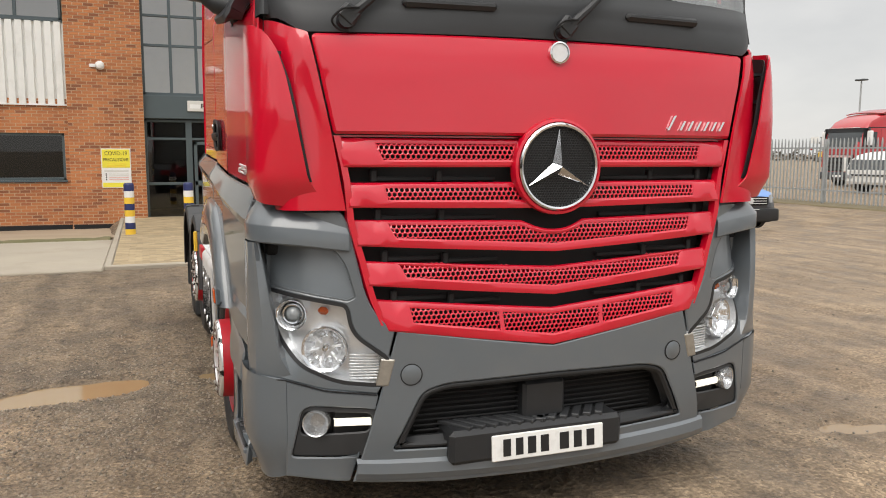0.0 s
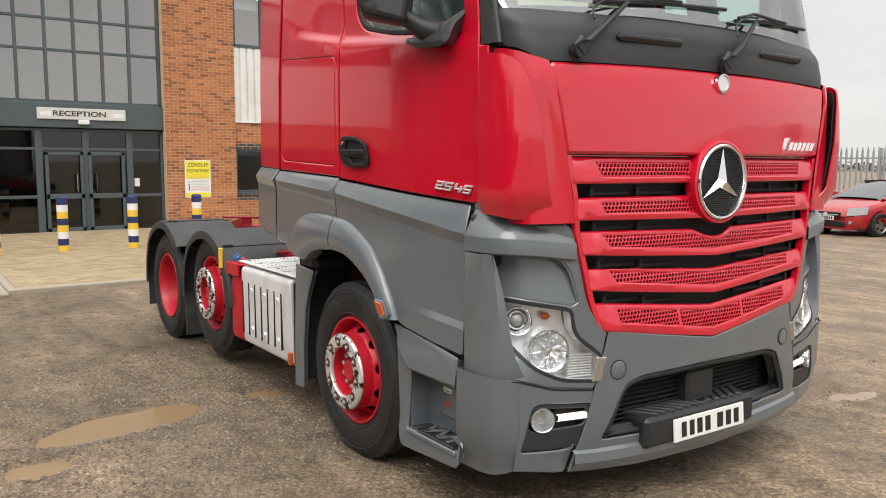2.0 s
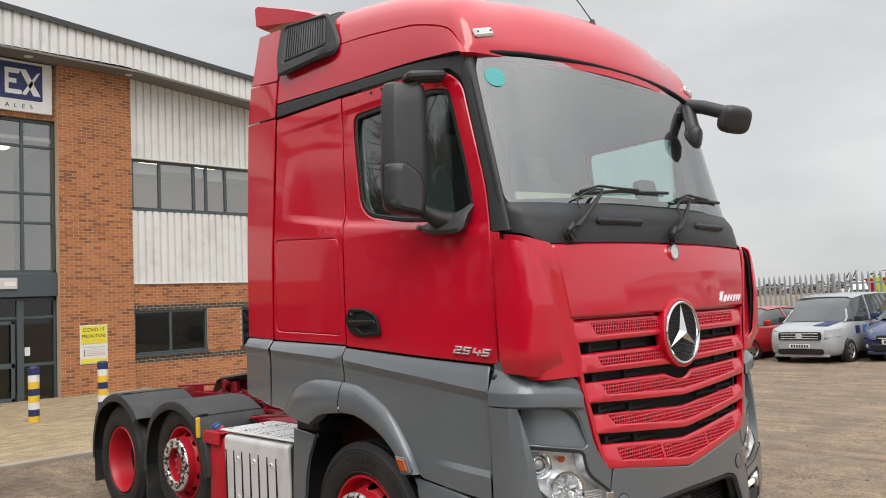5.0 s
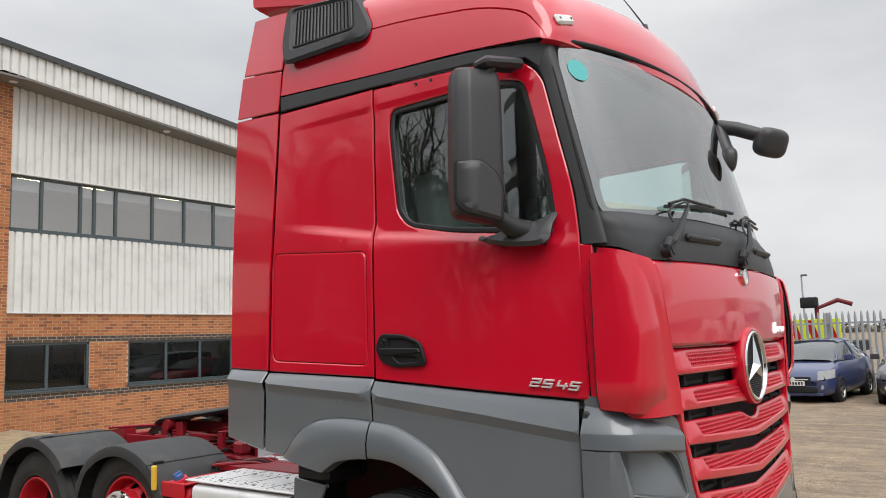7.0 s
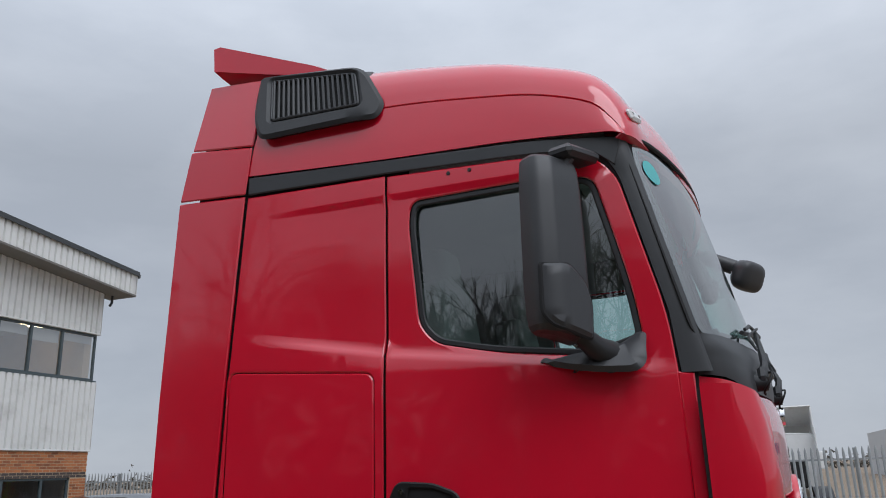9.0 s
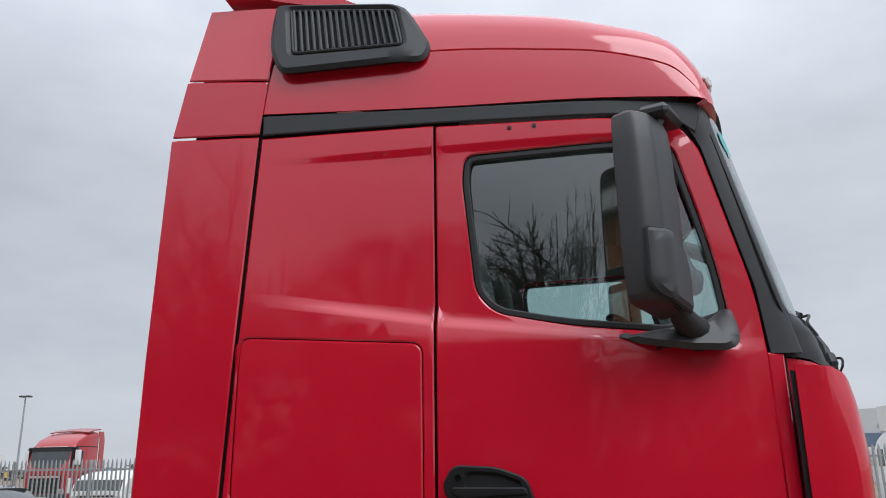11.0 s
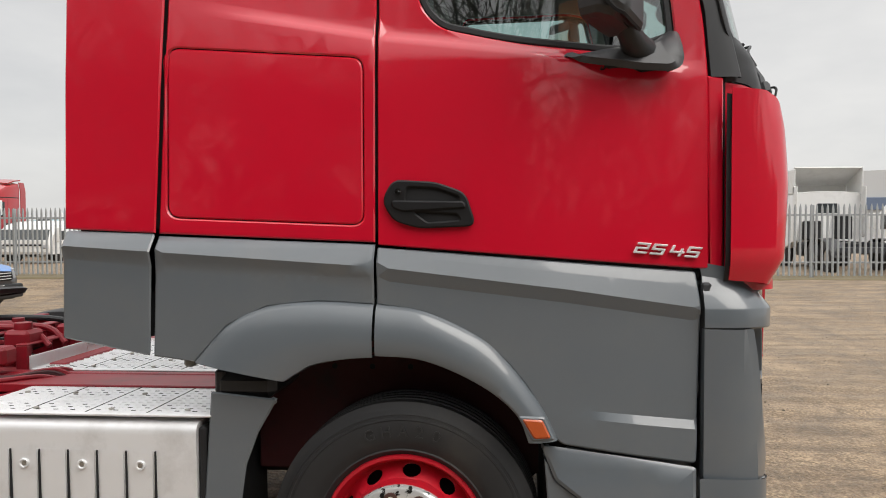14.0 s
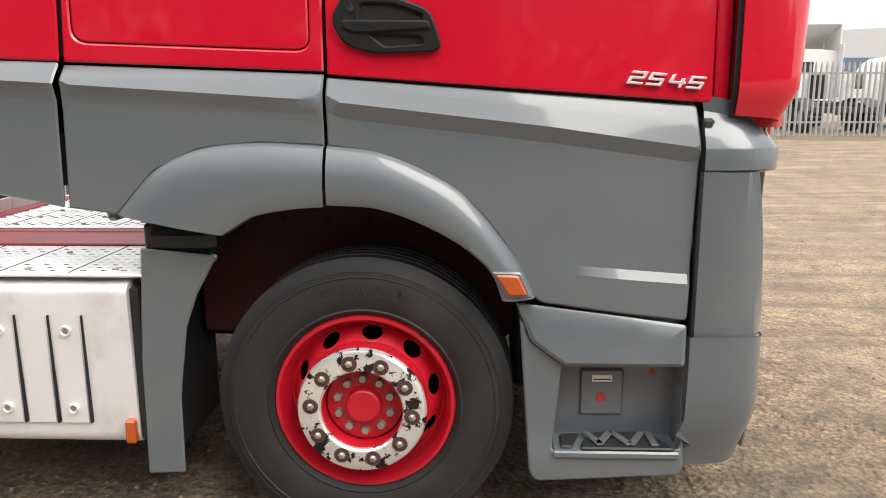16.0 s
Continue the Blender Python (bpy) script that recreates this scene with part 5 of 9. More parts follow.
def make_wheel(name, x, y, z, kind, spin=0.0):
    """kind: 'front' shows a convex hub, 'lift' likewise with a chrome ring, 'drive' a deep dished rim."""
    sgn = -1 if x < 0 else 1
    M = Matrix.Translation((x, y, z)) @ (Matrix.Identity(4) if sgn < 0 else Matrix.Rotation(math.pi, 4, "Z")) @ Matrix.Rotation(spin, 4, "X")
    P = lambda g: moved(g, M)
    wh = part(name, P(lathe([(0.02, 0.06), (0.30, 0.06), (0.30, 0.14), (0.02, 0.14)], (0, 0, 0), "x", 32)), VOID, lorry, "lorry wheel with a red steel rim and worn tyre")
    part("tyre", P(tyre_geo(0.30, 0.513)), RUBBER, wh)
    if kind == "drive":
        part("rim", P(lathe([(0.312, -0.125), (0.306, -0.135), (0.295, -0.132), (0.284, -0.115), (0.272, -0.06), (0.262, 0.03), (0.235, 0.10), (0.12, 0.11), (0.11, 0.05), (0.02, 0.04)], (0, 0, 0), "x", 64)), RED2, wh)
        for k in range(10):
            a = 2 * math.pi * k / 10
            part("wheel_nut", P(disc(0.017, (0.085, 0.165 * math.cos(a), 0.165 * math.sin(a)), "x", 6, 0.05)), STEEL, wh)
        return wh
    # rim with ten hand holes
    r0, r1 = 0.172, 0.268
    part("rim", P(lathe([(0.314, -0.118), (0.309, -0.130), (0.298, -0.130), (0.288, -0.115), (0.278, -0.075), (0.268, -0.05), (0.258, -0.048)], (0, 0, 0), "x", 72)), RED2, wh)
    ring = rounded([(0.268 * math.cos(t), 0.268 * math.sin(t)) for t in np.linspace(0, 2 * math.pi, 64, endpoint=False)], 0)
    inner = [(0.20 * math.cos(t), 0.20 * math.sin(t)) for t in np.linspace(0, 2 * math.pi, 48, endpoint=False)]
    holes = [inner]
    for k in range(10):
        a = 2 * math.pi * (k + 0.5) / 10
        holes.append([(0.243 * math.cos(a) + 0.036 * math.cos(t) * -math.sin(a) + 0.016 * math.sin(t) * math.cos(a), 0.243 * math.sin(a) + 0.036 * math.cos(t) * math.cos(a) + 0.016 * math.sin(t) * math.sin(a)) for t in np.linspace(0, 2 * math.pi, 14, endpoint=False)])

    def dish(u, v):
        r = math.hypot(u, v)
        return (-0.05 - 0.09 * smooth(0.268, 0.205, r), u, v)
    part("wheel_disc", P(patch(ring, holes, dish, step=0.03, th=0.012, lip=0.003, rim=0.004)), RED2, wh)
    part("hub_drum", P(add(lathe([(0.222, -0.11), (0.218, -0.186), (0.20, -0.188)], (0, 0, 0), "x", 64), lathe([(0.150, -0.188), (0.138, -0.186), (0.136, -0.12)], (0, 0, 0), "x", 64))), RED2, wh)
    cr = part("hub_ring", P(lathe([(0.139, -0.186), (0.139, -0.199), (0.145, -0.207), (0.204, -0.207), (0.213, -0.203), (0.219, -0.194), (0.220, -0.186)], (0, 0, 0), "x", 64)), WORN, wh, "worn chipped chrome ring")
    for k in range(10):
        a = 2 * math.pi * k / 10
        c = (0, 0.172 * math.cos(a), 0.172 * math.sin(a))
        part("wheel_nut", P(lathe([(0.0005, -0.219), (0.007, -0.219), (0.009, -0.216), (0.013, -0.213), (0.014, -0.200)], c, "x", 6)), STEEL, wh)
        part("nut_seat", P(lathe([(0.0005, -0.2095), (0.026, -0.2095), (0.028, -0.205)], c, "x", 16)), RUSTY, wh)
    part("hub", P(lathe([(0.0005, -0.166), (0.052, -0.166), (0.058, -0.162), (0.060, -0.150), (0.064, -0.132), (0.130, -0.128), (0.136, -0.11)], (0, 0, 0), "x", 48)), RED2, wh)
    for k in range(10):
        a = 2 * math.pi * (k + 0.3) / 10
        part("hub_bolt", P(lathe([(0.0005, -0.153), (0.013, -0.153), (0.016, -0.149), (0.0175, -0.125)], (0, 0.094 * math.cos(a), 0.094 * math.sin(a)), "x", 6)), STEEL, wh)
    return wh


fw = make_wheel("front_wheel", -1.115, 1.41, 0.475, "front", 0.1)
make_wheel("front_wheel", 1.115, 1.41, 0.475, "front", 0.4)
make_wheel("lift_wheel", -1.09, 3.90, 0.575, "front", 0.7)
make_wheel("lift_wheel", 1.09, 3.90, 0.575, "front", 0.2)
for x in (-1.10, -0.77, 0.77, 1.10):
    make_wheel("drive_wheel", x, 5.16, 0.475, "drive", 0.3)
# raised tyre lettering
for k, ch in enumerate("GHA20"):
    a = radians(90 + (k - 2) * 9.0) + 0.0
    c = (-1.2655, 1.41 + 0.405 * math.cos(a), 0.475 + 0.405 * math.sin(a))
    up = Vector((0, c[1] - 1.41, c[2] - 0.475)).normalized()
    right = Vector((-1, 0, 0)).cross(up) * -1
    mm = Matrix((( right.x, up.x, -1, c[0]), (right.y, up.y, 0, c[1]), (right.z, up.z, 0, c[2]), (0, 0, 0, 1)))
    words("tyre_letter", ch, 0.062, mm, LETTER, fw, 0.006)

# ---- mirrors ----
def ball(a, b, c, n=14, pw=0.75):
    """A softened egg shape with half-axes a, b, c."""
    rows = []
    for i in range(n + 1):
        t = -math.pi / 2 + math.pi * i / n
        ct, st = abs(math.cos(t)) ** pw, math.copysign(abs(math.sin(t)) ** pw, math.sin(t))
        rows.append([(a * ct * math.copysign(abs(math.cos(u)) ** pw, math.cos(u)), b * ct * math.copysign(abs(math.sin(u)) ** pw, math.sin(u)), c * st) for u in np.linspace(0, 2 * math.pi, 24, endpoint=False)])
    return grid(rows, wrap=True)



def rbox(w, d, h, r=0.06, taper=0.9):
    """An upright rounded shell, open-ended forms closed with domed ends."""
    rows = []
    base = rounded([(-w / 2, -d / 2), (w / 2, -d / 2), (w / 2, d / 2), (-w / 2, d / 2)], [r, r, r * 0.3, r * 0.3], 6)
    for t, k in ((-0.5, 0.70), (-0.485, 0.85), (-0.45, 0.96), (-0.38, 1.0), (0.0, 1.0), (0.38, 0.98), (0.45, 0.92), (0.485, 0.80), (0.5, 0.62)):
        rows.append([(x * k, y * (k * 0.5 + 0.5), t * h) for x, y in base])
    g = grid(rows, wrap=True)
    return add(g, (rows[0], [tuple(range(len(base)))]), (rows[-1], [tuple(range(len(base)))]))


SHELL = mat("mirror_shell", (0.036, 0.037, 0.040), 0.42, vary=0.12, scale=9, bump=0.03, bscale=400)


def mirror_shell(w, d, h):
    """A tall housing: narrow side facet, creased broad face, drawn in and slanted at the foot."""
    base = rounded([(-w / 2, d / 2), (-w / 2, -d * 0.20), (-w * 0.22, -d * 0.48), (w * 0.40, -d * 0.36), (w / 2, -d * 0.05), (w / 2, d / 2)], [0.006, 0.03, 0.012, 0.03, 0.03, 0.006], 5)
    rows = []
    for t, kx, ky in ((-0.5, 0.66, 0.45), (-0.488, 0.80, 0.68), (-0.46, 0.90, 0.85), (-0.40, 0.96, 0.95), (-0.25, 1.0, 1.0), (0.0, 1.0, 1.0), (0.30, 0.98, 0.97), (0.42, 0.95, 0.93), (0.47, 0.90, 0.84), (0.492, 0.80, 0.68), (0.5, 0.62, 0.45)):
        slant = 0.10 * (0.5 + 0.5 * min(1.0, max(-1.0, -t / 0.5))) ** 3
        rows.append([(x * kx, d / 2 + (y - d / 2) * ky, t * h - slant * (x + w / 2)) for x, y in base])
    return add(grid(rows, wrap=True), (rows[0], [tuple(range(len(base)))]), (rows[-1], [tuple(range(len(base)))]))


for s in (0, 1):
    fx = flip_x if s else (lambda g: g)
    M = pose(-1.455, 0.665, 2.688, -2, 2, -36)
    mir = part("side_mirror", fx(moved(mirror_shell(0.25, 0.135, 0.72), M)), SHELL, lorry, "tall dark grey door mirror", angle=20)
    M2 = pose(-1.463, 0.655, 2.455, -2, 2, -36)
    wide = rounded([(-0.128, 0.128), (-0.005, 0.128), (0.072, 0.072), (0.100, -0.010), (0.088, -0.150), (-0.085, -0.118), (-0.128, -0.07)], [0.02, 0.02, 0.03, 0.03, 0.02, 0.03, 0.03])
    wsurf = lambda o: lambda u, w: (u, -0.060 + o + (0.52 * (-0.055 - u) if u < -0.055 else 0.10 * max(0.0, u + 0.05)), w)
    part("wide_angle_gap", fx(moved(patch(shrunk(wide, -0.006), [], wsurf(-0.004), step=0.03, th=0.04, lip=0.006, rim=0.008), M2)), VOID, mir)
    part("wide_angle_housing", fx(moved(patch(wide, [], wsurf(-0.014), step=0.03, th=0.045, lip=0.012, rim=0.018), M2)), SHELL, mir)
    part("mirror_glass", fx(moved(box(-0.11, 0.11, 0.064, 0.074, -0.08, 0.30, 0.02), M)), MIRROR, mir)
    part("mirror_glass", fx(moved(box(-0.105, 0.105, 0.066, 0.076, -0.10, 0.10, 0.02), M2)), MIRROR, mir)
    part("lower_arm", fx(add(tube([(-1.25, 0.53, 2.262), (-1.33, 0.575, 2.285), (-1.40, 0.62, 2.34), (-1.43, 0.645, 2.40)], [0.058, 0.048, 0.036, 0.032], 12))), BLACK, mir)
    part("door_mount", fx(patch(rounded([(0.83, 2.268), (0.72, 2.222), (0.58, 2.195), (0.44, 2.19), (0.395, 2.225), (0.40, 2.36), (0.435, 2.365), (0.52, 2.30), (0.70, 2.285)], [0.01, 0.05, 0.05, 0.04, 0.03, 0.015, 0.02, 0.05, 0.03]), [], lambda y, z: (-half_width(y, z) - 0.085 * smooth(0.82, 0.60, y) * smooth(2.37, 2.26, z) - 0.01, y, z), step=0.04, th=0.07, lip=0.014, rim=0.022)), SHELL, mir)
    part("upper_arm", fx(add(moved(box(-0.115, 0.12, -0.06, 0.06, -0.026, 0.026, 0.018), pose(-1.35, 0.60, 3.075, 0, -6, -20)), tube([(-1.38, 0.61, 3.07), (-1.42, 0.64, 3.01)], 0.03, 10))), SHELL, mir)
# front kerb mirror on its arm, at the far top corner of the windscreen
km = part("kerb_mirror", tube([(1.0, 0.40, 3.20), (1.012, 0.33, 3.185), (1.026, 0.22, 3.155), (1.045, 0.11, 3.105), (1.058, 0.05, 3.075)], [0.036, 0.052, 0.050, 0.050, 0.052], 14), SHELL, lorry, "black kerb mirror on a short arm")
KM = pose(1.058, 0.01, 3.025, 20, 8, -35)
part("housing", moved(ball(0.112, 0.070, 0.100, 18, 0.62), KM), SHELL, km)
part("mirror_glass", moved(ball(0.094, 0.012, 0.080), KM @ pose(0, 0.060, 0)), MIRROR, km)
part("leg", tube([(1.008, 0.335, 3.18), (0.992, 0.315, 3.10), (0.968, 0.29, 3.02), (0.945, 0.262, 2.955)], [0.050, 0.052, 0.054, 0.060], 14), SHELL, km)
part("foot", moved(ball(0.068, 0.050, 0.085), pose(0.938, 0.252, 2.925, 10, 0, 20)), SHELL, km)

# ---- inside of the cab ----
hole = shrunk(WIN, 0.0)
both("side_lining", patch([(1.45, 1.45), (2.25, 1.5), (2.2, 3.28), (0.50, 3.28), (0.50, 3.12), (0.39, 2.68), (0.34, 2.15), (0.33, 1.45)], [hole], lambda y, z: (-half_width(y, z) + 0.07, y, z), step=0.1, th=0.01, lip=0), LINER, lorry)
part("rear_wall", add(box(-1.2, 1.2, 2.24, 2.28, 1.1, 3.75, 0.01)), LINER, lorry)
part("headlining", box(-1.16, 1.16, 0.60, 2.24, 3.27, 3.31, 0.01), LINER, lorry)
part("sun_shelf", box(-0.95, 0.95, 0.42, 0.75, 3.20, 3.265, 0.02), LINER, lorry)
# floor painted near-black as the shade above the front wheels
part("cab_floor", box(-1.2, 1.2, 0.2, 2.28, 1.21, 1.28, 0.01), VOID, lorry)
part("firewall", box(-1.18, 1.18, 0.24, 0.28, 1.15, 2.2, 0.01), LINER, lorry)
dash = part("dashboard", grid([[(x, y + 0.13 * x * x, z) for x in np.linspace(-1.12, 1.12, 15)] for y, z in ((0.02, 2.24), (0.10, 2.30), (0.25, 2.33), (0.42, 2.31), (0.48, 2.22), (0.46, 1.9), (0.30, 1.7))], 0.02), LINER, lorry)
part("dash_trim", grid([[(x, 0.13 + 0.13 * x * x, 2.31 + d) for x in np.linspace(-1.02, -0.05, 9)] for d in (0.0, 0.10)], 0.015), CREAM, lorry, "cream folded screen trim")
part("dash_screen", moved(rbox(0.20, 0.06, 0.26, 0.04), pose(0.18, 0.20, 2.42, -10, 0, 0)), BLACK, lorry)
whl = part("steering_wheel", moved(lathe([(0.225 + 0.016 * math.cos(t), 0.016 * math.sin(t)) for t in np.linspace(0, 2 * math.pi, 10, endpoint=False)], (0, 0, 0), "z", 36, True), pose(-0.62, 0.66, 2.30, 40, 0, 0)), BLACK, lorry)
part("wheel_boss", add(moved(disc(0.08, (0, 0, 0), "z", 20, 0.05), pose(-0.62, 0.66, 2.30, 40, 0, 0)), tube([(-0.84, 0.66, 2.30), (-0.40, 0.66, 2.30)], 0.018, 8), tube([(-0.62, 0.66, 2.29), (-0.62, 0.42, 1.95)], 0.04, 10)), BLACK, whl)
for x in (-0.62, 0.62):
    seat = part("seat", moved(rbox(0.50, 0.50, 0.16, 0.10), pose(x, 1.15, 1.95)), LINER, lorry)
    part("backrest", moved(rbox(0.50, 0.16, 0.80, 0.07), pose(x, 1.42, 2.38, -8, 0, 0)), LINER, seat)
    part("headrest", moved(rbox(0.28, 0.12, 0.22, 0.06), pose(x, 1.47, 2.84, -8, 0, 0)), LINER, seat)
    part("seat_base", box(x - 0.2, x + 0.2, 0.95, 1.35, 1.2, 1.9, 0.02), LINER, seat)
part("bunk", box(-1.15, 1.15, 1.60, 2.22, 1.70, 1.86, 0.03), LINER, lorry)

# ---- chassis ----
# near-black fill boxes stand in for the shaded engine space
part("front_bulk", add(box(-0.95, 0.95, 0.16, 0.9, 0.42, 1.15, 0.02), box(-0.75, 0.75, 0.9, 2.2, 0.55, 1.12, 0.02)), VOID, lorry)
for x in (-0.42, 0.42):
    part("frame_rail", add(box(x - 0.04, x + 0.04, 0.6, 6.05, 0.655, 0.685, 0.004), box(x - 0.04, x + 0.04, 0.6, 6.05, 0.905, 0.935, 0.004), box(x - 0.006 - 0.034 * (1 if x > 0 else -1), x + 0.006 - 0.034 * (1 if x > 0 else -1), 0.6, 6.05, 0.675, 0.915, 0.002)), RED5, lorry)
for y in (2.5, 3.3, 4.5, 5.95):
    part("cross_member", box(-0.40, 0.40, y - 0.05, y + 0.05, 0.76, 0.96, 0.01), RED5, lorry)
for x, y, z in ((0, 1.41, 0.475), (0, 3.9, 0.575), (0, 5.16, 0.475)):
    part("axle", add(tube([(-0.98, y, z), (0.98, y, z)], 0.075, 14), lathe([(0.03, -0.16), (0.18, -0.12), (0.21, 0.0), (0.18, 0.12), (0.03, 0.16)], (0, y, z), "x", 24)), VOID, lorry)
for s in (-1, 1):
    for y in (3.9, 5.16):
        part("air_bellows", lathe([(0.05, 0.72), (0.13, 0.73), (0.15, 0.68), (0.12, 0.64), (0.15, 0.60), (0.13, 0.55), (0.05, 0.54)], (s * 0.45, y + 0.42, 0), "z", 20), RUBBER, lorry)
    # wheel-arch fill: near-black top, and a back panel in shade-darkened red
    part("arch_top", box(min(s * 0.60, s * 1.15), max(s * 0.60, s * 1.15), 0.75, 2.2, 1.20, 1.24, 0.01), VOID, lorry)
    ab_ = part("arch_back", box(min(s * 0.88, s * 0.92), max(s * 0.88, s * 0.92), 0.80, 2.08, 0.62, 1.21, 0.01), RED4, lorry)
    for k in range(14):
        part("punched_hole", disc(0.012, (s * 0.921, 0.95 + (k % 7) * 0.16, 1.06 + 0.07 * (k // 7)), "x", 10, 0.004), VOID, ab_)
part("gearbox", box(-0.3, 0.3, 1.6, 2.9, 0.42, 0.85, 0.05), VOID, lorry)
# grey mud flap behind the front wheel
both("front_mudflap", patch(rounded([(2.145, 1.02), (1.888, 0.995), (1.965, 0.86), (2.01, 0.74), (2.045, 0.5), (2.05, 0.212), (2.182, 0.205), (2.175, 0.6)], 0.01), [], lambda y, z: (-1.262, y, z), step=0.05, th=0.035), GREY, lorry)
both("mudflap_inner", add(box(-1.24, -0.75, 2.10, 2.14, 0.25, 1.10, 0.01), box(-1.25, -0.80, 1.90, 2.14, 0.99, 1.09, 0.03)), BLACK, lorry)

# fuel tank with its pressed slats
for s in (0, 1):
    fx = flip_x if s else (lambda g: g)
    sect = rounded([(-1.262, 0.315), (-1.275, 0.90), (-0.66, 0.90), (-0.66, 0.315)], [0.05, 0.05, 0.04, 0.05], 6)
    tank = part("fuel_tank", fx(add(grid([[(x, y, z) for x, z in sect] for y in np.linspace(2.20, 3.08, 3)], wrap=True), ([(x, 2.20, z) for x, z in sect], [tuple(range(len(sect)))]), ([(x, 3.08, z) for x, z in sect], [tuple(range(len(sect)))]))), ALU, lorry, "ribbed silver tank cover")
    for k in range(6):
        y = 2.4185 + k * 0.1165
        part("rib", fx(grid([[(-1.268 - d - (z - 0.3) * 0.010, y + o, z) for z in np.linspace(0.40, 0.79, 6)] for o, d in ((-0.050, -0.004), (-0.047, 0.003), (0.0, 0.0045), (0.047, 0.003), (0.050, -0.004))])), ALU, tank)
        part("slot", fx(box(-1.2795, -1.262, y + 0.0555, y + 0.0608, 0.40, 0.79, 0.001)), VOID, tank)
        if k % 2 == 0:
            for z in (0.455, 0.735):
                part("rivet_cup", fx(lathe([(0.0085, -0.002), (0.0125, -0.0075), (0.017, -0.0085), (0.0195, -0.004), (0.0195, 0.004)], (-1.277, y, z), "x", 18)), ALU, tank)
                part("rivet", fx(disc(0.009, (-1.280, y, z), "x", 12, 0.006)), STEEL, tank)
    part("tank_end", fx(box(-1.262, -0.67, 2.168, 2.198, 0.33, 0.885, 0.01)), VOID, tank)
    part("slot", fx(box(-1.2795, -1.262, 2.3577, 2.363, 0.40, 0.79, 0.001)), VOID, tank)
    part("tank_reflector", fx(box(-1.29, -1.255, 2.205, 2.24, 0.33, 0.415, 0.006)), AMBER, tank, "orange reflector")
    # deck plates above the tank
    for (xa, xb, ya, yb, zz) in ((-1.262, -0.60, 2.14, 3.17, 0.93), (-0.50, -0.003, 2.35, 3.37, 0.952)):
        dk = part("deck_plate", fx(box(xa, xb, ya, yb, zz - 0.012, zz, 0.004)), ALU, lorry, "perforated aluminium deck plate")
        gs, gp = [], []
        bands = 4
        bw = (yb - ya - 0.04) / bands
        for q in range(bands):
            y0 = ya + 0.02 + q * bw
            if q:
                gp.append(box(xa + 0.02, xb - 0.02, y0 - 0.003, y0 + 0.003, zz - 0.002, zz + 0.0012, 0.0005))
            for r in range(14):
                for c in range(6):
                    x, y = xa + 0.05 + r * (xb - xa - 0.10) / 13, y0 + 0.035 + c * (bw - 0.07) / 5
                    if (r + c) % 2 and (r // 3) % 2 == 0:
                        gp.append(box(x - 0.003, x + 0.003, y - 0.009, y + 0.009, zz - 0.002, zz + 0.0015, 0.0006))
                    else:
                        gs.append(box(x - 0.0035, x + 0.0035, y - 0.010, y + 0.010, zz - 0.002, zz + 0.003, 0.0015))
        for x in (xa + 0.06, (xa + xb) / 2, xb - 0.06):
            for q in (0.12, 0.42, 0.72, 0.93):
                part("bolt", fx(disc(0.011, (x, ya + q * (yb - ya), zz + 0.003), "z", 10, 0.008)), STEEL, dk)
        tagged(part("tread_pattern", fx(add(*gs)), ALU, dk), kind="stuff")
        tagged(part("slot_pattern", fx(add(*gp)), VOID, dk), kind="stuff")
    part("deck_edge", fx(add(box(-0.80, -0.52, 2.2, 3.44, 0.90, 0.94, 0.004), box(-0.56, -0.51, 2.2, 3.56, 0.90, 0.945, 0.006))), RED5, lorry)
    part("deck_lip", fx(box(-0.50, -0.003, 3.372, 3.380, 0.938, 1.012, 0.002)), ALU, lorry)
    # red side box with the blue filler cap, in front of the lift axle
    ad = part("fluid_tank", fx(moved(rbox(0.56, 0.20, 0.60, 0.05), pose(-0.97, 3.27, 0.585))), RED2, lorry, "red fluid tank with a blue cap")
    cap_at = pose(-1.215, 3.30, 0.915, 0, -24, 0)
    part("filler_neck", fx(moved(lathe([(0.052, -0.03), (0.056, -0.02), (0.050, 0.0), (0.034, 0.004)], (0, 0, 0), "z", 24), cap_at)), RED2, ad)
    part("filler_cap", fx(moved(add(lathe([(0.0005, 0.034), (0.026, 0.034), (0.031, 0.028), (0.033, 0.0)], (0, 0, 0), "z", 24), box(-0.030, 0.030, -0.007, 0.007, 0.03, 0.046, 0.003)), cap_at)), BLUECAP, ad)
    part("filler_tray", fx(box(-1.25, -0.80, 3.18, 3.42, 0.878, 0.891, 0.004)), RED2, ad)
    part("tray_lip", fx(box(-1.272, -1.25, 3.18, 3.42, 0.80, 0.90, 0.006)), RED2, ad)
    part("guard_marker", fx(box(-1.312, -1.284, 3.44, 3.475, 0.84, 1.0, 0.006)), YELLOW, lorry, "amber marker post")

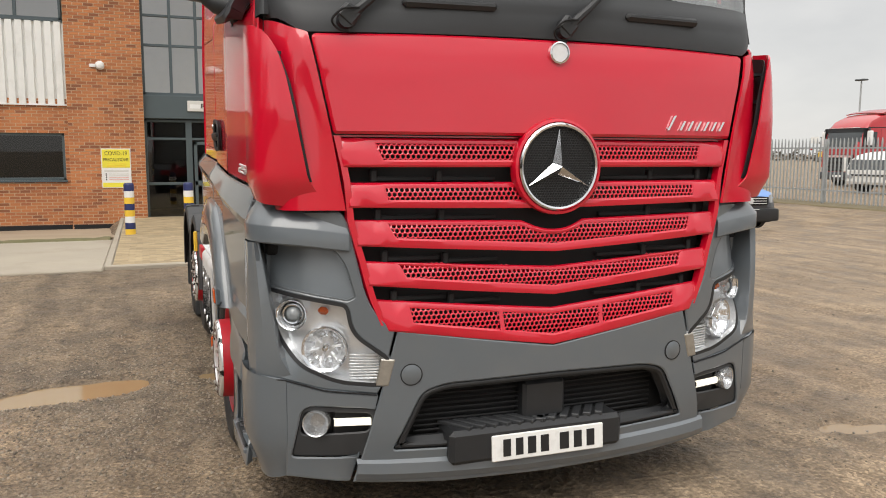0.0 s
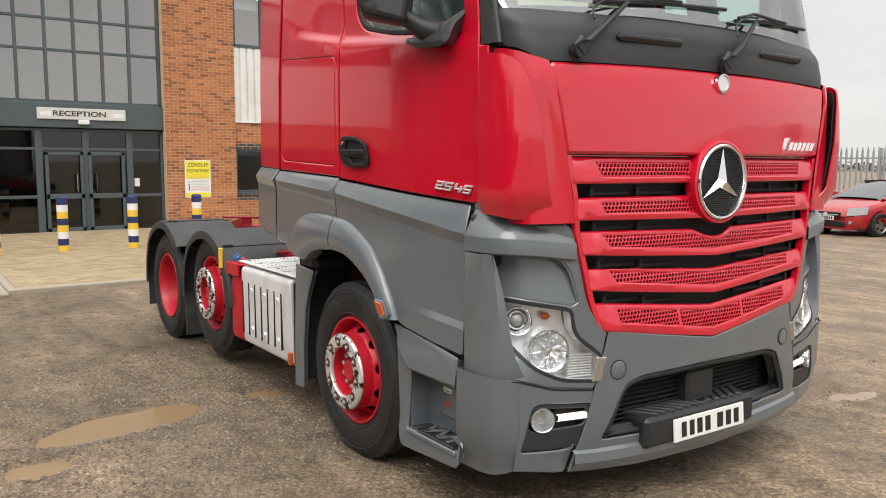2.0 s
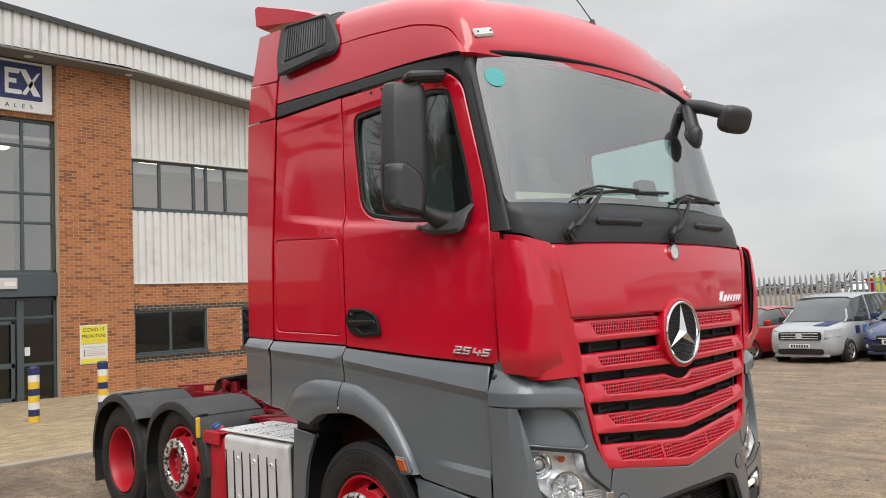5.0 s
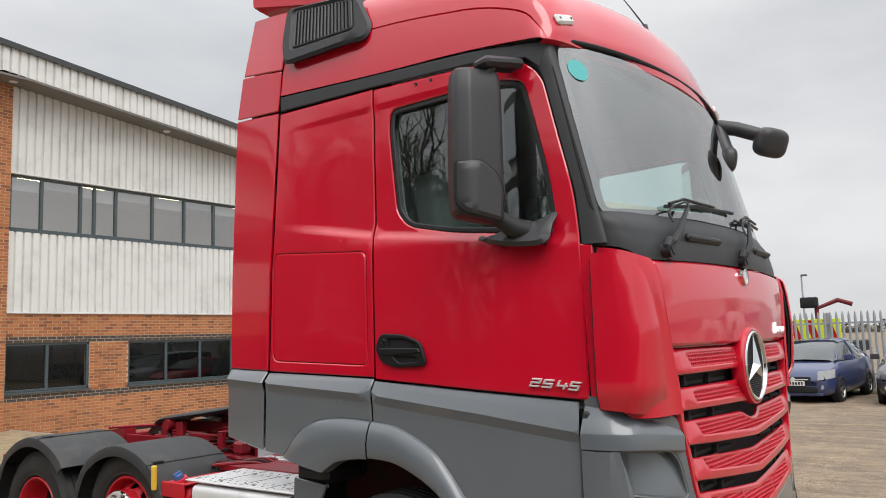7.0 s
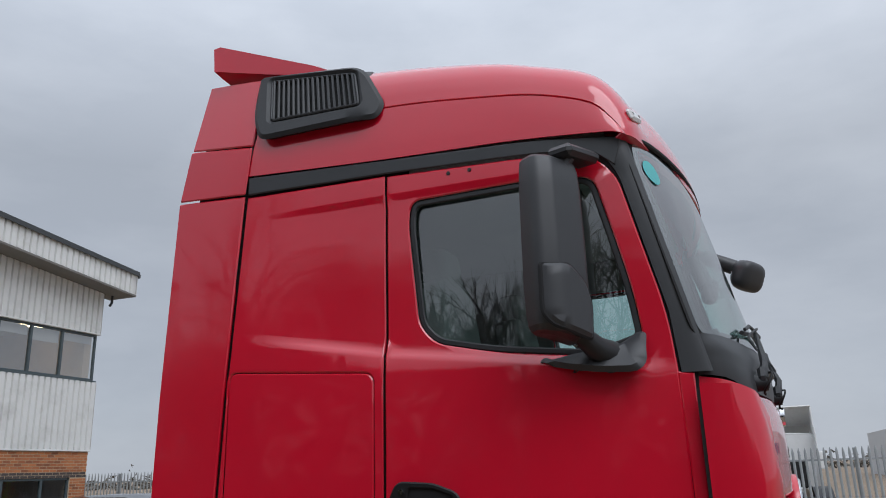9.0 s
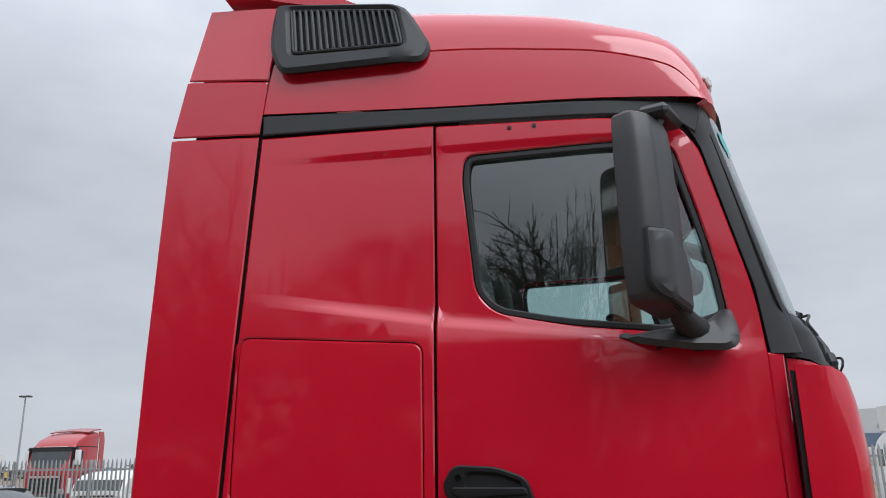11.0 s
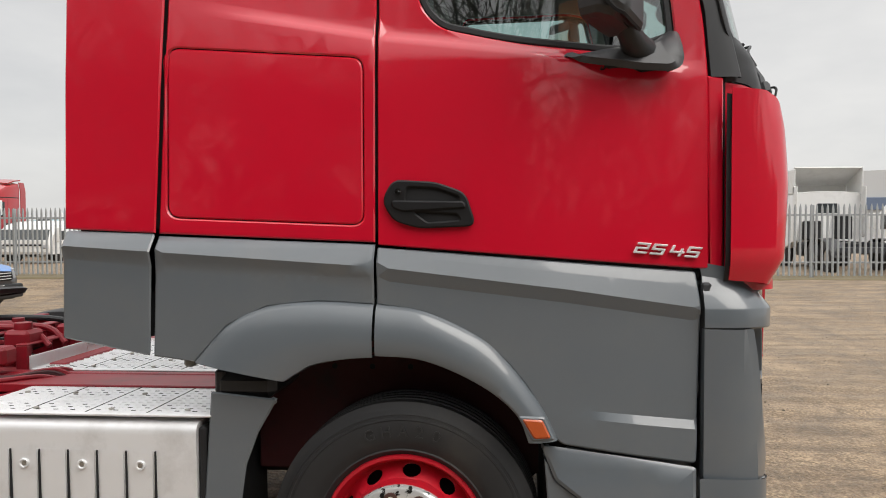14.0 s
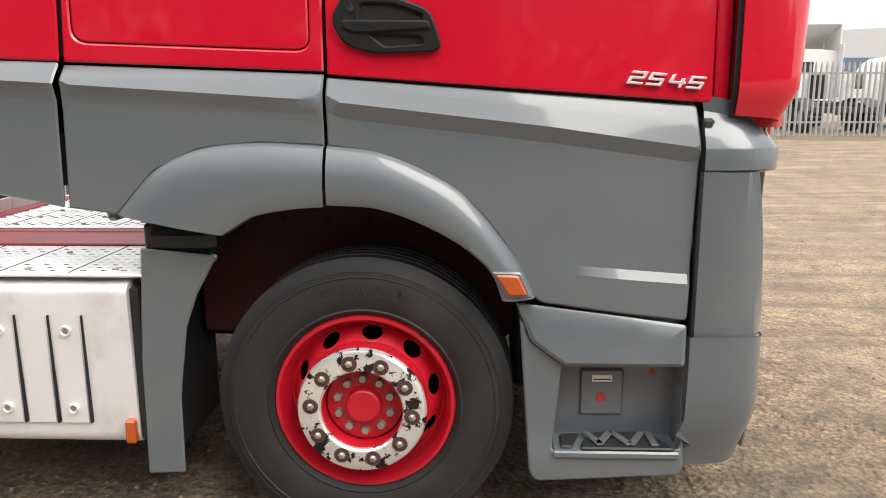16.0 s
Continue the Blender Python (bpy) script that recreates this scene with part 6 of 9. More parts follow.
# mudguards over the rear axles
for s in (0, 1):
    fx = flip_x if s else (lambda g: g)
    for (cy0, cz0, R, a0, a1, tail) in ((3.94, 0.50, 0.60, -4, 176, 0.10), (5.17, 0.50, 0.60, -6, 140, 0.20)):
        rows = []
        for a in np.linspace(radians(a0), radians(a1), 26):
            c, d = math.cos(a), math.sin(a)
            k = max(abs(c), abs(d)) ** 0.30
            yy, zz = cy0 + R * c / k ** 0.6, cz0 + R * d / k ** 0.25
            rows.append([(-1.283, yy - 0.07 * c, zz - 0.07 * d), (-1.286, yy - 0.035 * c, zz - 0.035 * d), (-1.275, yy - 0.006 * c, zz - 0.006 * d), (-1.25, yy, zz), (-1.0, yy, zz), (-0.72, yy, zz), (-0.66, yy - 0.01 * c, zz - 0.01 * d), (-0.655, yy - 0.04 * c, zz - 0.04 * d)])
        g = part("mudguard", fx(grid(rows, 0.006)), GUARD, lorry, "black plastic mudguard")
        for q in (7, 18):
            part("guard_rib", fx(grid([[(p[0] * 1.001, p[1] + (p[1] - cy0) * 0.010 - 0.014 * i * (p[2] - cz0) / R, p[2] + (p[2] - cz0) * 0.010 + 0.014 * i * (p[1] - cy0) / R) for p in rows[q][1:7]] for i in (0, 1)], 0.006)), GUARD, g)
            p = rows[q][3]
            part("band_clip", fx(box(p[0] + 0.01, p[0] + 0.09, p[1] - 0.022, p[1] + 0.022, p[2] - 0.02, p[2] + 0.014, 0.004)), VOID, g)
        part("flap", fx(box(-1.26, -0.66, cy0 + R - 0.02, cy0 + R + 0.01, tail, 0.50, 0.005)), GUARD, g)
# fifth wheel coupling, tipped back on its pedestals
def coupling_z(x, y):
    return 1.30 - 0.11 * (y - 3.95) - 0.12 * smooth(4.62, 5.12, y) - 0.12 * x * x


fifth = part("fifth_wheel", patch(rounded([(-0.38, 3.95), (0.38, 3.95), (0.46, 4.14), (0.47, 4.72), (0.33, 5.08), (0.14, 5.14), (0.035, 4.66), (-0.035, 4.66), (-0.14, 5.14), (-0.33, 5.08), (-0.47, 4.72), (-0.46, 4.14)], 0.06), [], lambda x, y: (x, y, coupling_z(x, y)), step=0.07, th=0.03, lip=0.012, rim=0.02), BLACK, lorry, "greasy black fifth wheel coupling plate")
for s in (-1, 1):
    part("plate_rib", box(s * 0.22 - 0.012, s * 0.22 + 0.012, 4.1, 4.80, 1.06, 1.15, 0.004), RED5, fifth)
    ped = part("pedestal", add(box(s * 0.40 - 0.035, s * 0.40 + 0.035, 4.34, 4.80, 0.995, 1.05, 0.01), *[box(s * 0.40 - 0.03, s * 0.40 + 0.03, y, y + 0.09, 1.03, 1.17, 0.012) for y in (4.42, 4.62)]), RED5, fifth)
    part("pivot_pin", disc(0.045, (s * 0.43, 4.56, 1.14), "x", 18, 0.10), RED5, ped)
    for y in (4.38, 4.76):
        part("bolt", disc(0.016, (s * 0.40, y, 1.055), "z", 6, 0.03), STEEL, ped)
    part("mounting_angle", add(box(s * 0.47 - 0.006, s * 0.47 + 0.006, 4.0, 5.3, 0.86, 1.04, 0.003), box(min(s * 0.40, s * 0.47), max(s * 0.40, s * 0.47), 4.0, 5.3, 1.0, 1.012, 0.003)), RED5, lorry)
part("lock_jaw", add(lathe([(0.06, 0.0), (0.10, 0.0), (0.10, 0.05), (0.06, 0.05)], (0, 4.62, 1.10), "z", 20, True)), STEEL, fifth)
part("release_bar", tube([(-0.10, 4.70, 1.12), (-0.35, 4.75, 1.125), (-0.55, 4.84, 1.13), (-0.74, 4.90, 1.135)], [0.014, 0.014, 0.012, 0.010], 8), RED5, fifth)
part("release_grip", tube([(-0.74, 4.90, 1.135), (-0.77, 4.91, 1.134), (-0.775, 4.875, 1.133)], 0.011, 8), RED5, fifth)
# red lead-in ramps at the tail of the frame
for s in (-1, 1):
    part("ramp", ([(s * (0.38 + w), y, z) for w in (0.0, 0.10) for y, z in ((5.16, 1.0), (5.16, 1.10), (5.40, 1.06), (5.95, 0.96), (5.95, 0.92))], [(0, 1, 2, 3, 4), (9, 8, 7, 6, 5), (0, 5, 6, 1), (1, 6, 7, 2), (2, 7, 8, 3), (3, 8, 9, 4), (4, 9, 5, 0)]), RED5, lorry, smooth=False)
# folded bracket frames between cab and coupling
for y, h in ((3.46, 1.06), (3.70, 1.09), (3.90, 1.11)):
    part("bridge_bracket", add(box(-0.44, 0.44, y - 0.03, y + 0.03, h - 0.012, h, 0.004), *[box(x - 0.02, x + 0.02, y - 0.03, y + 0.03, 0.93, h - 0.01, 0.004) for x in (-0.42, -0.12, 0.2, 0.42)]), RED5, lorry)
for x, z, m_ in ((-0.30, 1.13, RED5), (-0.16, 1.125, RED5), (0.02, 1.14, BLACK)):
    part("pipe", tube(bezier_line([(x, 3.40, z - 0.10), (x + 0.02, 3.52, z - 0.02), (x - 0.03, 3.8, z), (x + 0.02, 4.05, z - 0.02), (x + 0.10, 4.35, z - 0.06)], 6), 0.016, 8), m_, lorry)
for x, y, r in ((-0.33, 3.52, 0.07), (-0.15, 3.67, 0.05)):
    vb = part("valve_body", box(x - r, x + r, y - r, y + r, 1.03, 1.12, 0.018), RED5, lorry)
    part("valve_cap", disc(r * 0.64, (x, y, 1.13), "z", 16, 0.05), RED5, vb)
for k in range(5):
    x0 = -0.72 + 0.035 * k
    part("side_hose", tube(bezier_line([(x0 + 0.10, 3.10, 0.91), (x0 + 0.06, 3.20, 0.945 + 0.01 * (k % 3)), (x0 - 0.06 - 0.02 * k, 3.32, 0.95), (x0 - 0.12, 3.42, 0.94 + 0.015 * (k % 2)), (x0 - 0.02, 3.62, 0.90)], 6), 0.011 + 0.003 * (k % 2), 7), RED4 if k % 2 else RED5, lorry)
part("battery_box", box(-0.95, -0.50, 3.06, 3.30, 0.70, 0.90, 0.02), RED5, lorry)
hr = random.Random(12)
for k in range(11):
    y0 = 3.40 + hr.uniform(0, 0.3)
    x0 = hr.uniform(-0.55, 0.3)
    pts = [(x0 + hr.uniform(-0.15, 0.15), y0 + q * 0.24, 0.98 + 0.05 * math.sin(q * 1.3 + k) + hr.uniform(0, 0.03)) for q in range(5)]
    part("hose", tube(bezier_line(pts, 5), 0.010 + 0.004 * (k % 2), 7), RED5 if k % 3 else BLACK, lorry)
for k in range(4):
    part("valve_block", box(-0.62 + k * 0.28, -0.52 + k * 0.28, 3.42 + 0.1 * (k % 2), 3.52 + 0.1 * (k % 2), 0.98, 1.07 + 0.02 * k, 0.015), RED5, lorry)
part("air_tank", tube([(-0.6, 3.40, 0.78), (-0.6, 3.42, 0.78), (-0.6, 4.3, 0.78)], 0.12, 18), RED5, lorry)
for s in (-1, 1):
    part("tail_lamp", box(min(s * 0.62, s * 1.05), max(s * 0.62, s * 1.05), 6.0, 6.08, 0.72, 0.86, 0.015), RED_LAMP, lorry)
part("rear_beam", box(-1.1, 1.1, 5.98, 6.05, 0.70, 0.90, 0.01), RED5, lorry)


SQUARE[0] = 0.0
# ==== the yard ====
MUD = bpy.data.materials.new("muddy_gravel")
MUD.use_nodes = True
mn, ml = MUD.node_tree.nodes, MUD.node_tree.links
mb = mn["Principled BSDF"]
mco = mn.new("ShaderNodeTexCoord")


def noise_node(scale, detail=6, rough=0.6):
    q = mn.new("ShaderNodeTexNoise")
    q.inputs["Scale"].default_value, q.inputs["Detail"].default_value, q.inputs["Roughness"].default_value = scale, detail, rough
    ml.new(mco.outputs["Object"], q.inputs["Vector"])
    return q


big, mid, fine = noise_node(0.22, 6), noise_node(1.7, 8, 0.65), noise_node(38, 4, 0.7)
vor = mn.new("ShaderNodeTexVoronoi")
vor.inputs["Scale"].default_value = 26
ml.new(mco.outputs["Object"], vor.inputs["Vector"])
r1 = mn.new("ShaderNodeValToRGB")
r1.color_ramp.elements[0].position, r1.color_ramp.elements[0].color = 0.36, (0.140, 0.109, 0.077, 1)
r1.color_ramp.elements[1].position, r1.color_ramp.elements[1].color = 0.66, (0.282, 0.217, 0.151, 1)
ml.new(big.outputs["Fac"], r1.inputs["Fac"])
r2 = mn.new("ShaderNodeValToRGB")
r2.color_ramp.elements[0].position, r2.color_ramp.elements[0].color = 0.36, (0.68, 0.665, 0.65, 1)
r2.color_ramp.elements[1].position, r2.color_ramp.elements[1].color = 0.62, (1.14, 1.125, 1.10, 1)
ml.new(mid.outputs["Fac"], r2.inputs["Fac"])
sx = mn.new("ShaderNodeSeparateXYZ")
ml.new(mco.outputs["Object"], sx.inputs["Vector"])
dry = mn.new("ShaderNodeMapRange")
dry.inputs["From Min"].default_value, dry.inputs["From Max"].default_value = -1.5, 3.5
ml.new(sx.outputs["X"], dry.inputs["Value"])
tan = mn.new("ShaderNodeMixRGB")
tan.inputs["Color2"].default_value = (0.305, 0.236, 0.168, 1)
ml.new(r1.outputs["Color"], tan.inputs["Color1"])
dm_ = mn.new("ShaderNodeMath")
dm_.operation = "MULTIPLY"
dm_.inputs[1].default_value = 0.75
ml.new(dry.outputs["Result"], dm_.inputs[0])
ml.new(dm_.outputs[0], tan.inputs["Fac"])
# long streaks left by wheels, running along the yard
smap = mn.new("ShaderNodeMapping")
smap.inputs["Scale"].default_value = (3.2, 0.35, 1.0)
ml.new(mco.outputs["Object"], smap.inputs["Vector"])
streak = mn.new("ShaderNodeTexNoise")
streak.inputs["Scale"].default_value, streak.inputs["Detail"].default_value, streak.inputs["Distortion"].default_value = 1.3, 7, 0.6
ml.new(smap.outputs["Vector"], streak.inputs["Vector"])
rs = mn.new("ShaderNodeValToRGB")
rs.color_ramp.elements[0].position, rs.color_ramp.elements[0].color = 0.38, (0.74, 0.72, 0.70, 1)
rs.color_ramp.elements[1].position, rs.color_ramp.elements[1].color = 0.62, (1.12, 1.12, 1.11, 1)
ml.new(streak.outputs["Fac"], rs.inputs["Fac"])
tan2 = mn.new("ShaderNodeMixRGB")
tan2.blend_type = "MULTIPLY"
tan2.inputs["Fac"].default_value = 0.8
ml.new(tan.outputs["Color"], tan2.inputs["Color1"])
ml.new(rs.outputs["Color"], tan2.inputs["Color2"])
mid2 = noise_node(7.0, 6, 0.7)
r4 = mn.new("ShaderNodeValToRGB")
r4.color_ramp.elements[0].position, r4.color_ramp.elements[0].color = 0.34, (0.62, 0.60, 0.58, 1)
r4.color_ramp.elements[1].position, r4.color_ramp.elements[1].color = 0.54, (1.10, 1.10, 1.10, 1)
ml.new(mid2.outputs["Fac"], r4.inputs["Fac"])
mm0 = mn.new("ShaderNodeMixRGB")
mm0.blend_type = "MULTIPLY"
even = mn.new("ShaderNodeMapRange")
even.inputs["From Min"].default_value, even.inputs["From Max"].default_value = -1.0, 4.0
even.inputs["To Min"].default_value, even.inputs["To Max"].default_value = 1.0, 0.42
ml.new(sx.outputs["X"], even.inputs["Value"])
ml.new(even.outputs["Result"], mm0.inputs["Fac"])
ml.new(tan2.outputs["Color"], mm0.inputs["Color1"])
ml.new(r4.outputs["Color"], mm0.inputs["Color2"])
mm1 = mn.new("ShaderNodeMixRGB")
mm1.blend_type = "MULTIPLY"
mm1.inputs["Fac"].default_value = 1
ml.new(mm0.outputs["Color"], mm1.inputs["Color1"])
ml.new(r2.outputs["Color"], mm1.inputs["Color2"])
r3 = mn.new("ShaderNodeValToRGB")
r3.color_ramp.elements[0].position, r3.color_ramp.elements[0].color = 0.34, (0.58, 0.57, 0.56, 1)
r3.color_ramp.elements[1].position, r3.color_ramp.elements[1].color = 0.68, (1.46, 1.45, 1.44, 1)
ml.new(fine.outputs["Fac"], r3.inputs["Fac"])
mm2 = mn.new("ShaderNodeMixRGB")
mm2.blend_type = "MULTIPLY"
ml.new(even.outputs["Result"], mm2.inputs["Fac"])
ml.new(mm1.outputs["Color"], mm2.inputs["Color1"])
ml.new(r3.outputs["Color"], mm2.inputs["Color2"])
# single pebbles, each its own tone
peb = mn.new("ShaderNodeTexVoronoi")
peb.inputs["Scale"].default_value = 62
ml.new(mco.outputs["Object"], peb.inputs["Vector"])
r5 = mn.new("ShaderNodeValToRGB")
r5.color_ramp.elements[0].position, r5.color_ramp.elements[0].color = 0.10, (0.55, 0.53, 0.50, 1)
r5.color_ramp.elements[1].position, r5.color_ramp.elements[1].color = 0.95, (1.62, 1.58, 1.50, 1)
e5 = r5.color_ramp.elements.new(0.55)
e5.color = (0.94, 0.93, 0.92, 1)
ml.new(peb.outputs["Color"], r5.inputs["Fac"])
zone = noise_node(0.9, 5, 0.6)
zr = mn.new("ShaderNodeMapRange")
zr.inputs["From Min"].default_value, zr.inputs["From Max"].default_value = 0.42, 0.60
zr.inputs["To Min"].default_value, zr.inputs["To Max"].default_value = 0.2, 0.85
ml.new(zone.outputs["Fac"], zr.inputs["Value"])
mm3 = mn.new("ShaderNodeMixRGB")
mm3.blend_type = "MULTIPLY"
ml.new(zr.outputs["Result"], mm3.inputs["Fac"])
ml.new(mm2.outputs["Color"], mm3.inputs["Color1"])
ml.new(r5.outputs["Color"], mm3.inputs["Color2"])
ml.new(mm3.outputs["Color"], mb.inputs["Base Color"])
rr = mn.new("ShaderNodeMapRange")
rr.inputs["From Min"].default_value, rr.inputs["From Max"].default_value = 0.35, 0.65
rr.inputs["To Min"].default_value, rr.inputs["To Max"].default_value = 0.55, 0.95
ml.new(mid.outputs["Fac"], rr.inputs["Value"])
ml.new(rr.outputs["Result"], mb.inputs["Roughness"])
ad = mn.new("ShaderNodeMath")
ad.operation = "ADD"
ml.new(fine.outputs["Fac"], ad.inputs[0])
ml.new(vor.outputs["Distance"], ad.inputs[1])
mbp = mn.new("ShaderNodeBump")
mbp.inputs["Strength"].default_value, mbp.inputs["Distance"].default_value = 0.65, 0.03
ad2 = mn.new("ShaderNodeMath")
ad2.operation = "MULTIPLY_ADD"
ad2.inputs[1].default_value = 1.0
ml.new(mid2.outputs["Fac"], ad2.inputs[0])
ml.new(ad.outputs[0], ad2.inputs[2])
ml.new(ad2.outputs[0], mbp.inputs["Height"])
ml.new(mbp.outputs["Normal"], mb.inputs["Normal"])

PUDDLES = [(-2.21, 2.78, 0.45, 0.19, 0.22), (-1.20, 2.88, 0.15, 0.10, -0.6), (-2.78, 2.25, 0.15, 0.10, -0.1), (2.40, 0.36, 0.22, 0.055, -0.3)]
LEVEL = -0.024


def dip(x, y):
    d = 0.0
    for px, py, a, b, r in PUDDLES:
        c, s = math.cos(r), math.sin(r)
        u, v = (x - px) * c + (y - py) * s, -(x - px) * s + (y - py) * c
        q = (u / a) ** 2 + (v / b) ** 2
        if q < 4:
            d = max(d, 0.05 * smooth(2.2, 0.5, q))
    return d


def ground_z(x, y):
    k = smooth(60, 15, math.hypot(x, y))
    n = noise.noise(Vector((x * 0.5, y * 0.5, 0))) * 0.022 + noise.noise(Vector((x * 1.9, y * 1.9, 3))) * 0.018 + noise.noise(Vector((x * 5, y * 5, 7))) * 0.013 + noise.noise(Vector((x * 3.4 + 0.5 * math.sin(y * 0.4), y * 0.45, 12))) * 0.020
    under = smooth(0.0, 1.5, max(abs(x) - 1.0, -y - 0.2, y - 6.2))
    fall = 0.5 * smooth(12.2, 13.2, y) * smooth(-2.2, -2.9, x) * smooth(-30, -13, x)
    fall += (0.29 * smooth(9.0, 11.8, y) + 0.2 * smooth(12.6, 13.6, y)) * smooth(4.4, 5.6, x) * smooth(18.9, 16.0, x)
    return LEVEL + n * k * (0.35 + 0.65 * under) - dip(x, y) - fall


gx = sorted(set(np.round(np.concatenate([np.arange(-6.5, 4.5, 0.08), np.arange(4.5, 24.0, 0.3), np.array([-1500, -500, -200, -90, -50, -35, -25, -18, -14, -11, -9, -8, -7, 26, 30, 36, 45, 60, 90, 150, 300, 700, 1500])]), 3)))
gy = sorted(set(np.round(np.concatenate([np.arange(-3.0, 9.0, 0.09), np.arange(9.0, 20.0, 0.4), np.arange(-14, -3.0, 0.4), np.array([-1500, -500, -200, -90, -50, -35, -25, -18, 22, 26, 32, 45, 70, 120, 300, 700, 1500])]), 3)))
gv = [(x, y, ground_z(x, y)) for y in gy for x in gx]
nx = len(gx)
gf = [(j * nx + i, j * nx + i + 1, (j + 1) * nx + i + 1, (j + 1) * nx + i) for j in range(len(gy) - 1) for i in range(nx - 1)]
tagged(part("ground", (gv, gf), MUD, angle=180), "brown muddy gravel yard", "ground", kind="structure")
WATER = mat("muddy_water", (0.29, 0.20, 0.11), 0.05, vary=0.1, scale=3, spec=0.8, bump=0.01, bscale=12)
for px, py, a, b, r in PUDDLES:
    out = []
    for t in np.linspace(0, 2 * math.pi, 90, endpoint=False):
        k = 1.62 + 0.25 * noise.noise(Vector((math.cos(t) * 1.4 + px, math.sin(t) * 1.4 + py, 5))) + 0.10 * noise.noise(Vector((math.cos(t) * 6 + px, math.sin(t) * 6 + py, 9)))
        u, v = a * k * math.cos(t), b * k * math.sin(t)
        out.append((px + u * math.cos(r) - v * math.sin(r), py + u * math.sin(r) + v * math.cos(r)))
    tagged(part("puddle", (
        [(x, y, LEVEL - 0.027) for x, y in out], [tuple(range(len(out)))]), WATER), "shallow brown puddle in the gravel", "puddle", "puddles", kind="structure")
# loose stones
STONE = mat("loose_stones", (0.215, 0.180, 0.140), 0.9, vary=0.2, scale=3, obvar=0.55, island=True)
rnd = random.Random(5)
sv, sf = [], []
for k in range(46000):
    if k % 5:
        x, y = rnd.uniform(-6.2, 2.6), rnd.uniform(-1.5, 8.8)
    else:
        x, y = rnd.uniform(1.5, 16), rnd.uniform(-8, 9)
    if k % 5 and k % 3 == 0:
        x, y = rnd.gauss(-2.0, 0.9), rnd.gauss(2.5, 0.9)
    elif k > 9000 and noise.noise(Vector((x * 0.8, y * 0.8, 11))) < 0.1:
        continue
    if dip(x, y) > 0.012 or (abs(x) < 1.1 and y > -0.1 and rnd.random() < 0.7):
        continue
    r = rnd.choice((0.003, 0.004, 0.004, 0.005, 0.005, 0.006, 0.007, 0.011)) * (1.0 if k % 5 else 1.3)
    z = ground_z(x, y) + r * 0.2
    o = len(sv)
    a = rnd.uniform(0, 6.28)
    for j in range(5):
        q = r * rnd.uniform(0.7, 1.25)
        sv.append((x + q * math.cos(a + j * 1.257), y + q * math.sin(a + j * 1.257), z - r * 0.3))
    for j in range(4):
        q = r * rnd.uniform(0.4, 0.7)
        sv.append((x + q * math.cos(a + j * 1.57), y + q * math.sin(a + j * 1.57), z + r * 0.5))
    sf += [(o + 5, o + 6, o + 7, o + 8)] + [(o, o + 1, o + 5), (o + 1, o + 6, o + 5), (o + 1, o + 2, o + 6), (o + 2, o + 7, o + 6), (o + 2, o + 3, o + 7), (o + 3, o + 8, o + 7), (o + 3, o + 4, o + 8), (o + 4, o, o + 8), (o, o + 5, o + 8)]
tagged(part("loose_gravel", (sv, sf), STONE, smooth=False), "scattered loose stones on the mud", "gravel", kind="stuff")

# ==== office building ====
BY = 17.5
BRICK = bpy.data.materials.new("red_brick")
BRICK.use_nodes = True
bn, bl = BRICK.node_tree.nodes, BRICK.node_tree.links
bb = bn["Principled BSDF"]
bg = bn.new("ShaderNodeNewGeometry")
bo = bn.new("ShaderNodeObjectInfo")
bs = bn.new("ShaderNodeMath")
bs.operation = "ADD"
bl.new(bg.outputs["Random Per Island"], bs.inputs[0])
bl.new(bo.outputs["Random"], bs.inputs[1])
bf = bn.new("ShaderNodeMath")
bf.operation = "FRACT"
bl.new(bs.outputs[0], bf.inputs[0])
br = bn.new("ShaderNodeValToRGB")
els = br.color_ramp.elements
els[0].position, els[0].color = 0.0, (0.22, 0.082, 0.040, 1)
els[1].position, els[1].color = 1.0, (0.47, 0.180, 0.068, 1)
e = els.new(0.25)
e.color = (0.37, 0.130, 0.052, 1)
e = els.new(0.7)
e.color = (0.50, 0.190, 0.074, 1)
bl.new(bf.outputs[0], br.inputs["Fac"])
bco = bn.new("ShaderNodeTexCoord")
bno = bn.new("ShaderNodeTexNoise")
bno.inputs["Scale"].default_value = 0.8
bl.new(bco.outputs["Object"], bno.inputs["Vector"])
bmx = bn.new("ShaderNodeMixRGB")
bmx.blend_type = "OVERLAY"
bmx.inputs["Fac"].default_value = 0.35
bl.new(br.outputs["Color"], bmx.inputs["Color1"])
bl.new(bno.outputs["Fac"], bmx.inputs["Color2"])
bl.new(bmx.outputs["Color"], bb.inputs["Base Color"])
bb.inputs["Roughness"].default_value = 0.9
DARKBRICK = mat("dark_brick", (0.075, 0.060, 0.055), 0.85, vary=0.3, scale=4)
MORTAR = mat("mortar", (0.56, 0.43, 0.30), 0.95, vary=0.15, scale=5, bump=0.2, bscale=80)
CLAD = mat("profiled_cladding", (0.76, 0.76, 0.74), 0.5, vary=0.05, scale=1.2, dirt=(0.42, 0.41, 0.38), dirt_amt=0.4, dirt_scale=1.5)
FRAME = mat("slate_grey_frame", (0.070, 0.092, 0.10), 0.45, vary=0.08)
OFFICE = glass_mat("office_glass", (0.72, 0.74, 0.74), ior=4.2)
DOORGLASS = glass_mat("clear_glass", (0.40, 0.42, 0.43), ior=1.75)
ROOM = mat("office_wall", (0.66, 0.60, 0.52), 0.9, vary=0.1)
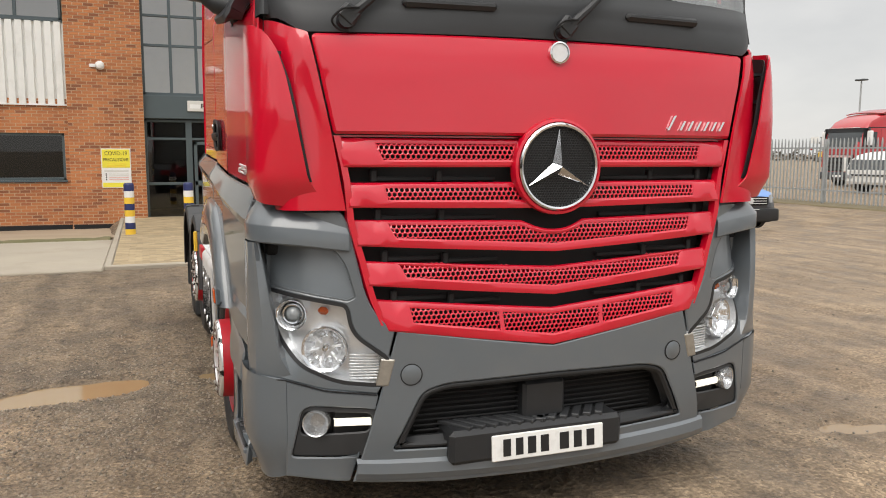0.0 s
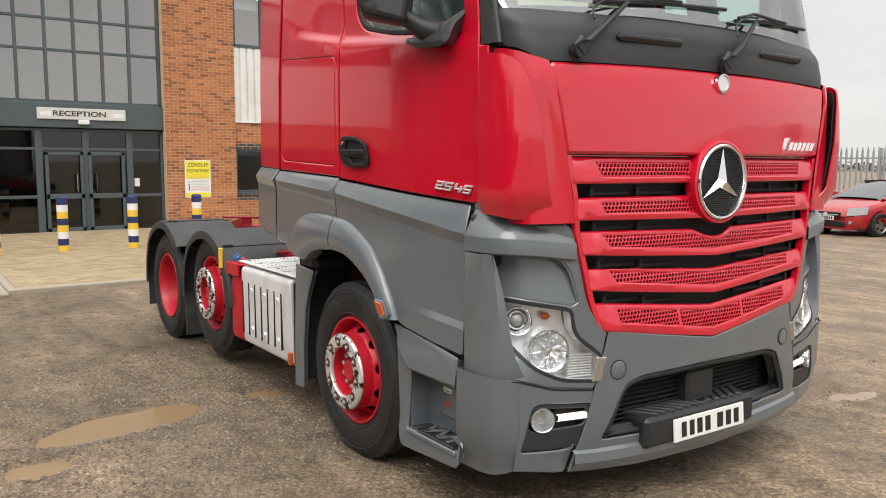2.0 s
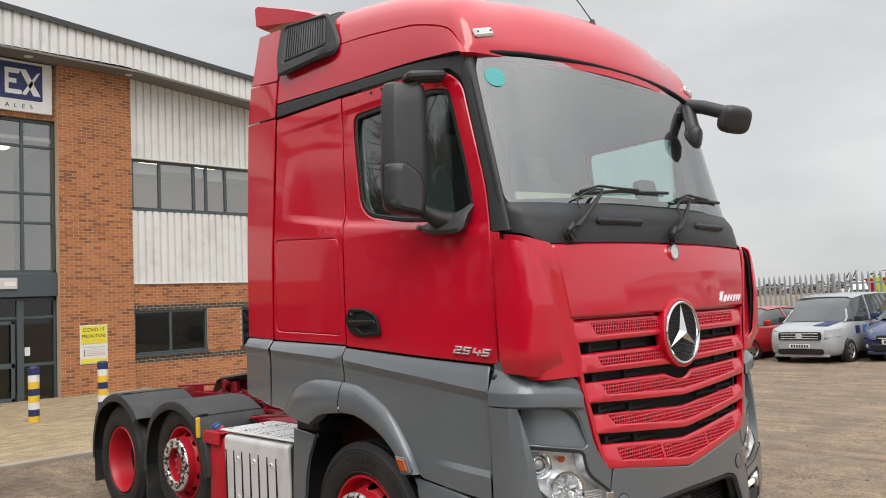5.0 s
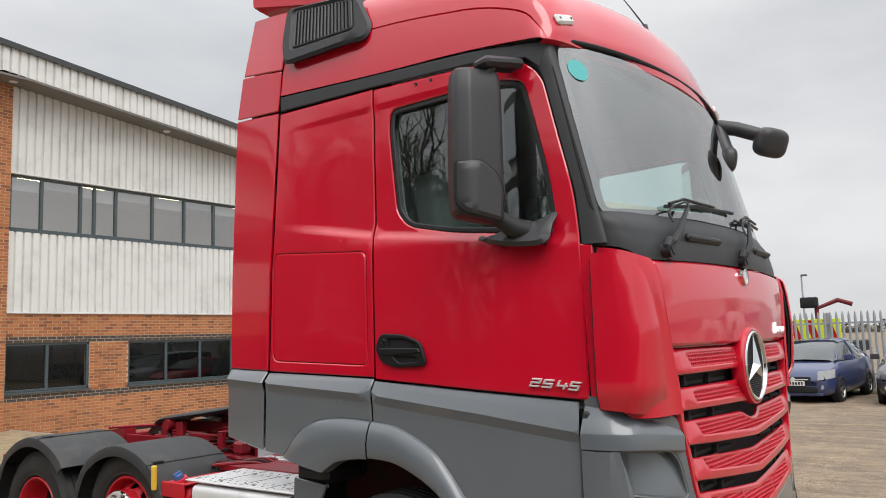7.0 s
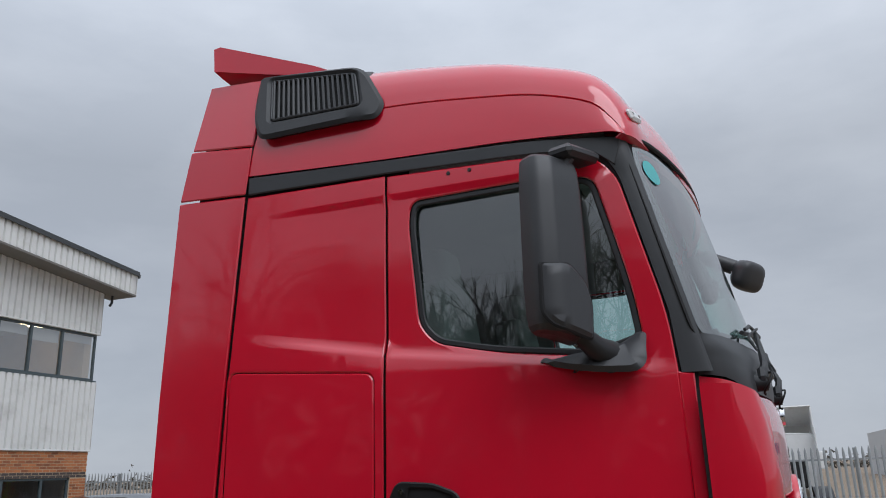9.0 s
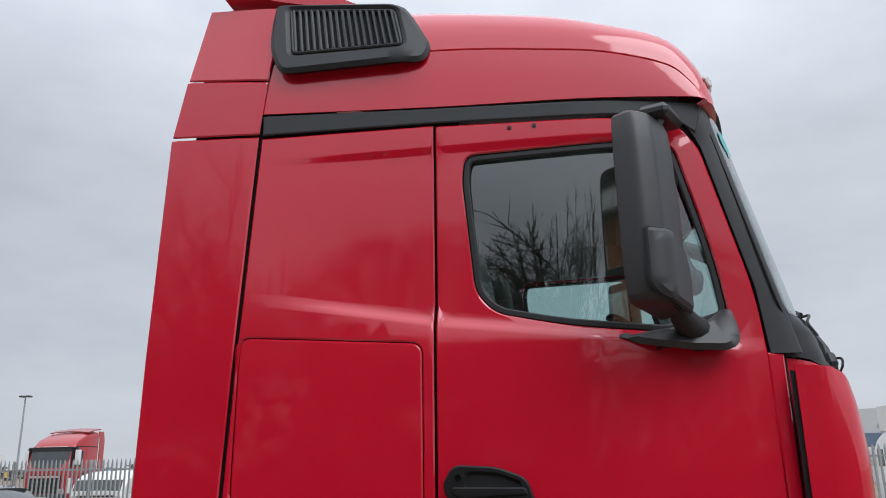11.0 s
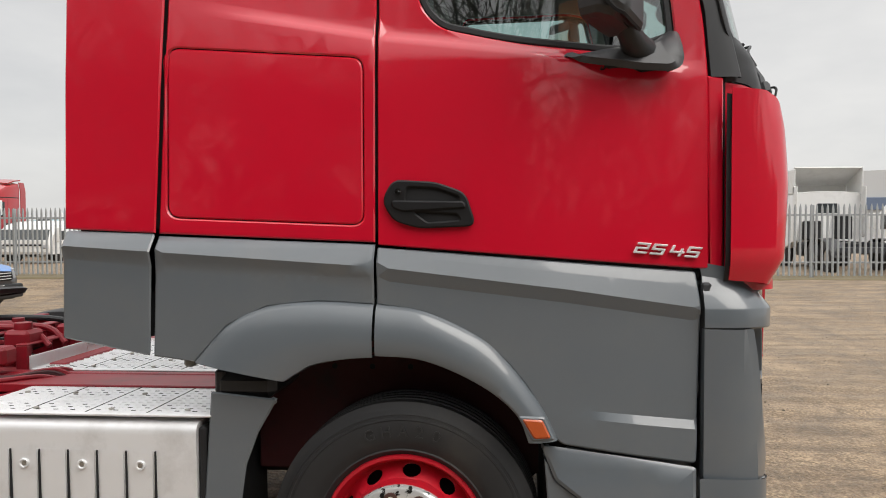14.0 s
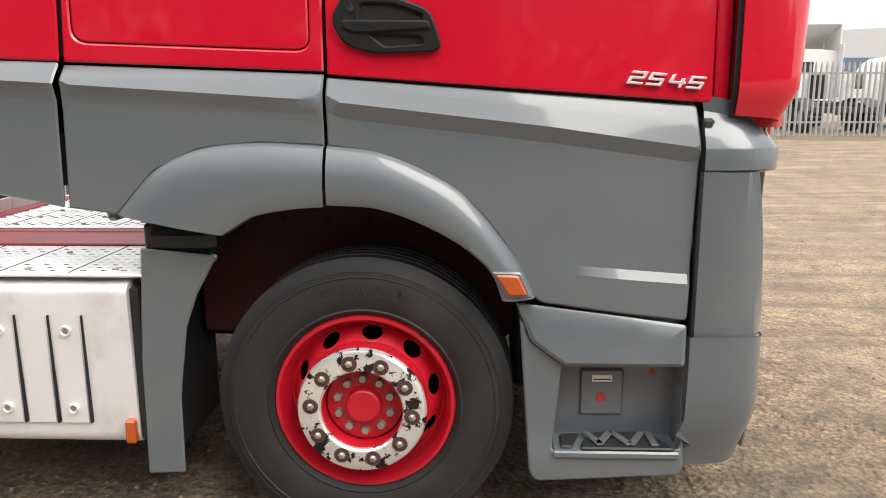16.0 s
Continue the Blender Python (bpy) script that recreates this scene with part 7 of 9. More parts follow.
# ground-floor walls: the unlit rooms' shade is put into this near-black
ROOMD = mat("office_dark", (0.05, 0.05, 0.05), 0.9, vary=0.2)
BLIND = mat("window_blind", (0.62, 0.61, 0.58), 0.8, vary=0.06)
SHEET = mat("dark_fascia", (0.06, 0.066, 0.07), 0.5, vary=0.1)
# soffit colour darkened to carry the shadow under the eaves
SOFFIT = mat("soffit_board", (0.20, 0.19, 0.175), 0.8, vary=0.1)
CONC = mat("concrete", (0.34, 0.30, 0.24), 0.9, vary=0.15, scale=1.2, bump=0.15, bscale=60, dirt=(0.24, 0.20, 0.15), dirt_amt=0.6, dirt_scale=0.8)

office = thing("office_building", "two-storey red brick and pale ribbed cladding office with a glazed entrance", "building", kind="structure")
PIERS = [(-3.30, -1.62), (2.22, 4.02)]
EAVE = BY - 0.72


def roof_z(x):
    """Upper edge of the verge: a low ridge over the entrance."""
    return 9.215 - 0.095 * abs(x - 0.3)


def verge_z(x):
    """Lower edge of the verge: level over the entrance, then falling with the roof."""
    return min(8.20, roof_z(x) - 0.70)


def wall_box(name, x0, x1, z0, z1, d0=0.0, d1=0.25, m=MORTAR):
    return part(name, box(x0, x1, BY + d0, BY + d1, z0, z1, 0.004), m, office, smooth=False)


brick_areas = []


def brick_area(x0, x1, z0, z1, depth, m=None):
    wall_box("wall", x0, x1, z0, z1, depth, depth + 0.25)
    brick_areas.append((x0, x1, z0, z1, depth, m))


for x0, x1 in PIERS:
    brick_area(x0, x1, -0.25, 8.12, -0.12)
LOWW = [(4.05, 6.10), (7.15, 12.6)]
brick_area(4.02, 13.15, -0.475, 0.86, 0.0)
brick_area(4.02, 13.15, 2.0, 2.70, 0.0)
brick_area(6.10, 7.15, 0.86, 2.0, 0.0)
brick_area(12.6, 13.15, 0.86, 2.0, 0.0)
brick_area(-1.62, 2.22, 6.75, 8.05, 0.06)
# the wing on the other side of the entrance
brick_area(-12.5, -3.30, -0.25, 0.95, 0.0)
brick_area(-12.5, -3.30, 2.05, 2.85, 0.0)
brick_area(-3.40, -3.30, 0.95, 2.05, 0.0)
wall_box("end_wall", 12.9, 13.15, -0.25, 7.24, 0.25, 9.0)
wall_box("back_wall", -12.5, 13.15, -0.25, 7.24, 9.0, 9.25)
wall_box("end_wall", -12.5, -12.25, -0.25, 7.24, 0.25, 9.0)

# ribbed cladding
def ribs(x0, x1, z0, z1, y):
    """A sheet of upright ribs; z0 and z1 are heights, or heights along x."""
    pts = []
    x, pitch = x0, 0.2
    while x < x1:
        pts += [(x, y), (min(x + 0.135, x1), y), (min(x + 0.15, x1), y + 0.055), (min(x + 0.185, x1), y + 0.055)]
        x += pitch
    pts.append((x1, y))
    zs = [z if callable(z) else (lambda q, z=z: z) for z in (z0, z1)]
    return grid([[(px, py, z(px)) for px, py in pts] for z in zs], 0.004)


for x0, x1 in ((4.02, 13.18), (-12.5, -3.30)):
    for z0, z1 in ((2.72, 4.62), (6.02, lambda q: verge_z(q) + 0.02)):
        c = part("cladding", ribs(x0, x1, z0, z1, BY - 0.05), CLAD, office, smooth=False)
        part("cladding_flashing", box(x0, x1, BY - 0.06, BY + 0.05, z0 - 0.03, z0 + 0.01, 0.004), CLAD, c)
for z0, z1 in ((2.72, 4.62), (6.02, 7.28)):
    part("end_cladding", moved(ribs(0, 9.0, z0, z1, 0), Matrix.Translation((13.2, BY, 0)) @ Matrix.Rotation(radians(90), 4, "Z")), CLAD, office, smooth=False)


def window(x0, x1, z0, z1, splits, y=None, rows=(), name="window", room=True, blind=0.0, glass=None, mw=0.035):
    """A framed ribbon of panes; splits are the inner mullions, rows the transoms."""
    y = BY + 0.03 if y is None else y
    w = part(name, add(box(x0, x1, y, y + 0.07, z0, z0 + 0.06, 0.006), box(x0, x1, y, y + 0.07, z1 - 0.06, z1, 0.006), box(x0, x0 + 0.06, y, y + 0.07, z0, z1, 0.006), box(x1 - 0.06, x1, y, y + 0.07, z0, z1, 0.006)), FRAME, office)
    for s in splits:
        part("mullion", box(s - mw, s + mw, y - 0.004, y + 0.07, z0 + 0.05, z1 - 0.05, 0.005), FRAME, w)
    for r in rows:
        part("transom", box(x0 + 0.05, x1 - 0.05, y - 0.002, y + 0.068, r - 0.03, r + 0.03, 0.005), FRAME, w)
    xs = [x0 + 0.05] + list(splits) + [x1 - 0.05]
    zs = [z0 + 0.05] + list(rows) + [z1 - 0.05]
    for a, b in zip(xs, xs[1:]):
        for c, d in zip(zs, zs[1:]):
            p = part("pane", ([(a, y + 0.045, c), (b, y + 0.045, c), (b, y + 0.045, d), (a, y + 0.045, d)], [(0, 1, 2, 3)]), glass or OFFICE, w)
            p.visible_shadow = False
    part("sill", box(x0 - 0.03, x1 + 0.03, y - 0.08, y + 0.05, z0 - 0.05, z0, 0.005), FRAME, w)
    if blind:
        for i, (a, b) in enumerate(zip(xs, xs[1:])):
            h = blind * (0.6 + 0.8 * ((i * 7 + 3) % 5) / 5)
            part("blind", box(a + 0.04, b - 0.04, y + 0.12, y + 0.13, z1 - 0.08 - h, z1 - 0.06, 0.002), BLIND, w)
    return w


window(4.06, 13.12, 4.66, 5.99, [4.83, 5.81, 6.18, 6.77, 7.85, 8.86, 9.87, 10.87, 11.9], blind=0.26)
window(*LOWW[0], 0.86, 2.0, [5.05], glass=DOORGLASS)
window(*LOWW[1], 0.86, 2.0, [8.3, 9.4, 10.5, 11.7], glass=DOORGLASS)
window(-12.2, -3.40, 0.95, 2.05, [-11, -9.8, -8.6, -7.4, -6.2, -4.9], glass=DOORGLASS)
window(-12.4, -3.34, 4.66, 5.99, [-11.5, -10.6, -9.7, -8.8, -7.9, -7, -6.1, -5.2, -4.3], blind=0.3)
# glazed entrance bay
BX0, BX1 = -1.62, 2.22
bay = [-0.95, -0.34, 0.27, 0.88, 1.49]
window(BX0, BX1, 3.02, 6.72, bay, BY + 0.15, (4.22, 4.93, 6.08))
ent = part("canopy_band", box(BX0, BX1, BY + 0.02, BY + 0.22, 2.44, 3.0, 0.01), FRAME, office)
sg = part("reception_sign", box(-0.60, 1.32, BY - 0.02, BY + 0.016, 2.63, 2.89, 0.006), BLIND, office, "pale grey reception sign")
words("lettering", "RECEPTION", 0.16, Matrix.Translation((0.30, BY - 0.024, 2.76)) @ Euler((radians(90), 0, 0)).to_matrix().to_4x4(), SATIN, sg, 0.004, width=1.15, bold=0.004)
for x in (-0.42, 1.16):
    part("sign_patch", box(x - 0.12, x + 0.12, BY - 0.024, BY - 0.018, 2.70, 2.80, 0.002), WHITE, sg)
part("entrance_lamp", box(0.25, 0.50, BY - 0.10, BY + 0.016, 2.52, 2.62, 0.02), WHITE, office)
scr = window(BX0, BX1, -0.1, 2.42, [-0.58, 0.43, 1.42], BY + 0.15, (1.95,), "entrance_screen", glass=DOORGLASS, mw=0.075)
part("transom", box(BX0 + 0.05, -0.64, BY + 0.15, BY + 0.218, 0.80, 0.87, 0.005), FRAME, scr)
part("transom", box(1.48, BX1 - 0.05, BY + 0.15, BY + 0.218, 0.80, 0.87, 0.005), FRAME, scr)
part("paper_notice", box(1.52, 1.64, BY + 0.19, BY + 0.194, 1.05, 1.25, 0.001), WHITE, scr)
for x in (-0.50, 0.43):
    dd = part("entrance_door", add(box(x + 0.03, x + 0.11, BY + 0.10, BY + 0.145, -0.05, 1.88, 0.008), box(x + 0.78, x + 0.86, BY + 0.10, BY + 0.145, -0.05, 1.88, 0.008), box(x + 0.03, x + 0.86, BY + 0.10, BY + 0.145, 1.80, 1.88, 0.008), box(x + 0.03, x + 0.86, BY + 0.10, BY + 0.145, -0.05, 0.10, 0.008), box(x + 0.03, x + 0.86, BY + 0.10, BY + 0.145, 0.78, 0.90, 0.008)), FRAME, office)
    part("pull_handle", tube([(x + (0.70 if x < 0 else 0.20), BY + 0.06, 0.95), (x + (0.70 if x < 0 else 0.20), BY + 0.06, 1.35)], 0.016, 8), CHROME, dd)
# rooms behind the glass
part("upper_room", add(box(-12.3, 13.4, BY + 4.0, BY + 4.1, 2.9, 8.0, 0.01), box(-12.3, 13.4, BY + 0.3, BY + 4.0, 2.75, 2.85, 0.01), box(-12.3, 13.4, BY + 0.3, BY + 4.0, 6.25, 6.35, 0.01)), ROOM, office)
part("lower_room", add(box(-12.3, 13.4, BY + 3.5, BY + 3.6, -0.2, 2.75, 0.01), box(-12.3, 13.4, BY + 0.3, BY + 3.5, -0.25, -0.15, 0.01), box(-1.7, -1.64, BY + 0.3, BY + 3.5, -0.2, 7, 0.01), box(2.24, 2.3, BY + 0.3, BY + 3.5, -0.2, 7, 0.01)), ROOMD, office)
LIGHT = mat("office_lamp", (0.9, 0.85, 0.7), 0.5, emit=(1.0, 0.8, 0.5, 9.0))
for x in (1.2, 5.2, 6.9, 9.3, 12.0):
    part("ceiling_light", box(x - 0.3, x + 0.3, BY + 1.2, BY + 1.5, 6.20, 6.24, 0.01), LIGHT, office)
# low gable roof: verge cladding, soffit, dark capping and the two slopes
for xa, xb in ((-13.15, 0.3), (0.3, 13.75)):
    part("verge_cladding", ribs(xa, xb, verge_z, lambda q: roof_z(q) - 0.10, EAVE), CLAD, office, smooth=False)
    xs = sorted({xa, xb} | {q for q in (-3.6, 4.15) if xa < q < xb})
    for a, b in zip(xs, xs[1:]):
        part("soffit", grid([[(a, y, verge_z(a) - 0.004), (b, y, verge_z(b) - 0.004)] for y in (EAVE + 0.004, BY + 0.3)], 0.05), SOFFIT, office, smooth=False)
    part("verge_cap", grid([[(q, y, roof_z(q) + d) for q in (xa, xb)] for y, d in ((EAVE - 0.07, -0.13), (EAVE - 0.08, 0.0), (EAVE + 0.30, 0.04))], 0.02), SHEET, office, smooth=False)
    part("roof_slope", grid([[(q, y, roof_z(q) - 0.02) for q in (xa, xb)] for y in (EAVE + 0.2, BY + 10.0)], 0.12), SHEET, office, smooth=False)
part("end_eaves", box(13.60, 13.75, EAVE, BY + 10.0, verge_z(13.75), roof_z(13.75) - 0.06, 0.02), CLAD, office)
part("end_soffit", box(13.1, 13.62, BY + 0.3, BY + 10, verge_z(13.75) - 0.01, verge_z(13.75) + 0.04, 0.01), CLAD, office)
part("end_gutter", box(13.74, 13.88, EAVE - 0.02, BY + 10, roof_z(13.75) - 0.16, roof_z(13.75) - 0.02, 0.03), SHEET, office)
for x in (-0.9, 1.5, 3.9, 8.0):
    part("soffit_lamp", disc(0.10, (x, BY - 0.36, verge_z(x) - 0.06), "z", 20, 0.04), WHITE, office)
part("rain_pipe", tube([(13.35, BY - 0.12, 6.9), (13.42, BY - 0.12, 7.0), (13.42, BY - 0.12, 7.25)], 0.04, 8), SHEET, office)
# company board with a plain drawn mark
bd = thing("company_board", "white board with a navy panel and white slanting mark", "sign", kind="")
bd.location = (0, 0, 0)
part("board", box(-1.55, 2.12, BY - 0.05, BY + 0.05, 6.86, 8.10, 0.01), WHITE, bd)
part("navy_panel", box(-1.40, 1.90, BY - 0.062, BY - 0.045, 7.15, 8.03, 0.004), NAVY, bd)


def flat(poly, y, th=0.012):
    n = len(poly)
    v = [(x, y, z) for x, z in poly] + [(x, y + th, z) for x, z in poly]
    return v, [tuple(range(n)), tuple(range(2 * n - 1, n - 1, -1))] + [(i, (i + 1) % n, (i + 1) % n + n, i + n) for i in range(n)]


mark = [[(1.20, 7.13), (1.20, 7.75), (1.28, 7.75), (1.28, 7.13)], [(1.28, 7.63), (1.28, 7.75), (1.55, 7.75), (1.50, 7.63)], [(1.28, 7.39), (1.28, 7.50), (1.45, 7.50), (1.45, 7.39)], [(1.28, 7.13), (1.28, 7.24), (1.55, 7.24), (1.60, 7.13)],
        [(1.52, 7.75), (1.66, 7.75), (1.98, 7.13), (1.82, 7.13)], [(1.55, 7.13), (1.66, 7.13), (1.98, 7.72), (1.90, 7.68)]]
for q in mark:
    part("mark_stroke", flat([(a - 0.13, b + 0.135) for a, b in q], BY - 0.075), WHITE, bd, smooth=False)
for k, ch in enumerate("LE SALES"):
    if ch != " ":
        words("lettering", ch, 0.15, Matrix.Translation((0.42 + 0.175 * k, BY - 0.056, 6.985)) @ Euler((radians(90), 0, 0)).to_matrix().to_4x4(), INK, bd, 0.004)



LEMON = mat("lemon_print", (0.80, 0.70, 0.06), 0.5, vary=0.05)
PINK = mat("pink_print", (0.70, 0.42, 0.38), 0.5, vary=0.05)


def notice(x, z, y):
    nb = thing("safety_notice", "yellow and white safety notice fixed to the brick pier", "notice", "safety notices")
    part("panel", box(x, x + 0.66, y - 0.02, y, z - 0.95, z, 0.004), WHITE, nb)
    part("yellow_field", box(x + 0.02, x + 0.64, y - 0.026, y - 0.018, z - 0.46, z - 0.02, 0.002), LEMON, nb)
    words("lettering", "COVID-19", 0.13, Matrix.Translation((x + 0.33, y - 0.028, z - 0.12)) @ Euler((radians(90), 0, 0)).to_matrix().to_4x4(), INK, nb, 0.003, width=0.5)
    words("lettering", "PRECAUTIONS", 0.11, Matrix.Translation((x + 0.33, y - 0.028, z - 0.27)) @ Euler((radians(90), 0, 0)).to_matrix().to_4x4(), INK, nb, 0.003, width=0.56)
    for k in range(3):
        part("bar", box(x + 0.12, x + 0.54, y - 0.029, y - 0.024, z - 0.37 - k * 0.035, z - 0.36 - k * 0.035, 0.001), YELLOW, nb)
    part("bar", box(x + 0.06, x + 0.60, y - 0.023, y - 0.018, z - 0.56, z - 0.51, 0.001), BLIND, nb)
    for k in range(4):
        part("bar", box(x + 0.16, x + 0.60, y - 0.024, y - 0.018, z - 0.62 - k * 0.045, z - 0.60 - k * 0.045, 0.001), PINK if k > 1 else BLIND, nb)
        part("pictogram", disc(0.018, (x + 0.10, y - 0.022, z - 0.61 - k * 0.045), "y", 10, 0.004), INK, nb)
    part("lower_band", box(x + 0.02, x + 0.64, y - 0.024, y - 0.018, z - 0.93, z - 0.82, 0.001), LEMON, nb)


notice(2.66, 1.70, BY - 0.125)
notice(-2.62, 1.70, BY - 0.125)
bk = thing("bulkhead_lamp", "round white outdoor wall lamp on the brick pier", "wall lamp")
part("lamp_body", lathe([(0.0005, -0.14), (0.07, -0.12), (0.10, -0.08), (0.105, 0.0)], (-2.55, BY - 0.125, 3.65), "y", 24), WHITE, bk)
part("lamp_arm", box(-2.78, -2.55, BY - 0.16, BY - 0.12, 3.60, 3.68, 0.01), WHITE, bk)

# paving in front of the entrance, kerb, concrete apron
PAVE = mat("block_paving", (0.33, 0.255, 0.155), 0.88, vary=0.12, scale=2, obvar=0.22, island=True, bump=0.1, bscale=60, dirt=(0.22, 0.18, 0.11), dirt_amt=0.5, dirt_scale=1.5)
pv = tagged(part("pavement", box(-2.15, 4.2, 8.85, BY + 0.1, -0.6, 0.012, 0.01), CONC), "buff block-paved entrance apron", "pavement", kind="structure")
rb = random.Random(3)
pbv, pbf = [], []
y = 8.87
row = 0
while y < BY - 0.1:
    x = -2.14 - (0.1 if row % 2 else 0)
    while x < 4.19:
        x0, x1, z = max(x, -2.14), min(x + 0.197, 4.19), 0.016 + rb.uniform(0, 0.004)
        if x1 - x0 > 0.03:
            o = len(pbv)
            pbv += [(x0, y, z - 0.006), (x1, y, z - 0.006), (x1, y + 0.097, z - 0.006), (x0, y + 0.097, z - 0.006), (x0 + 0.005, y + 0.005, z), (x1 - 0.005, y + 0.005, z), (x1 - 0.005, y + 0.092, z), (x0 + 0.005, y + 0.092, z)]
            pbf += [(o + 4, o + 5, o + 6, o + 7), (o, o + 1, o + 5, o + 4), (o + 1, o + 2, o + 6, o + 5), (o + 2, o + 3, o + 7, o + 6), (o + 3, o, o + 4, o + 7)]
        x += 0.2
    y += 0.1
    row += 1
tagged(part("paving_blocks", (pbv, pbf), PAVE, pv, smooth=False), kind="stuff")
part("kerb", box(-2.25, 4.3, 8.72, 8.85, -0.15, 0.03, 0.015), CONC, pv)
part("kerb", box(4.2, 4.3, 8.85, BY, -0.6, 0.03, 0.015), CONC, pv)
part("kerb", box(-2.25, -2.15, 8.85, BY, -0.6, 0.03, 0.015), CONC, pv)
ap = tagged(part("concrete_apron", box(-9.0, -2.25, 8.55, 12.4, -0.2, 0.015, 0.02), CONC), "worn concrete apron slab", "pavement", kind="structure")
PATH = mat("tan_footpath", (0.33, 0.255, 0.18), 0.92, vary=0.14, scale=1.5, bump=0.15, bscale=60, dirt=(0.24, 0.18, 0.12), dirt_amt=0.6, dirt_scale=0.8)
MOSS = mat("thin_grass", (0.13, 0.12, 0.055), 0.95, vary=0.4, scale=7, bump=0.6, bscale=40, dirt=(0.20, 0.15, 0.09), dirt_amt=0.8, dirt_scale=3.0)


def slope(x0, x1, y0, y1, z0, z1, th):
    v = [(x, y, z - d) for d in (0, th) for x, y, z in ((x0, y0, z0), (x1, y0, z0), (x1, y1, z1), (x0, y1, z1))]
    return (v, [(0, 1, 2, 3), (4, 5, 6, 7), (0, 1, 5, 4), (1, 2, 6, 5), (2, 3, 7, 6), (3, 0, 4, 7)])


tagged(part("footpath", slope(-12.4, -2.25, 13.0, BY + 0.1, 0.0, -0.235, 0.3), PATH, smooth=False), "tan footpath falling gently to the office wall", "pavement", kind="structure")
vq = []
for k in range(103):
    x = -12.5 + k * 0.1
    vq.append([(x, 12.38, -0.03), (x, 12.5 + 0.05 * noise.noise(Vector((x * 3, 0, 1))), 0.03 + 0.02 * noise.noise(Vector((x * 5, 2, 1)))), (x, 12.8 + 0.1 * noise.noise(Vector((x * 2, 7, 1))), 0.03 + 0.03 * noise.noise(Vector((x * 4, 5, 1)))), (x, 13.15 + 0.12 * noise.noise(Vector((x * 2.3, 9, 1))), -0.03)])
tagged(part("grass_verge", grid(vq), MOSS), "thin muddy grass verge", "verge", kind="structure")
part("damp_course", box(-12.4, -3.32, BY - 0.014, BY + 0.02, -0.24, -0.12, 0.004), VOID, office)
part("damp_course", box(-3.28, -2.0, BY - 0.134, BY - 0.1, -0.24, -0.12, 0.004), VOID, office)
tagged(part("side_path", slope(4.3, 11.0, 13.6, BY + 0.1, -0.36, -0.38, 0.3), CONC, smooth=False), "concrete path along the wall", "pavement", kind="structure")
part("damp_course", box(4.06, 13.1, BY - 0.014, BY + 0.02, -0.31, -0.24, 0.004), VOID, office)


def bollard(x, y):
    b = thing("bollard", "steel bollard with blue white and yellow bands", "bollard", "bollards by the entrance", at=(x, y, 0))
    for k, m in enumerate((YELLOW, NAVY, WHITE, YELLOW, NAVY, YELLOW, WHITE, NAVY)):
        part("band", lathe([(0.095, 0.0), (0.095, 0.124)], (0, 0, 0.0 + k * 0.124), "z", 20), m, b)
    part("cap", lathe([(0.095, 0.99), (0.08, 1.02), (0.0005, 1.03)], (0, 0, 0), "z", 20), NAVY, b)


for x, y in ((-1.96, 13.3), (-0.86, 13.2), (0.35, 13.1), (1.55, 13.0)):
    bollard(x, y)


# ==== bricks of the office walls ====
def bricks_of(x0, x1, z0, z1, depth, dark=()):
    out = []
    row, z = 0, z0
    while z < z1 - 0.02:
        x = x0 - (0.1125 if row % 2 else 0.0)
        while x < x1 - 0.02:
            a, b = max(x, x0) + 0.005, min(x + 0.215, x1) - 0.005
            if b - a > 0.03:
                out.append((a, b, z + 0.005, min(z + 0.065, z1)))
            x += 0.225
        z += 0.075
        row += 1
    return out


def brick_geo(a, b, c, d, y):
    return ([(a, y, c), (b, y, c), (b, y, d), (a, y, d), (a, y + 0.02, c), (b, y + 0.02, c), (b, y + 0.02, d), (a, y + 0.02, d)], [(0, 1, 2, 3), (0, 1, 5, 4), (1, 2, 6, 5), (2, 3, 7, 6), (3, 0, 4, 7)])


near = 0
joined, joined_dark = [], []
one = None
for x0, x1, z0, z1, depth, _ in brick_areas:
    yy = BY + depth - 0.008
    for a, b, c, d in bricks_of(x0, x1, z0, z1, depth):
        dark_band = x0 > 3.9 and (0.62 < c < 0.80 or 2.0 < c < 2.14)
        if dark_band:
            joined_dark.append(brick_geo(a, b, c, d, yy))
        elif x0 > 2.2 and x1 < 4.1 and 0.9 < c < 2.35 and abs((b - a) - 0.205) < 0.001 and near < 150:
            if one is None:
                one = part("brick", brick_geo(-0.1025, 0.1025, 0, 0.06, 0), BRICK, office, smooth=False)
                one.location = ((a + b) / 2, yy, c)
            else:
                o = new("brick", one.data)
                o.parent = office
                o.location = ((a + b) / 2, yy, c)
            near += 1
        else:
            joined.append(brick_geo(a, b, c, d, yy))
tagged(part("bricks", add(*joined), BRICK, office, smooth=False), kind="stuff")
tagged(part("dark_bricks", add(*joined_dark), DARKBRICK, office, smooth=False), kind="stuff")

# ==== palisade fence ====
GALV = mat("galvanised_steel", (0.36, 0.38, 0.39), 0.55, metal=0.3, vary=0.15, scale=4)
fence = thing("palisade_fence", "grey galvanised steel palisade fence round the yard", "fence", kind="structure")
FX = 19.5
pale = [(-0.034, -0.004), (-0.012, 0.012), (0.012, 0.012), (0.034, -0.004)]
pale_geo = grid([[(0.012 - b, a * k, z) for a, b in pale] for z, k in ((0.08, 1), (2.05, 1), (2.12, 0.75), (2.2, 0.12))], 0.003)
first = None
ys = np.arange(-16, 24, 0.155)
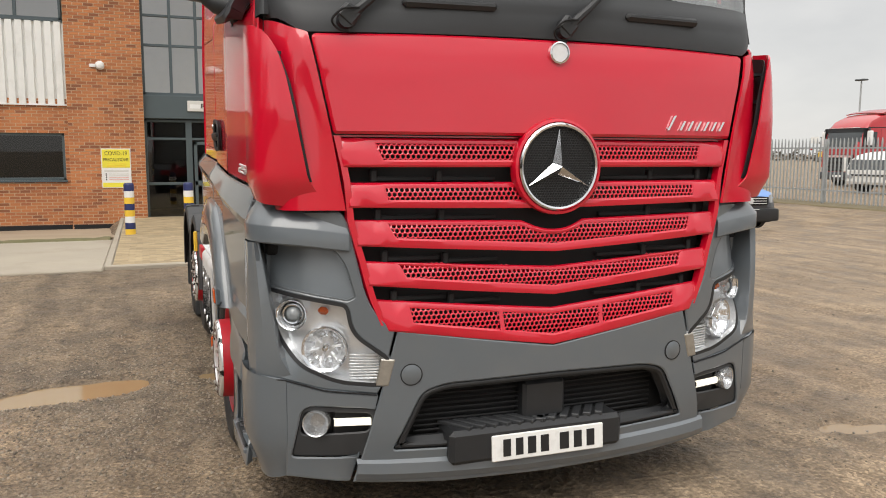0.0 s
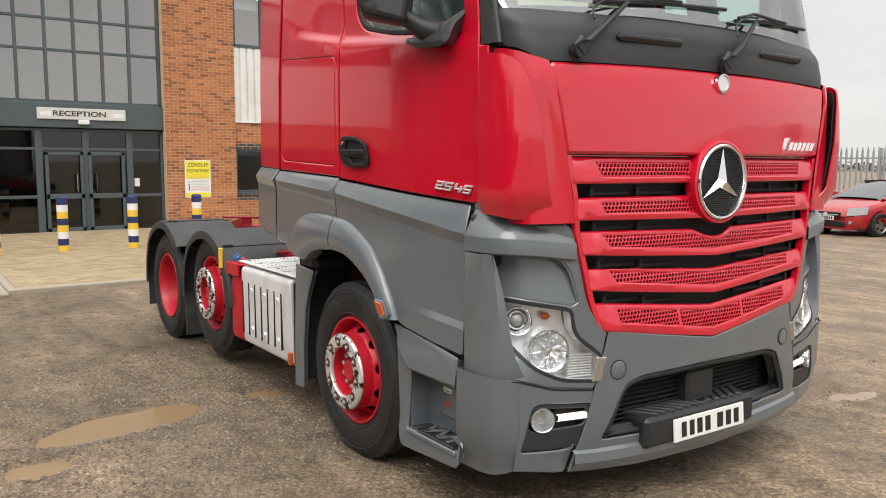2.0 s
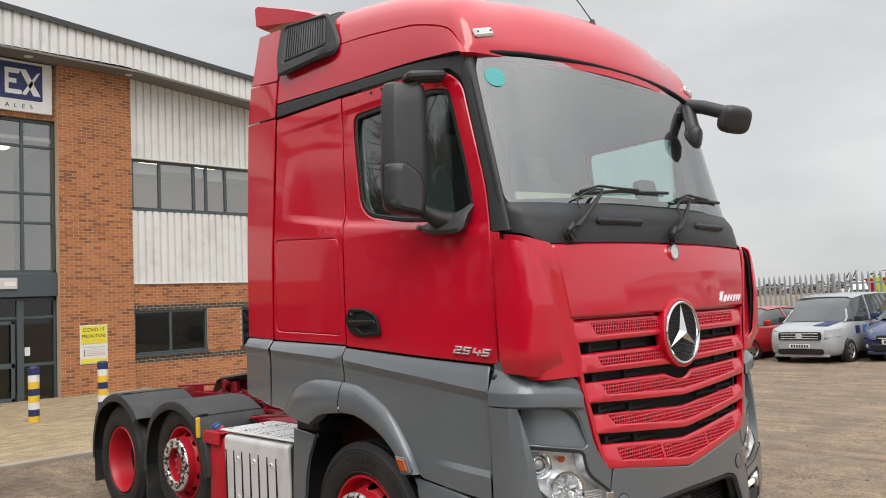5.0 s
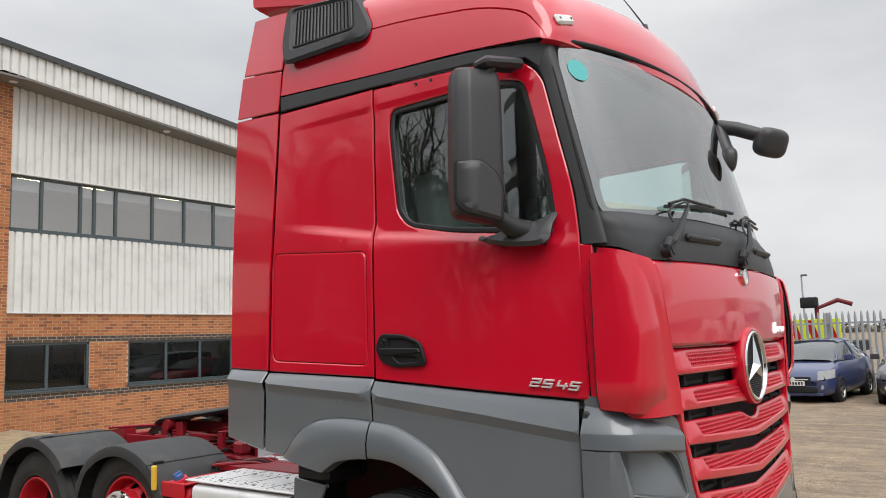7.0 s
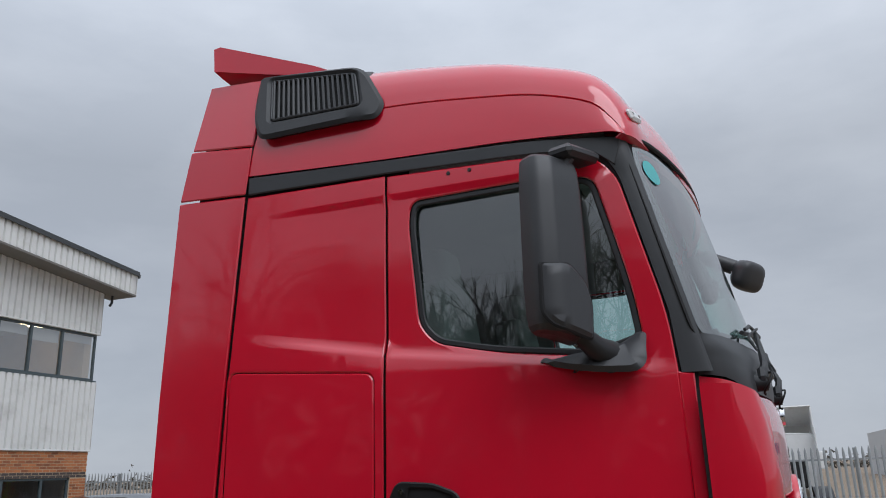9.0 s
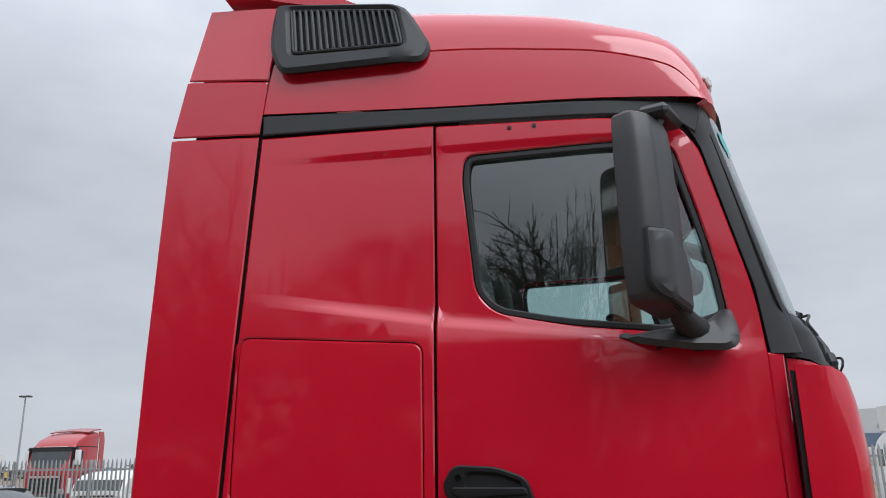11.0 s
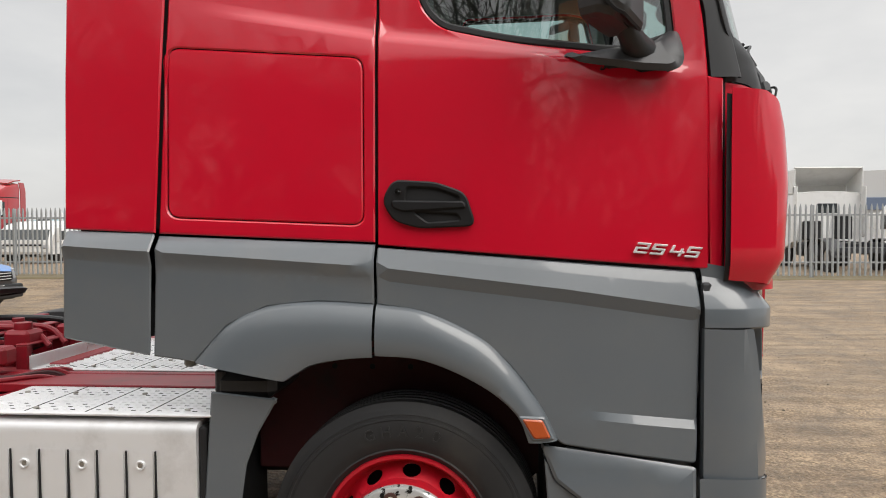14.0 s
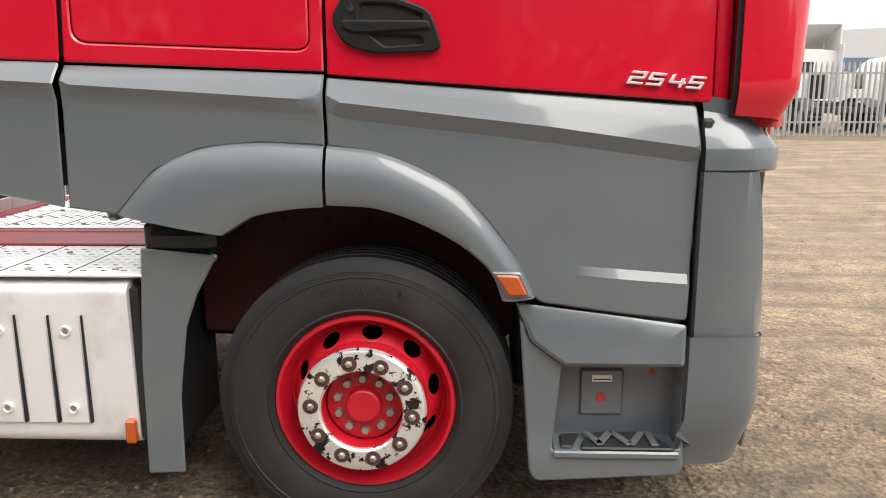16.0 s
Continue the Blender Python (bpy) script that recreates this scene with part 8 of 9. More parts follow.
for i, y in enumerate(ys[:300]):
    if first is None:
        first = part("pale", pale_geo, GALV, fence, smooth=False)
        first.location = (FX, y, LEVEL)
    else:
        o = new("pale", first.data)
        o.parent = fence
        o.location = (FX, y, LEVEL)
for z in (0.45, 1.85):
    part("rail", box(FX + 0.02, FX + 0.06, -30, 40, z - 0.025, z + 0.025, 0.005), GALV, fence)
for y in np.arange(-30, 40, 2.75):
    part("post", box(FX + 0.06, FX + 0.16, y - 0.05, y + 0.05, LEVEL, 2.15, 0.01), GALV, fence)
tagged(part("far_pales", add(*[moved(pale_geo, Matrix.Translation((FX, y, LEVEL))) for y in list(np.arange(-30, -16.1, 0.155)) + list(ys[300:]) + list(np.arange(30.2, 40, 0.155))]), GALV, fence, smooth=False), kind="stuff")
tagged(part("grass_strip", box(18.7, 20.6, -30, 40, -0.2, LEVEL + 0.03, 0.04), mat("rough_grass", (0.16, 0.13, 0.075), 0.95, vary=0.4, scale=5, bump=0.5, bscale=30, dirt=(0.2, 0.16, 0.1), dirt_amt=0.8, dirt_scale=0.8)), "rough grass strip under the fence", "verge", kind="structure")
for label, y0, y1, z0, z1, paint in (("small white notice board tied to the fence", 17.50, 18.14, 1.17, 1.60, WHITE), ("small yellow warning sign tied to the fence", 17.42, 17.72, 0.74, 1.08, YELLOW), ("small red and white sign tied to the fence", 17.76, 18.10, 0.95, 1.10, RED_LAMP)):
    sgn = thing("fence_sign", label, "sign", "signs on the fence", at=(FX - 0.025, (y0 + y1) / 2, z0))
    part("board", box(FX - 0.03, FX - 0.02, y0, y1, z0, z1, 0.003), paint, sgn)

# ==== parked cars ====
CARGLASS = mat("car_glass", (0.045, 0.052, 0.055), 0.05, coat=0.7, vary=0.3, scale=2)
CAR_RED = mat("car_red", (0.40, 0.01, 0.015), 0.3, coat=0.9, vary=0.03)
CAR_BLUE = mat("car_blue", (0.035, 0.05, 0.14), 0.3, coat=0.9, vary=0.03)
CAR_DARK = mat("car_dark_grey", (0.035, 0.038, 0.045), 0.3, coat=0.9, vary=0.03)
CAR_WHITE = mat("car_silver", (0.36, 0.38, 0.40), 0.3, coat=0.8, vary=0.03)
CAR_SKY = mat("car_sky_blue", (0.04, 0.20, 0.55), 0.3, coat=0.8, vary=0.03)
LAMP_W = mat("car_lamp", (0.36, 0.37, 0.38), 0.10, coat=0.8, vary=0.2, scale=30)


def car(name, label, m, paint, L, W, body, top, bumper_mat=None, van=False):
    """body: (x, half-width, underside, shoulder height, bonnet height) stations from nose to tail; top: (x, roof height, half-width at the belt, at the roof)."""
    c = thing(name, label, "van" if van else "car", "parked cars")
    rows = []
    for x, w, zb, zs, zt in body:
        sec = [(0, zb), (w * 0.80, zb), (w * 0.95, zb + 0.06), (w, zb + 0.22), (w * 1.0, (zb + zs) / 2 + 0.1), (w * 0.975, zs - 0.10), (w * 0.93, zs), (w * 0.80, zt - 0.01), (w * 0.4, zt), (0, zt + 0.005)]
        rows.append([(x, -y, z) for y, z in sec] + [(x, y, z) for y, z in reversed(sec)][1:-1])
    g = add(grid(rows, wrap=True), (rows[0], [tuple(range(len(rows[0])))]), (rows[-1], [tuple(range(len(rows[0])))]))
    part("body", moved(g, m), paint, c, angle=50)
    rows, cap, belt = [], [], []
    for x, zr, wb, wr, zb in top:
        rows.append([(x, -wb, zb), (x, -(wb * 0.55 + wr * 0.45), zb + (zr - zb) * 0.5), (x, -wr, zr - 0.05), (x, -wr * 0.85, zr), (x, 0, zr + 0.02), (x, wr * 0.85, zr), (x, wr, zr - 0.05), (x, wb * 0.55 + wr * 0.45, zb + (zr - zb) * 0.5), (x, wb, zb)])
    part("glazing", moved(grid(rows), m), CARGLASS, c, angle=40)
    mid = [r for r, t in zip(rows, top) if t[1] > max(q[1] for q in top) - 0.13]
    part("roof", moved(grid([[(p[0], p[1] * 1.01, p[2] + 0.008) for p in r[2:7]] for r in mid], 0.01), m), paint, c)
    for s in (-1, 1):
        for k in ((0, 1), (len(top) // 2 - 0, None), (len(top) - 2, len(top) - 1)):
            i, j = k
            pts = [Vector(rows[i][0]), Vector(rows[i][1]), Vector(rows[i][2])] if j is None else [Vector(rows[i][0]), (Vector(rows[i][1]) + Vector(rows[j][1])) / 2, Vector(rows[j][2])]
            if j is not None and i:
                pts = [Vector(rows[j][0]), (Vector(rows[i][1]) + Vector(rows[j][1])) / 2, Vector(rows[i][2])]
            part("pillar", moved(tube([(p.x, p.y * 1.005 * (-s), p.z) for p in pts], 0.026, 8), m), paint, c)
        for xw in (body[0][0] + 0.82, L - 0.78):
            wl_ = part("wheel", moved(lathe([(0.21, -0.10), (0.27, -0.11), (0.31, -0.09), (0.315, 0.09), (0.2, 0.1)], (0, 0, 0), "y", 28), m @ pose(xw, s * (W / 2 - 0.10), 0.305)), RUBBER, c)
            part("rim", moved(lathe([(0.02, -0.085 * 1), (0.06, -0.09), (0.20, -0.07), (0.215, -0.10), (0.215, 0.0)], (0, 0, 0), "y", 28), m @ pose(xw, s * (W / 2 - 0.10), 0.305, 0, 0, 0 if s < 0 else 180)), STEEL, wl_)
            for q in range(5):
                a = q * 2 * math.pi / 5
                part("rim_gap", moved(disc(0.035, (0.13 * math.cos(a), -0.085, 0.13 * math.sin(a)), "y", 10, 0.03), m @ pose(xw, s * (W / 2 - 0.10), 0.305, 0, 0, 0 if s < 0 else 180)), VOID, wl_)
            part("wheel_arch", moved(lathe([(0.33, -0.02), (0.37, -0.02), (0.37, 0.1), (0.33, 0.1)], (0, 0, 0), "y", 28, True), m @ pose(xw, s * (W / 2 - 0.04), 0.31, 0, 0, 0 if s < 0 else 180)), bumper_mat or VOID, c)
            part("arch_void", moved(disc(0.355, (0, 0, 0), "y", 28, 0.04), m @ pose(xw, s * (W / 2 - 0.085), 0.31)), VOID, c)
        zl = body[1][3] + (0.02 if van else 0.0)
        hl = [(body[0][0] + 0.055 + 0.33 * u + 0.05 * v, s * (W / 2 - 0.335 + 0.275 * u ** 0.65), zl - 0.14 + 0.20 * v + 0.05 * u) for u in np.linspace(0, 1, 6) for v in (0.0, 0.5, 1.0)]
        part("headlamp", moved(grid([hl[q * 3:q * 3 + 3] for q in range(6)], 0.05), m @ pose(-0.035, s * 0.012, 0)), LAMP_W, c)
        part("door_mirror", moved(rbox(0.10, 0.20, 0.14, 0.04), m @ pose(top[0][0] + 0.42, s * (W / 2 + 0.06), top[0][4] + 0.08)), paint if not van else BLACK, c)
        part("fog_lamp", moved(disc(0.05, (body[0][0] + 0.06, s * W * 0.36, 0.38), "x", 14, 0.04), m), LAMP_W, c)
    x0 = body[0][0]
    gz, gw, gh = body[1][3] - (0.06 if van else 0.12), W * (0.58 if van else 0.46), 0.22 if van else 0.13
    part("grille", moved(rbox(0.07, gw, gh, 0.03), m @ pose(x0 + 0.015, 0, gz)), VOID, c)
    for q in ((-0.3, 0.0, 0.3) if van else (0.0,)):
        part("grille_bar", moved(box(x0 - 0.035, x0 - 0.018, -gw * 0.44, gw * 0.44, gz - 0.009 + q * gh, gz + 0.009 + q * gh, 0.003), m), FIGMETAL, c)
    part("badge", moved(disc(0.08 if van else 0.055, (x0 - 0.04, 0, gz), "x", 20, 0.02), m), FIGMETAL, c)
    part("lower_intake", moved(rbox(0.06, W * 0.62, 0.14, 0.03), m @ pose(x0 + 0.012, 0, 0.33)), VOID, c)
    part("bumper_lip", moved(rbox(0.12, W * 0.74, 0.08, 0.04), m @ pose(x0 + 0.09, 0, 0.22)), bumper_mat or paint, c)
    npl = part("number_plate", moved(box(x0 - 0.045, x0 - 0.03, -0.26, 0.26, 0.42, 0.53, 0.003), m), PLATE, c)
    for k in range(7):
        part("plate_bar", moved(box(x0 - 0.049, x0 - 0.044, -0.22 + k * 0.065, -0.18 + k * 0.065, 0.44, 0.51, 0.001), m), INK, npl)
    part("wiper", moved(tube([(top[0][0] + 0.05, -0.5, top[0][4] + 0.03), (top[0][0] + 0.10, 0.05, top[0][4] + 0.07)], 0.012, 6), m), VOID, c)
    return c


HATCH = [(0.0, 0.55, 0.30, 0.52, 0.55), (0.08, 0.74, 0.20, 0.68, 0.70), (0.35, 0.85, 0.17, 0.78, 0.82), (0.9, 0.89, 0.16, 0.88, 0.93), (1.3, 0.90, 0.16, 0.92, 0.98), (2.4, 0.90, 0.16, 0.95, 0.99), (3.4, 0.89, 0.17, 0.98, 1.0), (4.0, 0.86, 0.22, 0.98, 1.0), (4.25, 0.78, 0.32, 0.92, 0.95), (4.32, 0.6, 0.42, 0.75, 0.8)]
HTOP = [(0.98, 0.98, 0.76, 0.70, 0.96), (1.45, 1.24, 0.80, 0.64, 0.96), (1.9, 1.42, 0.82, 0.60, 0.96), (2.5, 1.47, 0.82, 0.60, 0.97), (3.2, 1.43, 0.81, 0.57, 0.97), (3.75, 1.30, 0.78, 0.54, 0.98), (4.12, 1.02, 0.72, 0.56, 0.98)]
flat_z = Matrix.Translation((0, 0, LEVEL))
car("red_hatchback", "red hatchback car parked nose-out by the fence", flat_z @ pose(14.9, 7.42, 0, 0, 0, -13) @ Matrix.Diagonal((0.96, 0.96, 0.91, 1)), CAR_RED, 4.32, 1.80, HATCH, HTOP)
car("blue_hatchback", "small dark blue hatchback parked by the fence", flat_z @ pose(15.6, 3.15, 0, 0, 0, -6), CAR_BLUE, 4.0, 1.70, [(x * 0.925, w * 0.945, a, b, d) for x, w, a, b, d in HATCH], [(x * 0.925, zr, wb * 0.945, wr * 0.945, z) for x, zr, wb, wr, z in HTOP])
car("dark_saloon", "dark grey saloon car parked by the fence", flat_z @ pose(15.5, 0.55, 0, 0, 0, 2), CAR_DARK, 4.6, 1.80, [(x * 1.06, w, a, b, d) for x, w, a, b, d in HATCH], [(x * 1.05, zr - 0.03, wb, wr, z) for x, zr, wb, wr, z in HTOP])
VBODY = [(0.0, 0.55, 0.34, 0.60, 0.66), (0.06, 0.76, 0.24, 0.80, 0.84), (0.3, 0.87, 0.20, 0.92, 0.97), (0.8, 0.90, 0.18, 1.02, 1.08), (1.1, 0.91, 0.18, 1.05, 1.11), (2.5, 0.915, 0.18, 1.08, 1.1), (4.2, 0.91, 0.20, 1.1, 1.12), (4.3, 0.86, 0.3, 1.05, 1.08)]
VTOP = [(0.85, 1.09, 0.78, 0.72, 1.06), (1.25, 1.45, 0.84, 0.68, 1.06), (1.6, 1.72, 0.87, 0.70, 1.06), (2.2, 1.80, 0.89, 0.76, 1.07), (3.2, 1.81, 0.89, 0.77, 1.08), (4.15, 1.78, 0.88, 0.76, 1.09), (4.3, 1.1, 0.84, 0.74, 1.09)]
vm_ = flat_z @ pose(14.9, 5.0, 0, 0, 0, -3) @ Matrix.Diagonal((0.95, 0.95, 0.89, 1))
wv = car("silver_van", "small silver van with blue graphics parked by the fence", vm_, CAR_WHITE, 4.3, 1.83, VBODY, VTOP, van=True)
for k in range(6):
    part("side_stripe", moved(box(1.2 + k * 0.45, 1.42 + k * 0.45, -0.925, -0.905, 0.75, 0.95, 0.002), vm_), CAR_SKY if k % 2 else NAVY, wv)
part("bonnet_flash", moved(grid([[(0.35, -0.55, 0.985), (0.35, -0.2, 0.99)], [(0.95, -0.75, 1.09), (0.95, -0.45, 1.105)]], 0.004), vm_ @ pose(0, 0, 0.012)), NAVY, wv)
bm_ = Matrix.Translation((0, 0, -0.31)) @ pose(12.95, 12.85, 0, 0, 0, 84) @ Matrix.Diagonal((1.12, 1.05, 1.0, 1))
bv = car("panel_van", "dark panel van with a blue bonnet and black bumper", bm_, CAR_DARK, 4.3, 1.83, VBODY, VTOP, BLACK, van=True)
part("bonnet", moved(grid([[(x, y * w, z + 0.012 - 0.05 * y * y) for y in np.linspace(-1, 1, 9)] for x, w, z in ((0.07, 0.72, 0.85), (0.3, 0.82, 0.98), (0.8, 0.84, 1.09), (1.05, 0.84, 1.12))], 0.008), bm_), CAR_SKY, bv, "bright blue bonnet")
part("side_board", moved(box(2.6, 3.6, -0.945, -0.925, 1.05, 1.45, 0.004), bm_), WHITE, bv, "white sign panel")
part("black_bumper", moved(rbox(0.22, 1.72, 0.34, 0.09), bm_ @ pose(0.06, 0, 0.38)), BLACK, bv)
part("bonnet_swoosh", moved(grid([[(0.30, 0.15, 0.985), (0.30, 0.32, 0.985)], [(0.6, 0.35, 1.05), (0.6, 0.55, 1.04)], [(0.95, 0.1, 1.115), (0.95, 0.3, 1.115)]], 0.004), bm_ @ pose(0, 0, 0.024)), WHITE, bv)
part("bonnet_lettering", add(*[moved(box(0.62, 0.78, -0.5 + k * 0.13, -0.41 + k * 0.13, 1.09, 1.10, 0.001), bm_) for k in range(4)]), WHITE, bv)


# ==== lorries beyond the fence ====
def far_lorry(name, label, m, paint, h=3.4, deflector=True, chassis=CAR_DARK):
    """A tractor unit facing local -x, its cab 2.2 m long."""
    t = thing(name, label, "lorry", "lorries beyond the fence")
    rows = []
    for x, z0, z1, w in ((0.0, 0.5, h * 0.55, 1.15), (0.06, 0.4, h * 0.60, 1.22), (0.25, 0.4, h * 0.82, 1.24), (0.6, 0.4, h * 0.93, 1.24), (1.2, 0.6, h, 1.24), (2.1, 0.9, h * 1.01, 1.24), (2.2, 0.95, h, 1.2)):
        sec = [(-w, z0), (-w, z1 - 0.2), (-w + 0.12, z1 - 0.04), (-w * 0.5, z1), (0, z1 + 0.02), (w * 0.5, z1), (w - 0.12, z1 - 0.04), (w, z1 - 0.2), (w, z0)]
        rows.append([(x, y, z) for y, z in sec])
    g = add(grid(rows, wrap=True), (rows[0], [tuple(range(9))]), (rows[-1], [tuple(range(9))]))
    part("cab", moved(g, m), paint, t, angle=40)
    part("windscreen", moved(grid([[(0.055, y, h * 0.56) for y in (-1.1, 0, 1.1)], [(0.23, y, h * 0.80) for y in (-1.08, 0, 1.08)]], 0.02), m @ pose(-0.03, 0, 0)), CARGLASS, t)
    part("grille", moved(box(-0.04, 0.05, -0.9, 0.9, 0.75, h * 0.46, 0.03), m), VOID, t)
    for s in (-1, 1):
        part("side_window", moved(box(0.5, 1.1, s * 1.235 - 0.01, s * 1.235 + 0.01, h * 0.55, h * 0.77, 0.02), m), CARGLASS, t)
        part("mirror", moved(rbox(0.12, 0.22, 0.62, 0.05), m @ pose(0.22, s * 1.42, h * 0.68)), WHITE, t)
        part("headlamp", moved(box(-0.03, 0.1, s * 0.95 - 0.18, s * 0.95 + 0.18, 0.62, 0.82, 0.04), m), LAMP_W, t)
        for x in (1.0, 3.9, 5.1):
            w = part("wheel", moved(lathe([(0.26, -0.14), (0.4, -0.16), (0.5, -0.12), (0.5, 0.12), (0.3, 0.14)], (0, 0, 0), "y", 28), m @ pose(x, s * 1.05, 0.48)), RUBBER, t)
            part("rim", moved(disc(0.28, (0, 0, 0), "y", 24, 0.16), m @ pose(x, s * 1.08, 0.48)), STEEL, w)
        part("mudguard", moved(grid([[(4.5 + 1.25 * math.cos(a), s * yy, 0.45 + 0.66 * math.sin(a)) for yy in (0.75, 1.27)] for a in np.linspace(0.1, math.pi - 0.1, 14)], 0.01), m), BLACK, t)
    part("frame", moved(add(box(1.5, 5.8, -0.48, -0.38, 0.7, 0.98, 0.01), box(1.5, 5.8, 0.38, 0.48, 0.7, 0.98, 0.01), box(5.7, 5.8, -1.1, 1.1, 0.65, 0.85, 0.01)), m), chassis, t)
    part("battery_case", moved(box(2.22, 2.5, -0.9, -0.3, 1.0, 1.7, 0.04), m), VOID, t)
    part("air_intake", moved(box(2.22, 2.45, 0.2, 0.8, 1.0, 1.9, 0.05), m), VOID, t)
    part("side_tank", moved(box(2.5, 3.3, -1.2, -0.7, 0.45, 0.95, 0.06), m), VOID, t)
    part("step_plate", moved(box(2.4, 3.3, -0.6, 0.6, 1.0, 1.03, 0.01), m), ALU, t)
    if deflector:
        part("wind_deflector", moved(add(box(1.0, 2.3, -1.22, -1.16, h * 0.98, h + 0.85, 0.03), box(1.0, 2.3, 1.16, 1.22, h * 0.98, h + 0.85, 0.03), grid([[(0.7 + q * 1.6, y, h + 0.1 + 0.78 * q ** 0.7) for y in np.linspace(-1.2, 1.2, 7)] for q in np.linspace(0, 1, 8)], 0.04)), m), paint, t)
        part("deflector_core", moved(box(0.95, 1.0, -1.15, 1.15, h * 0.95, h + 0.3, 0.01), m), BLIND, t)
        for s in (-1, 1):
            part("side_fin", moved(box(2.15, 2.55, s * 1.2 - 0.02, s * 1.2 + 0.02, 1.1, h + 0.2, 0.015), m), paint, t)
    part("rear_window", moved(box(2.19, 2.215, -0.35, 0.35, h * 0.72, h * 0.85, 0.01), m), CARGLASS, t)
    return t


def red_tractor(m):
    """A tall red tractor unit facing local -x, with a sloping dark screen and a roof spoiler."""
    t = thing("red_lorry", "red lorry tractor with white mirrors behind the fence", "lorry", "lorries beyond the fence")
    st = ((0.0, 0.55, 1.93, 1.12), (0.05, 0.42, 1.98, 1.21), (0.30, 0.42, 2.86, 1.23), (0.40, 0.42, 3.08, 1.24), (0.75, 0.42, 3.44, 1.24), (1.35, 0.62, 3.70, 1.24), (2.20, 0.92, 3.86, 1.24), (2.30, 0.97, 3.86, 1.21))
    rows = [[(x, y, z) for y, z in ((-w, z0), (-w, z1 - 0.24), (-w + 0.07, z1 - 0.09), (-w * 0.72, z1 - 0.01), (0, z1 + 0.02), (w * 0.72, z1 - 0.01), (w - 0.07, z1 - 0.09), (w, z1 - 0.24), (w, z0))] for x, z0, z1, w in st]
    part("cab", moved(add(grid(rows, wrap=True), (rows[0], [tuple(range(9))]), (rows[-1], [tuple(range(9))])), m), CAR_RED, t, angle=40)
    part("windscreen", moved(grid([[(0.02 + 0.055 * y * y, y, 2.00), (0.245 + 0.03 * y * y, y * 0.98, 2.80)] for y in np.linspace(-1.13, 1.13, 9)], 0.02), m), CARGLASS, t)
    part("screen_header", moved(grid([[(0.235 + 0.03 * y * y, y, 2.80), (0.325 + 0.02 * y * y, y, 3.02)] for y in np.linspace(-1.2, 1.2, 9)], 0.02), m), VOID, t)
    part("header_line", moved(box(0.30, 0.325, -0.9, 0.9, 3.03, 3.05, 0.004), m), WHITE, t)
    for k in range(4):
        part("grille_bar", moved(rbox(0.08, 1.72 - 0.08 * k, 0.11, 0.03), m @ pose(-0.01, 0, 1.56 - 0.22 * k)), mat("pale_grille_bar", (0.62, 0.40, 0.38), 0.5) if k == 0 else t.children[-1].data.materials[0], t)
    part("grille_back", moved(box(-0.015, 0.03, -0.92, 0.92, 0.78, 1.66, 0.01), m), VOID, t)
    part("bumper", moved(rbox(0.30, 2.40, 0.42, 0.10), m @ pose(0.06, 0, 0.55)), CAR_DARK, t)
    part("number_plate", moved(box(-0.11, -0.09, -0.26, 0.26, 0.48, 0.60, 0.003), m), PLATE, t)
    for s in (-1, 1):
        part("side_window", moved(box(0.52, 1.12, s * 1.238 - 0.008, s * 1.238 + 0.008, 2.05, 2.82, 0.006), m), CARGLASS, t)
        part("pillar", moved(box(0.20, 0.46, s * 1.232 - 0.012, s * 1.232 + 0.012, 2.0, 3.0, 0.008), m), VOID, t)
        part("roof_seam", moved(box(0.5, 2.28, s * 1.236 - 0.010, s * 1.236 + 0.010, 3.02, 3.06, 0.004), m), VOID, t)
        for x in (0.48, 1.36):
            part("door_seam", moved(box(x, x + 0.014, s * 1.238 - 0.006, s * 1.238 + 0.006, 1.1, 2.98, 0.002), m), VOID, t)
        part("side_fairing", moved(grid([[(x, s * w, 1.15), (x, s * w, 3.4), (x - 0.06, s * (w - 0.05), 3.84)] for x, w in ((2.33, 1.235), (2.55, 1.22), (2.80, 1.19))], 0.03), m), CAR_RED, t)
        mirror = part("mirror", moved(rbox(0.16, 0.26, 0.74, 0.05), m @ pose(0.42, s * 1.46, 2.50)), WHITE, t)
        part("mirror_arm", moved(tube([(0.5, s * 1.22, 2.95), (0.42, s * 1.40, 2.98), (0.40, s * 1.46, 2.84)], 0.05, 8), m), BLACK, mirror)
        part("headlamp", moved(rbox(0.16, 0.34, 0.26, 0.06), m @ pose(0.04, s * 0.98, 0.86)), LAMP_W, t)
        part("door_handle", moved(box(1.15, 1.30, s * 1.245 - 0.01, s * 1.245 + 0.01, 1.66, 1.72, 0.006), m), BLACK, t)
        part("wheel_arch", moved(grid([[(1.25 + 0.62 * math.cos(a), s * yy, 0.52 + 0.62 * math.sin(a)) for yy in (0.9, 1.255)] for a in np.linspace(0, math.pi, 14)], 0.02), m), CAR_DARK, t)
        for x in (1.25, 4.0, 5.3):
            w = part("wheel", moved(lathe([(0.26, -0.14), (0.4, -0.16), (0.5, -0.12), (0.5, 0.12), (0.3, 0.14)], (0, 0, 0), "y", 28), m @ pose(x, s * 1.08, 0.5)), RUBBER, t)
            part("rim", moved(disc(0.28, (0, 0, 0), "y", 24, 0.16), m @ pose(x, s * 1.11, 0.5)), STEEL, w)
        part("frame_rail", moved(box(1.5, 5.9, s * 0.42 - 0.04, s * 0.42 + 0.04, 0.72, 0.98, 0.01), m), CAR_DARK, t)
        part("side_tank", moved(rbox(1.1, 0.5, 0.55, 0.1), m @ pose(2.95, s * 0.95, 0.68)), ALU, t)
